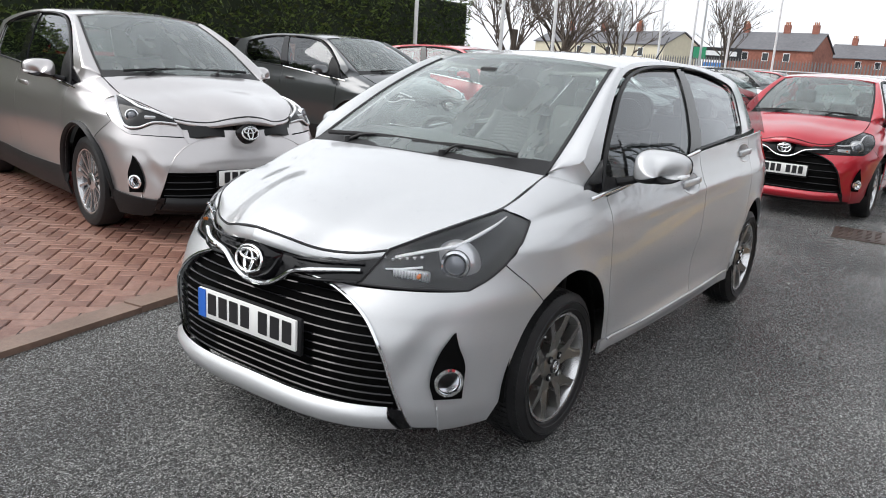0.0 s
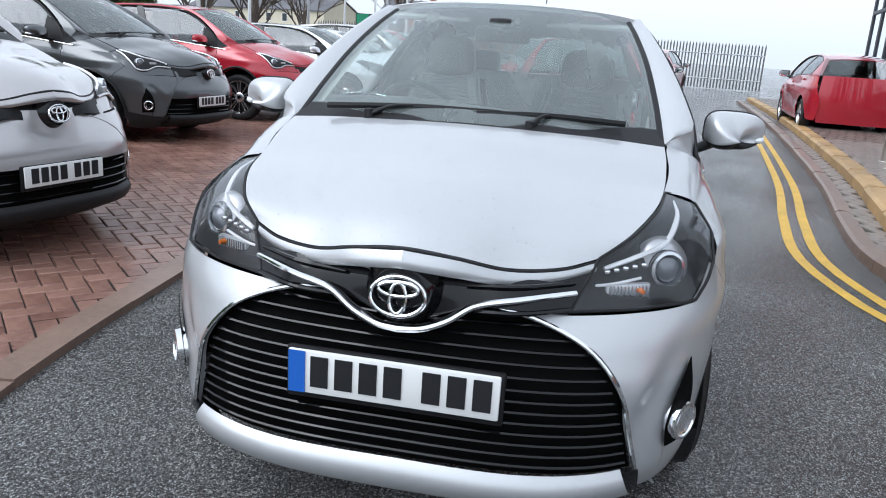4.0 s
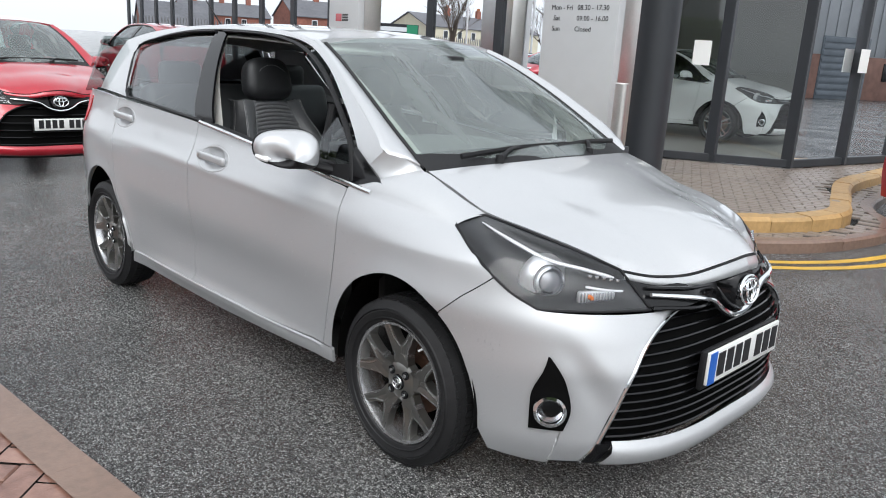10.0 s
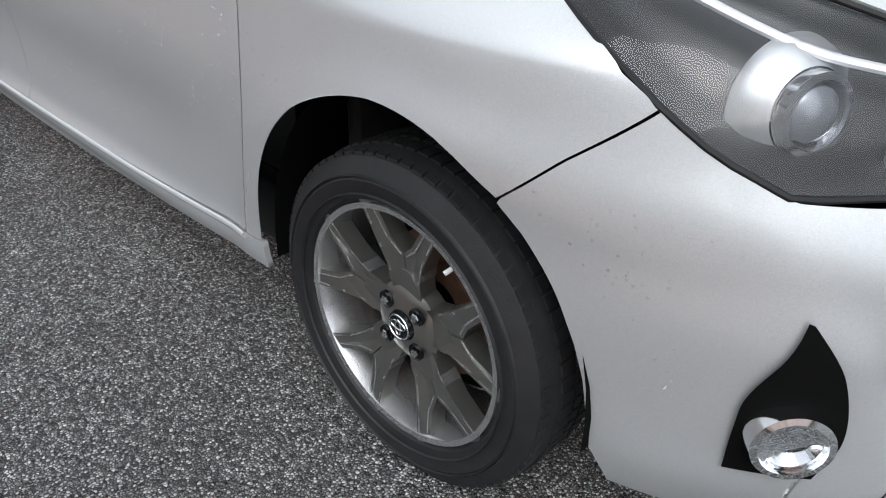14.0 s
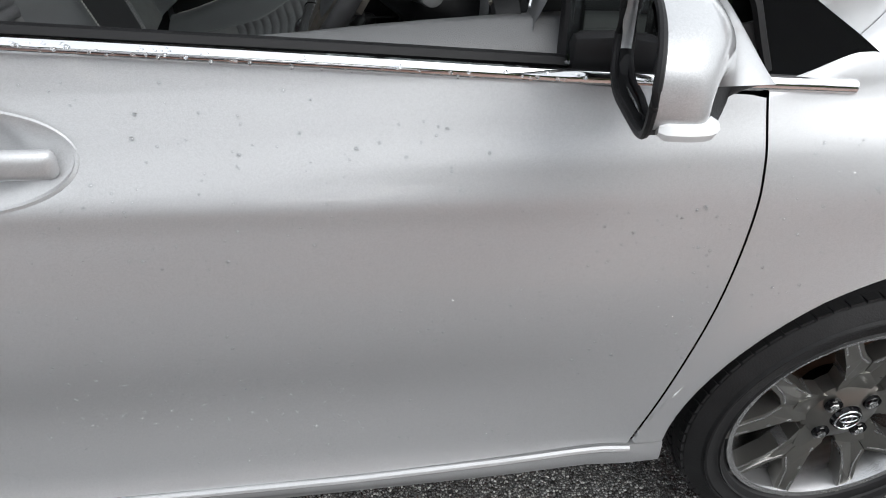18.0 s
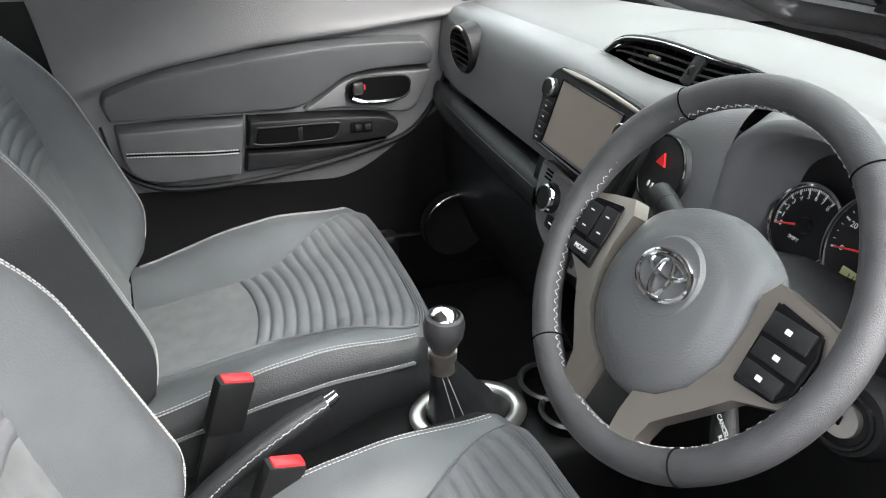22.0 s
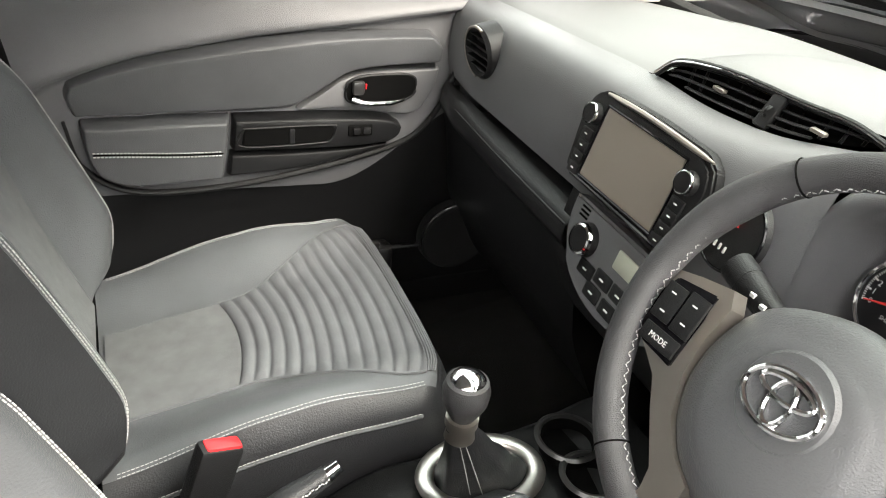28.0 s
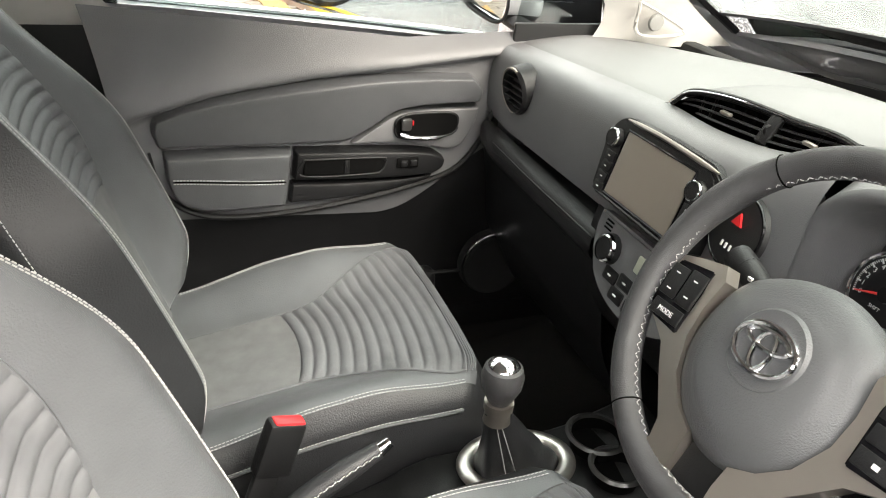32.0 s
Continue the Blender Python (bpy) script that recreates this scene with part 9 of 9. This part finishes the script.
bm_part_words = [("WELCOME TO YOUR", 2.92), ("TEST DRIVE", 2.66)]
for w_, z in bm_part_words:
    ob = text_part("window_lettering", w_, 0.22, DIALW, None, Matrix.Translation((-7.4, 5.82, z)) @ pose(0, 0, 0, 90, 0, -9.1), 0.002)
    tagged(ob, "white window lettering on the showroom glass", "lettering")


def totem(name, label, at, rz, words, brand=False):
    t = thing(name, label, "totem sign", pose(*at, 0, 0, rz))
    bm_part("panel", box_bm((0.80, 0.10, 3.3), (0, -0.14, 0.30 + 1.65), 0.01), GREYP, t, "pale grey panel")
    bm_part("steel_side", box_bm((0.76, 0.26, 3.3), (0, 0.05, 0.30 + 1.65), 0.006), STEEL, t, "brushed steel side")
    bm_part("plinth", box_bm((0.82, 0.42, 0.24), (0, 0, 0.34), 0.012), ALUG, t, "dark grey plinth")
    bm_part("foot", box_bm((0.84, 0.44, 0.22), (0, 0, 0.11), 0.01), ALUG, t)
    for x, z, s, w in words:
        cu = text_part("sign_text", w, s, INK, t, Matrix.Translation((x, -0.1925, z)) @ pose(0, 0, 0, 90, 0, 0), 0.0008)
    if brand:
        bm_part("brand_block", box_bm((0.16, 0.003, 0.10), (-0.12, -0.192, 1.55)), RED, t, "red and black emblem block")
        for i in range(3):
            bm_part("word_bar", box_bm((0.16, 0.003, 0.022), (0.06, -0.192, 1.585 - 0.035 * i)), INK, t)
        for i, (w, z) in enumerate(((0.22, 1.86), (0.30, 1.80), (0.20, 2.12), (0.34, 2.06))):
            bm_part("word_bar", box_bm((w, 0.003, 0.026), (-0.22 + w / 2, -0.192, z)), INK, t)
    return t


totem("opening_hours_totem", "tall pale grey sign totem with opening hours", (-1.07, 3.42, 0.22), 0,
      [(-0.20, 2.02, 0.070, "Mon - Fri"), (0.14, 2.02, 0.070, "08.30 - 18.30"), (-0.24, 1.93, 0.062, "Sat"), (0.14, 1.93, 0.062, "09.00 - 17.00"), (-0.24, 1.84, 0.062, "Sun"), (0.05, 1.84, 0.062, "Closed"),
       (-0.17, 1.70, 0.066, "After Sales"), (-0.19, 1.61, 0.062, "Mon - Fri"), (0.14, 1.61, 0.062, "08.30 - 17.30"), (-0.24, 1.52, 0.062, "Sat"), (0.14, 1.52, 0.062, "09.00 - 16.00"), (-0.24, 1.43, 0.062, "Sun"), (0.05, 1.43, 0.062, "Closed")])
totem("services_totem", "tall pale grey sign totem with service names", (-5.6, 4.30, 0.22), -8, [], True)
for x, y, h in ((-0.46, 3.08, 1.03), (-5.95, 3.82, 1.05), (-6.75, 4.02, 1.05), (-2.35, 4.15, 1.03)):
    b = thing("steel_bollard", "brushed stainless steel bollard on the apron", "bollard", Matrix.Translation((x, y, 0.22)), "bollards")
    bm_part("post", revolve([(0.0, h), (0.050, h), (0.056, h - 0.008), (0.057, 0.0)], "z", 28), STEEL, b)
    bm_part("floor_collar", revolve([(0.057, 0.006), (0.075, 0.004), (0.078, 0.0)], "z", 28), STEEL, b)

# ---- hedge, poles, houses beyond ----
rng = random.Random(11)


def leaf_field(name, label, category, boxes, count, size, material, parent=None):
    """Many small leaves on and in the faces of boxes."""
    V, F = [], []
    vol = [(x1 - x0) * (z1 - z0) for x0, x1, y0, y1, z0, z1 in boxes]
    for (x0, x1, y0, y1, z0, z1), v in zip(boxes, vol):
        for _ in range(int(count * v / sum(vol))):
            x, z = rng.uniform(x0, x1), rng.uniform(z0, z1)
            bump = 0.18 * noise.noise(Vector((x * 0.9, z * 1.1, 0))) + 0.10 * noise.noise(Vector((x * 3, z * 3, 5)))
            if rng.random() < 0.75:
                y = y1 + bump + rng.uniform(-0.16, 0.04)
            else:
                y, z = rng.uniform(y0, y1), z1 + bump + rng.uniform(-0.12, 0.08)
            c = Vector((x, y, z))
            u = Vector((rng.uniform(-1, 1), rng.uniform(-1, 1), rng.uniform(-1, 1))).normalized()
            w = u.orthogonal().normalized()
            s = size * rng.uniform(0.6, 1.3)
            k = len(V)
            V += [c - u * s, c + w * s * 0.45, c + u * s, c - w * s * 0.45]
            F.append((k, k + 1, k + 2, k + 3))
    ob = link(name, mesh_of(name, V, F, material, False), parent)
    return ob


hedge = thing("hedge", "tall clipped green hedge behind the parked cars", "hedge")
tagged(leaf_field("foliage", "", "", [(-14.5, 14.0, -11.6, -10.6, 0.2, 3.1)], 42000, 0.055, HEDGE, hedge), kind="stuff")
# added box whose near-black colour paints the shade deep between the leaves
bm_part("inner_mass", box_bm((28.5, 0.9, 2.85), (-0.25, -11.2, 1.45), 0.1, 2), node_mat("hedge_depth_shade", (0.012, 0.02, 0.007), 0.9, var=0.5, scale=3), hedge)


def bare_tree(x, y, h, seed):
    r = random.Random(seed)
    t = thing("bare_tree", "leafless grey-brown tree beyond the car park", "tree", Matrix.Translation((x, y, 0)), "bare trees")
    trunk = bm_part("trunk", tube([(0, 0, 0), (0.05, 0.02, h * 0.25), (0.0, 0.1, h * 0.45)], [0.16, 0.12, 0.08], 8), BARK, t)
    bmx = []
    V, F = [], []

    def twig(p, d, L, rad, depth):
        q = p + d * L
        side = d.orthogonal().normalized() * rad
        oth = d.cross(side).normalized() * rad
        k = len(V)
        V.extend([p + side, p - side * 0.5 + oth * 0.8, p - side * 0.5 - oth * 0.8, q + side * 0.6, q - side * 0.3 + oth * 0.5, q - side * 0.3 - oth * 0.5])
        F.extend([(k, k + 1, k + 4, k + 3), (k + 1, k + 2, k + 5, k + 4), (k + 2, k, k + 3, k + 5)])
        if depth:
            for _ in range(r.randint(2, 4)):
                nd = (d + Vector((r.uniform(-0.8, 0.8), r.uniform(-0.8, 0.8), r.uniform(-0.2, 0.7)))).normalized()
                twig(p + d * L * r.uniform(0.5, 1.0), nd, L * r.uniform(0.55, 0.8), rad * 0.6, depth - 1)
    for _ in range(9):
        twig(Vector((0, 0, h * r.uniform(0.15, 0.42))), Vector((r.uniform(-0.7, 0.7), r.uniform(-0.7, 0.7), 1)).normalized(), h * 0.28, 0.05, 4)
    tagged(link("crown", mesh_of("crown", V, F, BARK, False), t), kind="stuff")


for i, (x, y, h) in enumerate(((-19.0, -12.0, 5.4), (-21.5, -11.4, 5.0), (-23.6, -12.4, 5.6), (-36, -10, 6.0), (6.0, -13.5, 6.5), (12, -12.5, 7.0), (-30, -13, 5.2))):
    bare_tree(x, y, h, i)
for i, (x, y, h, lamp) in enumerate(((-11.5, -10.2, 8.0, 0), (-14.5, -9.6, 8.5, 0), (-17.8, -9.8, 8.5, 0), (-25.5, -11.0, 6.2, 1), (-27.8, -10.3, 9.0, 0), (-29.8, -9.6, 9.0, 0), (-26.8, -8.2, 5.6, 1), (-31.5, -8.6, 9.5, 0), (-33, -7.0, 9.5, 0))):
    p = thing("lamp_post" if lamp else "flag_pole", "grey floodlight post at the car park edge" if lamp else "plain white flag pole at the car park edge", "pole", Matrix.Translation((x, y, 0)), "poles")
    bm_part("post", tube([(0, 0, 0), (0, 0, h)], [0.055, 0.035], 10), POLEG if lamp else POLEW, p)
    if lamp:
        bm_part("lamp_head", box_bm((0.45, 0.22, 0.12), (0.2, 0, h), 0.03), BLACKP, p)
    else:
        bm_part("finial", revolve([(0.0, 0.06), (0.05, 0.03), (0.0, -0.02)], "z", 12, (0, 0, h)), POLEW, p)


def house(x, y, rz, L, W, eave, ridge, wall, label, windows, chimneys, group="houses"):
    h = thing("house", label, "house", pose(x, y, 0, 0, 0, rz), group)
    bm_part("house_wall", prism([(-W / 2, 0), (W / 2, 0), (W / 2, eave), (0, ridge), (-W / 2, eave)], L, lambda a, b, d: Vector((d - L / 2, a, b))), wall, h, smooth=False)
    for s in (-1, 1):
        o = 0.25
        dz = (ridge - eave) / (W / 2) * o
        bm_part("roof", prism([(0, ridge + 0.08), (s * (W / 2 + o), eave - dz + 0.08), (s * (W / 2 + o), eave - dz + 0.2), (0, ridge + 0.22)], L + 0.4, lambda a, b, d: Vector((d - L / 2 - 0.2, a, b))), SLATE, h, smooth=False)
    for cx in chimneys:
        c = bm_part("chimney", box_bm((0.9, 0.5, 1.6), (cx, 0, ridge + 0.5), 0.02), BRICKW, h, smooth=False)
        for k in (-0.25, 0, 0.25):
            bm_part("chimney_pot", revolve([(0.09, 0), (0.11, 0.15), (0.09, 0.4), (0.0, 0.4)], "z", 10, (cx + k, 0, ridge + 1.3)), node_get("clay"), c)
    for wx, wz in windows:
        for s in (-1, 1):
            w = bm_part("window", box_bm((0.95, 0.08, 1.2), (wx, s * (W / 2 + 0.01), wz), 0.01), WHITE, h, smooth=False)
            bm_part("pane", box_bm((0.80, 0.03, 1.02), (wx, s * (W / 2 + 0.05), wz), 0.004), node_get("dark_pane"), w, smooth=False)
    return h


MATS["clay"] = node_mat("clay_pot", (0.4, 0.16, 0.08), 0.8)
MATS["dark_pane"] = node_mat("dark_pane", (0.03, 0.035, 0.04), 0.1)
wl_ = [(-3, 1.5), (0, 1.5), (3, 1.5), (-3, 4.0), (0, 4.0), (3, 4.0)]
house(-118.0, -27.5, 82, 13, 8, 5.0, 7.4, BRICKW, "red brick end-terrace house with slate roof", wl_, (-5, 1, 5))
house(-108.0, -49.0, 72, 26, 8, 4.6, 6.4, CREAM, "cream rendered terrace with slate roof and brick chimneys", [(a, z) for a in (-9, -6, -3, 0, 3, 6, 9) for z in (1.4, 3.6)], (-9, -2, 5))
house(-112.0, -4.0, 88, 9, 7, 2.6, 5.4, BRICKW, "low red brick building with pitched roof", [(-2, 1.4), (2, 1.4)], ())
house(-146.0, -17.0, 85, 16, 8, 5.0, 7.2, BRICKW, "far red brick terrace row", wl_, (-5, 0, 5))
sgn = thing("board_sign", "dark roadside signboard with plain white bar lettering", "sign", pose(-74.0, -22.4, 0, 0, 0, 106))
bm_part("board", box_bm((4.6, 0.12, 1.2), (0, 0, 3.2), 0.02), INK, sgn, smooth=False)
GREENB = node_mat("sign_green", (0.02, 0.25, 0.12), 0.5)
bm_part("green_block", box_bm((1.2, 0.03, 1.1), (-1.6, -0.08, 3.2)), GREENB, sgn, "green block", False)
bm_part("word_bar", box_bm((2.9, 0.03, 0.45), (0.4, -0.08, 3.25)), WHITE, sgn, "", False)
for s in (-1.8, 1.8):
    bm_part("sign_post", tube([(s, 0, 0), (s, 0, 2.7)], 0.07, 8), POLEG, sgn)
bl = bm_part("blue_board", box_bm((2.2, 0.1, 0.9), (0, 0, 1.9), 0.02), node_mat("sign_blue", (0.03, 0.2, 0.55), 0.5), sgn, "blue notice board", False)
# palisade fence
fn = thing("palisade_fence", "galvanised palisade fence along the far edge", "fence")
for z in (0.5, 1.7):
    bm_part("rail", tube([(-40.0, -16.0, z), (-36.5, 8.0, z)], 0.035, 6), POLEG, fn)
pale = mesh_of("pale", [(-0.01, -0.035, 0), (-0.01, 0.035, 0), (-0.01, 0.035, 2.05), (-0.01, 0, 2.2), (-0.01, -0.035, 2.05), (0.01, -0.035, 0), (0.01, 0.035, 0), (0.01, 0.035, 2.05), (0.01, 0, 2.2), (0.01, -0.035, 2.05)], [(0, 1, 2, 3, 4), (9, 8, 7, 6, 5), (0, 5, 6, 1), (1, 6, 7, 2), (2, 7, 8, 3), (3, 8, 9, 4), (4, 9, 5, 0)], node_mat("fence_steel", (0.17, 0.17, 0.17), 0.5, 0.4), False)
for i in range(160):
    t = i / 159
    ob = link("pale", pale, fn)
    ob.location = (-40.0 + 3.5 * t, -16.0 + 24.0 * t, 0.05)
# warehouse across the way, seen in the showroom glass and windscreen
wh = thing("warehouse", "pale corrugated warehouse over red brick base", "building", pose(4.0, -27.0, 0))
bm_part("clad_wall", box_bm((46, 0.3, 4.0), (0, 0, 4.8)), node_mat("corrugated", (0.45, 0.46, 0.47), 0.5, var=0.1, scale=2), wh, smooth=False)
bm_part("brick_base", box_bm((46, 0.34, 2.8), (0, 0, 1.4)), BRICKW, wh, smooth=False)
for i in range(110):
    bm_part("rib", box_bm((0.12, 0.06, 4.0), (-22.8 + 0.418 * i, 0.18, 4.8)), POLEG, wh, smooth=False)
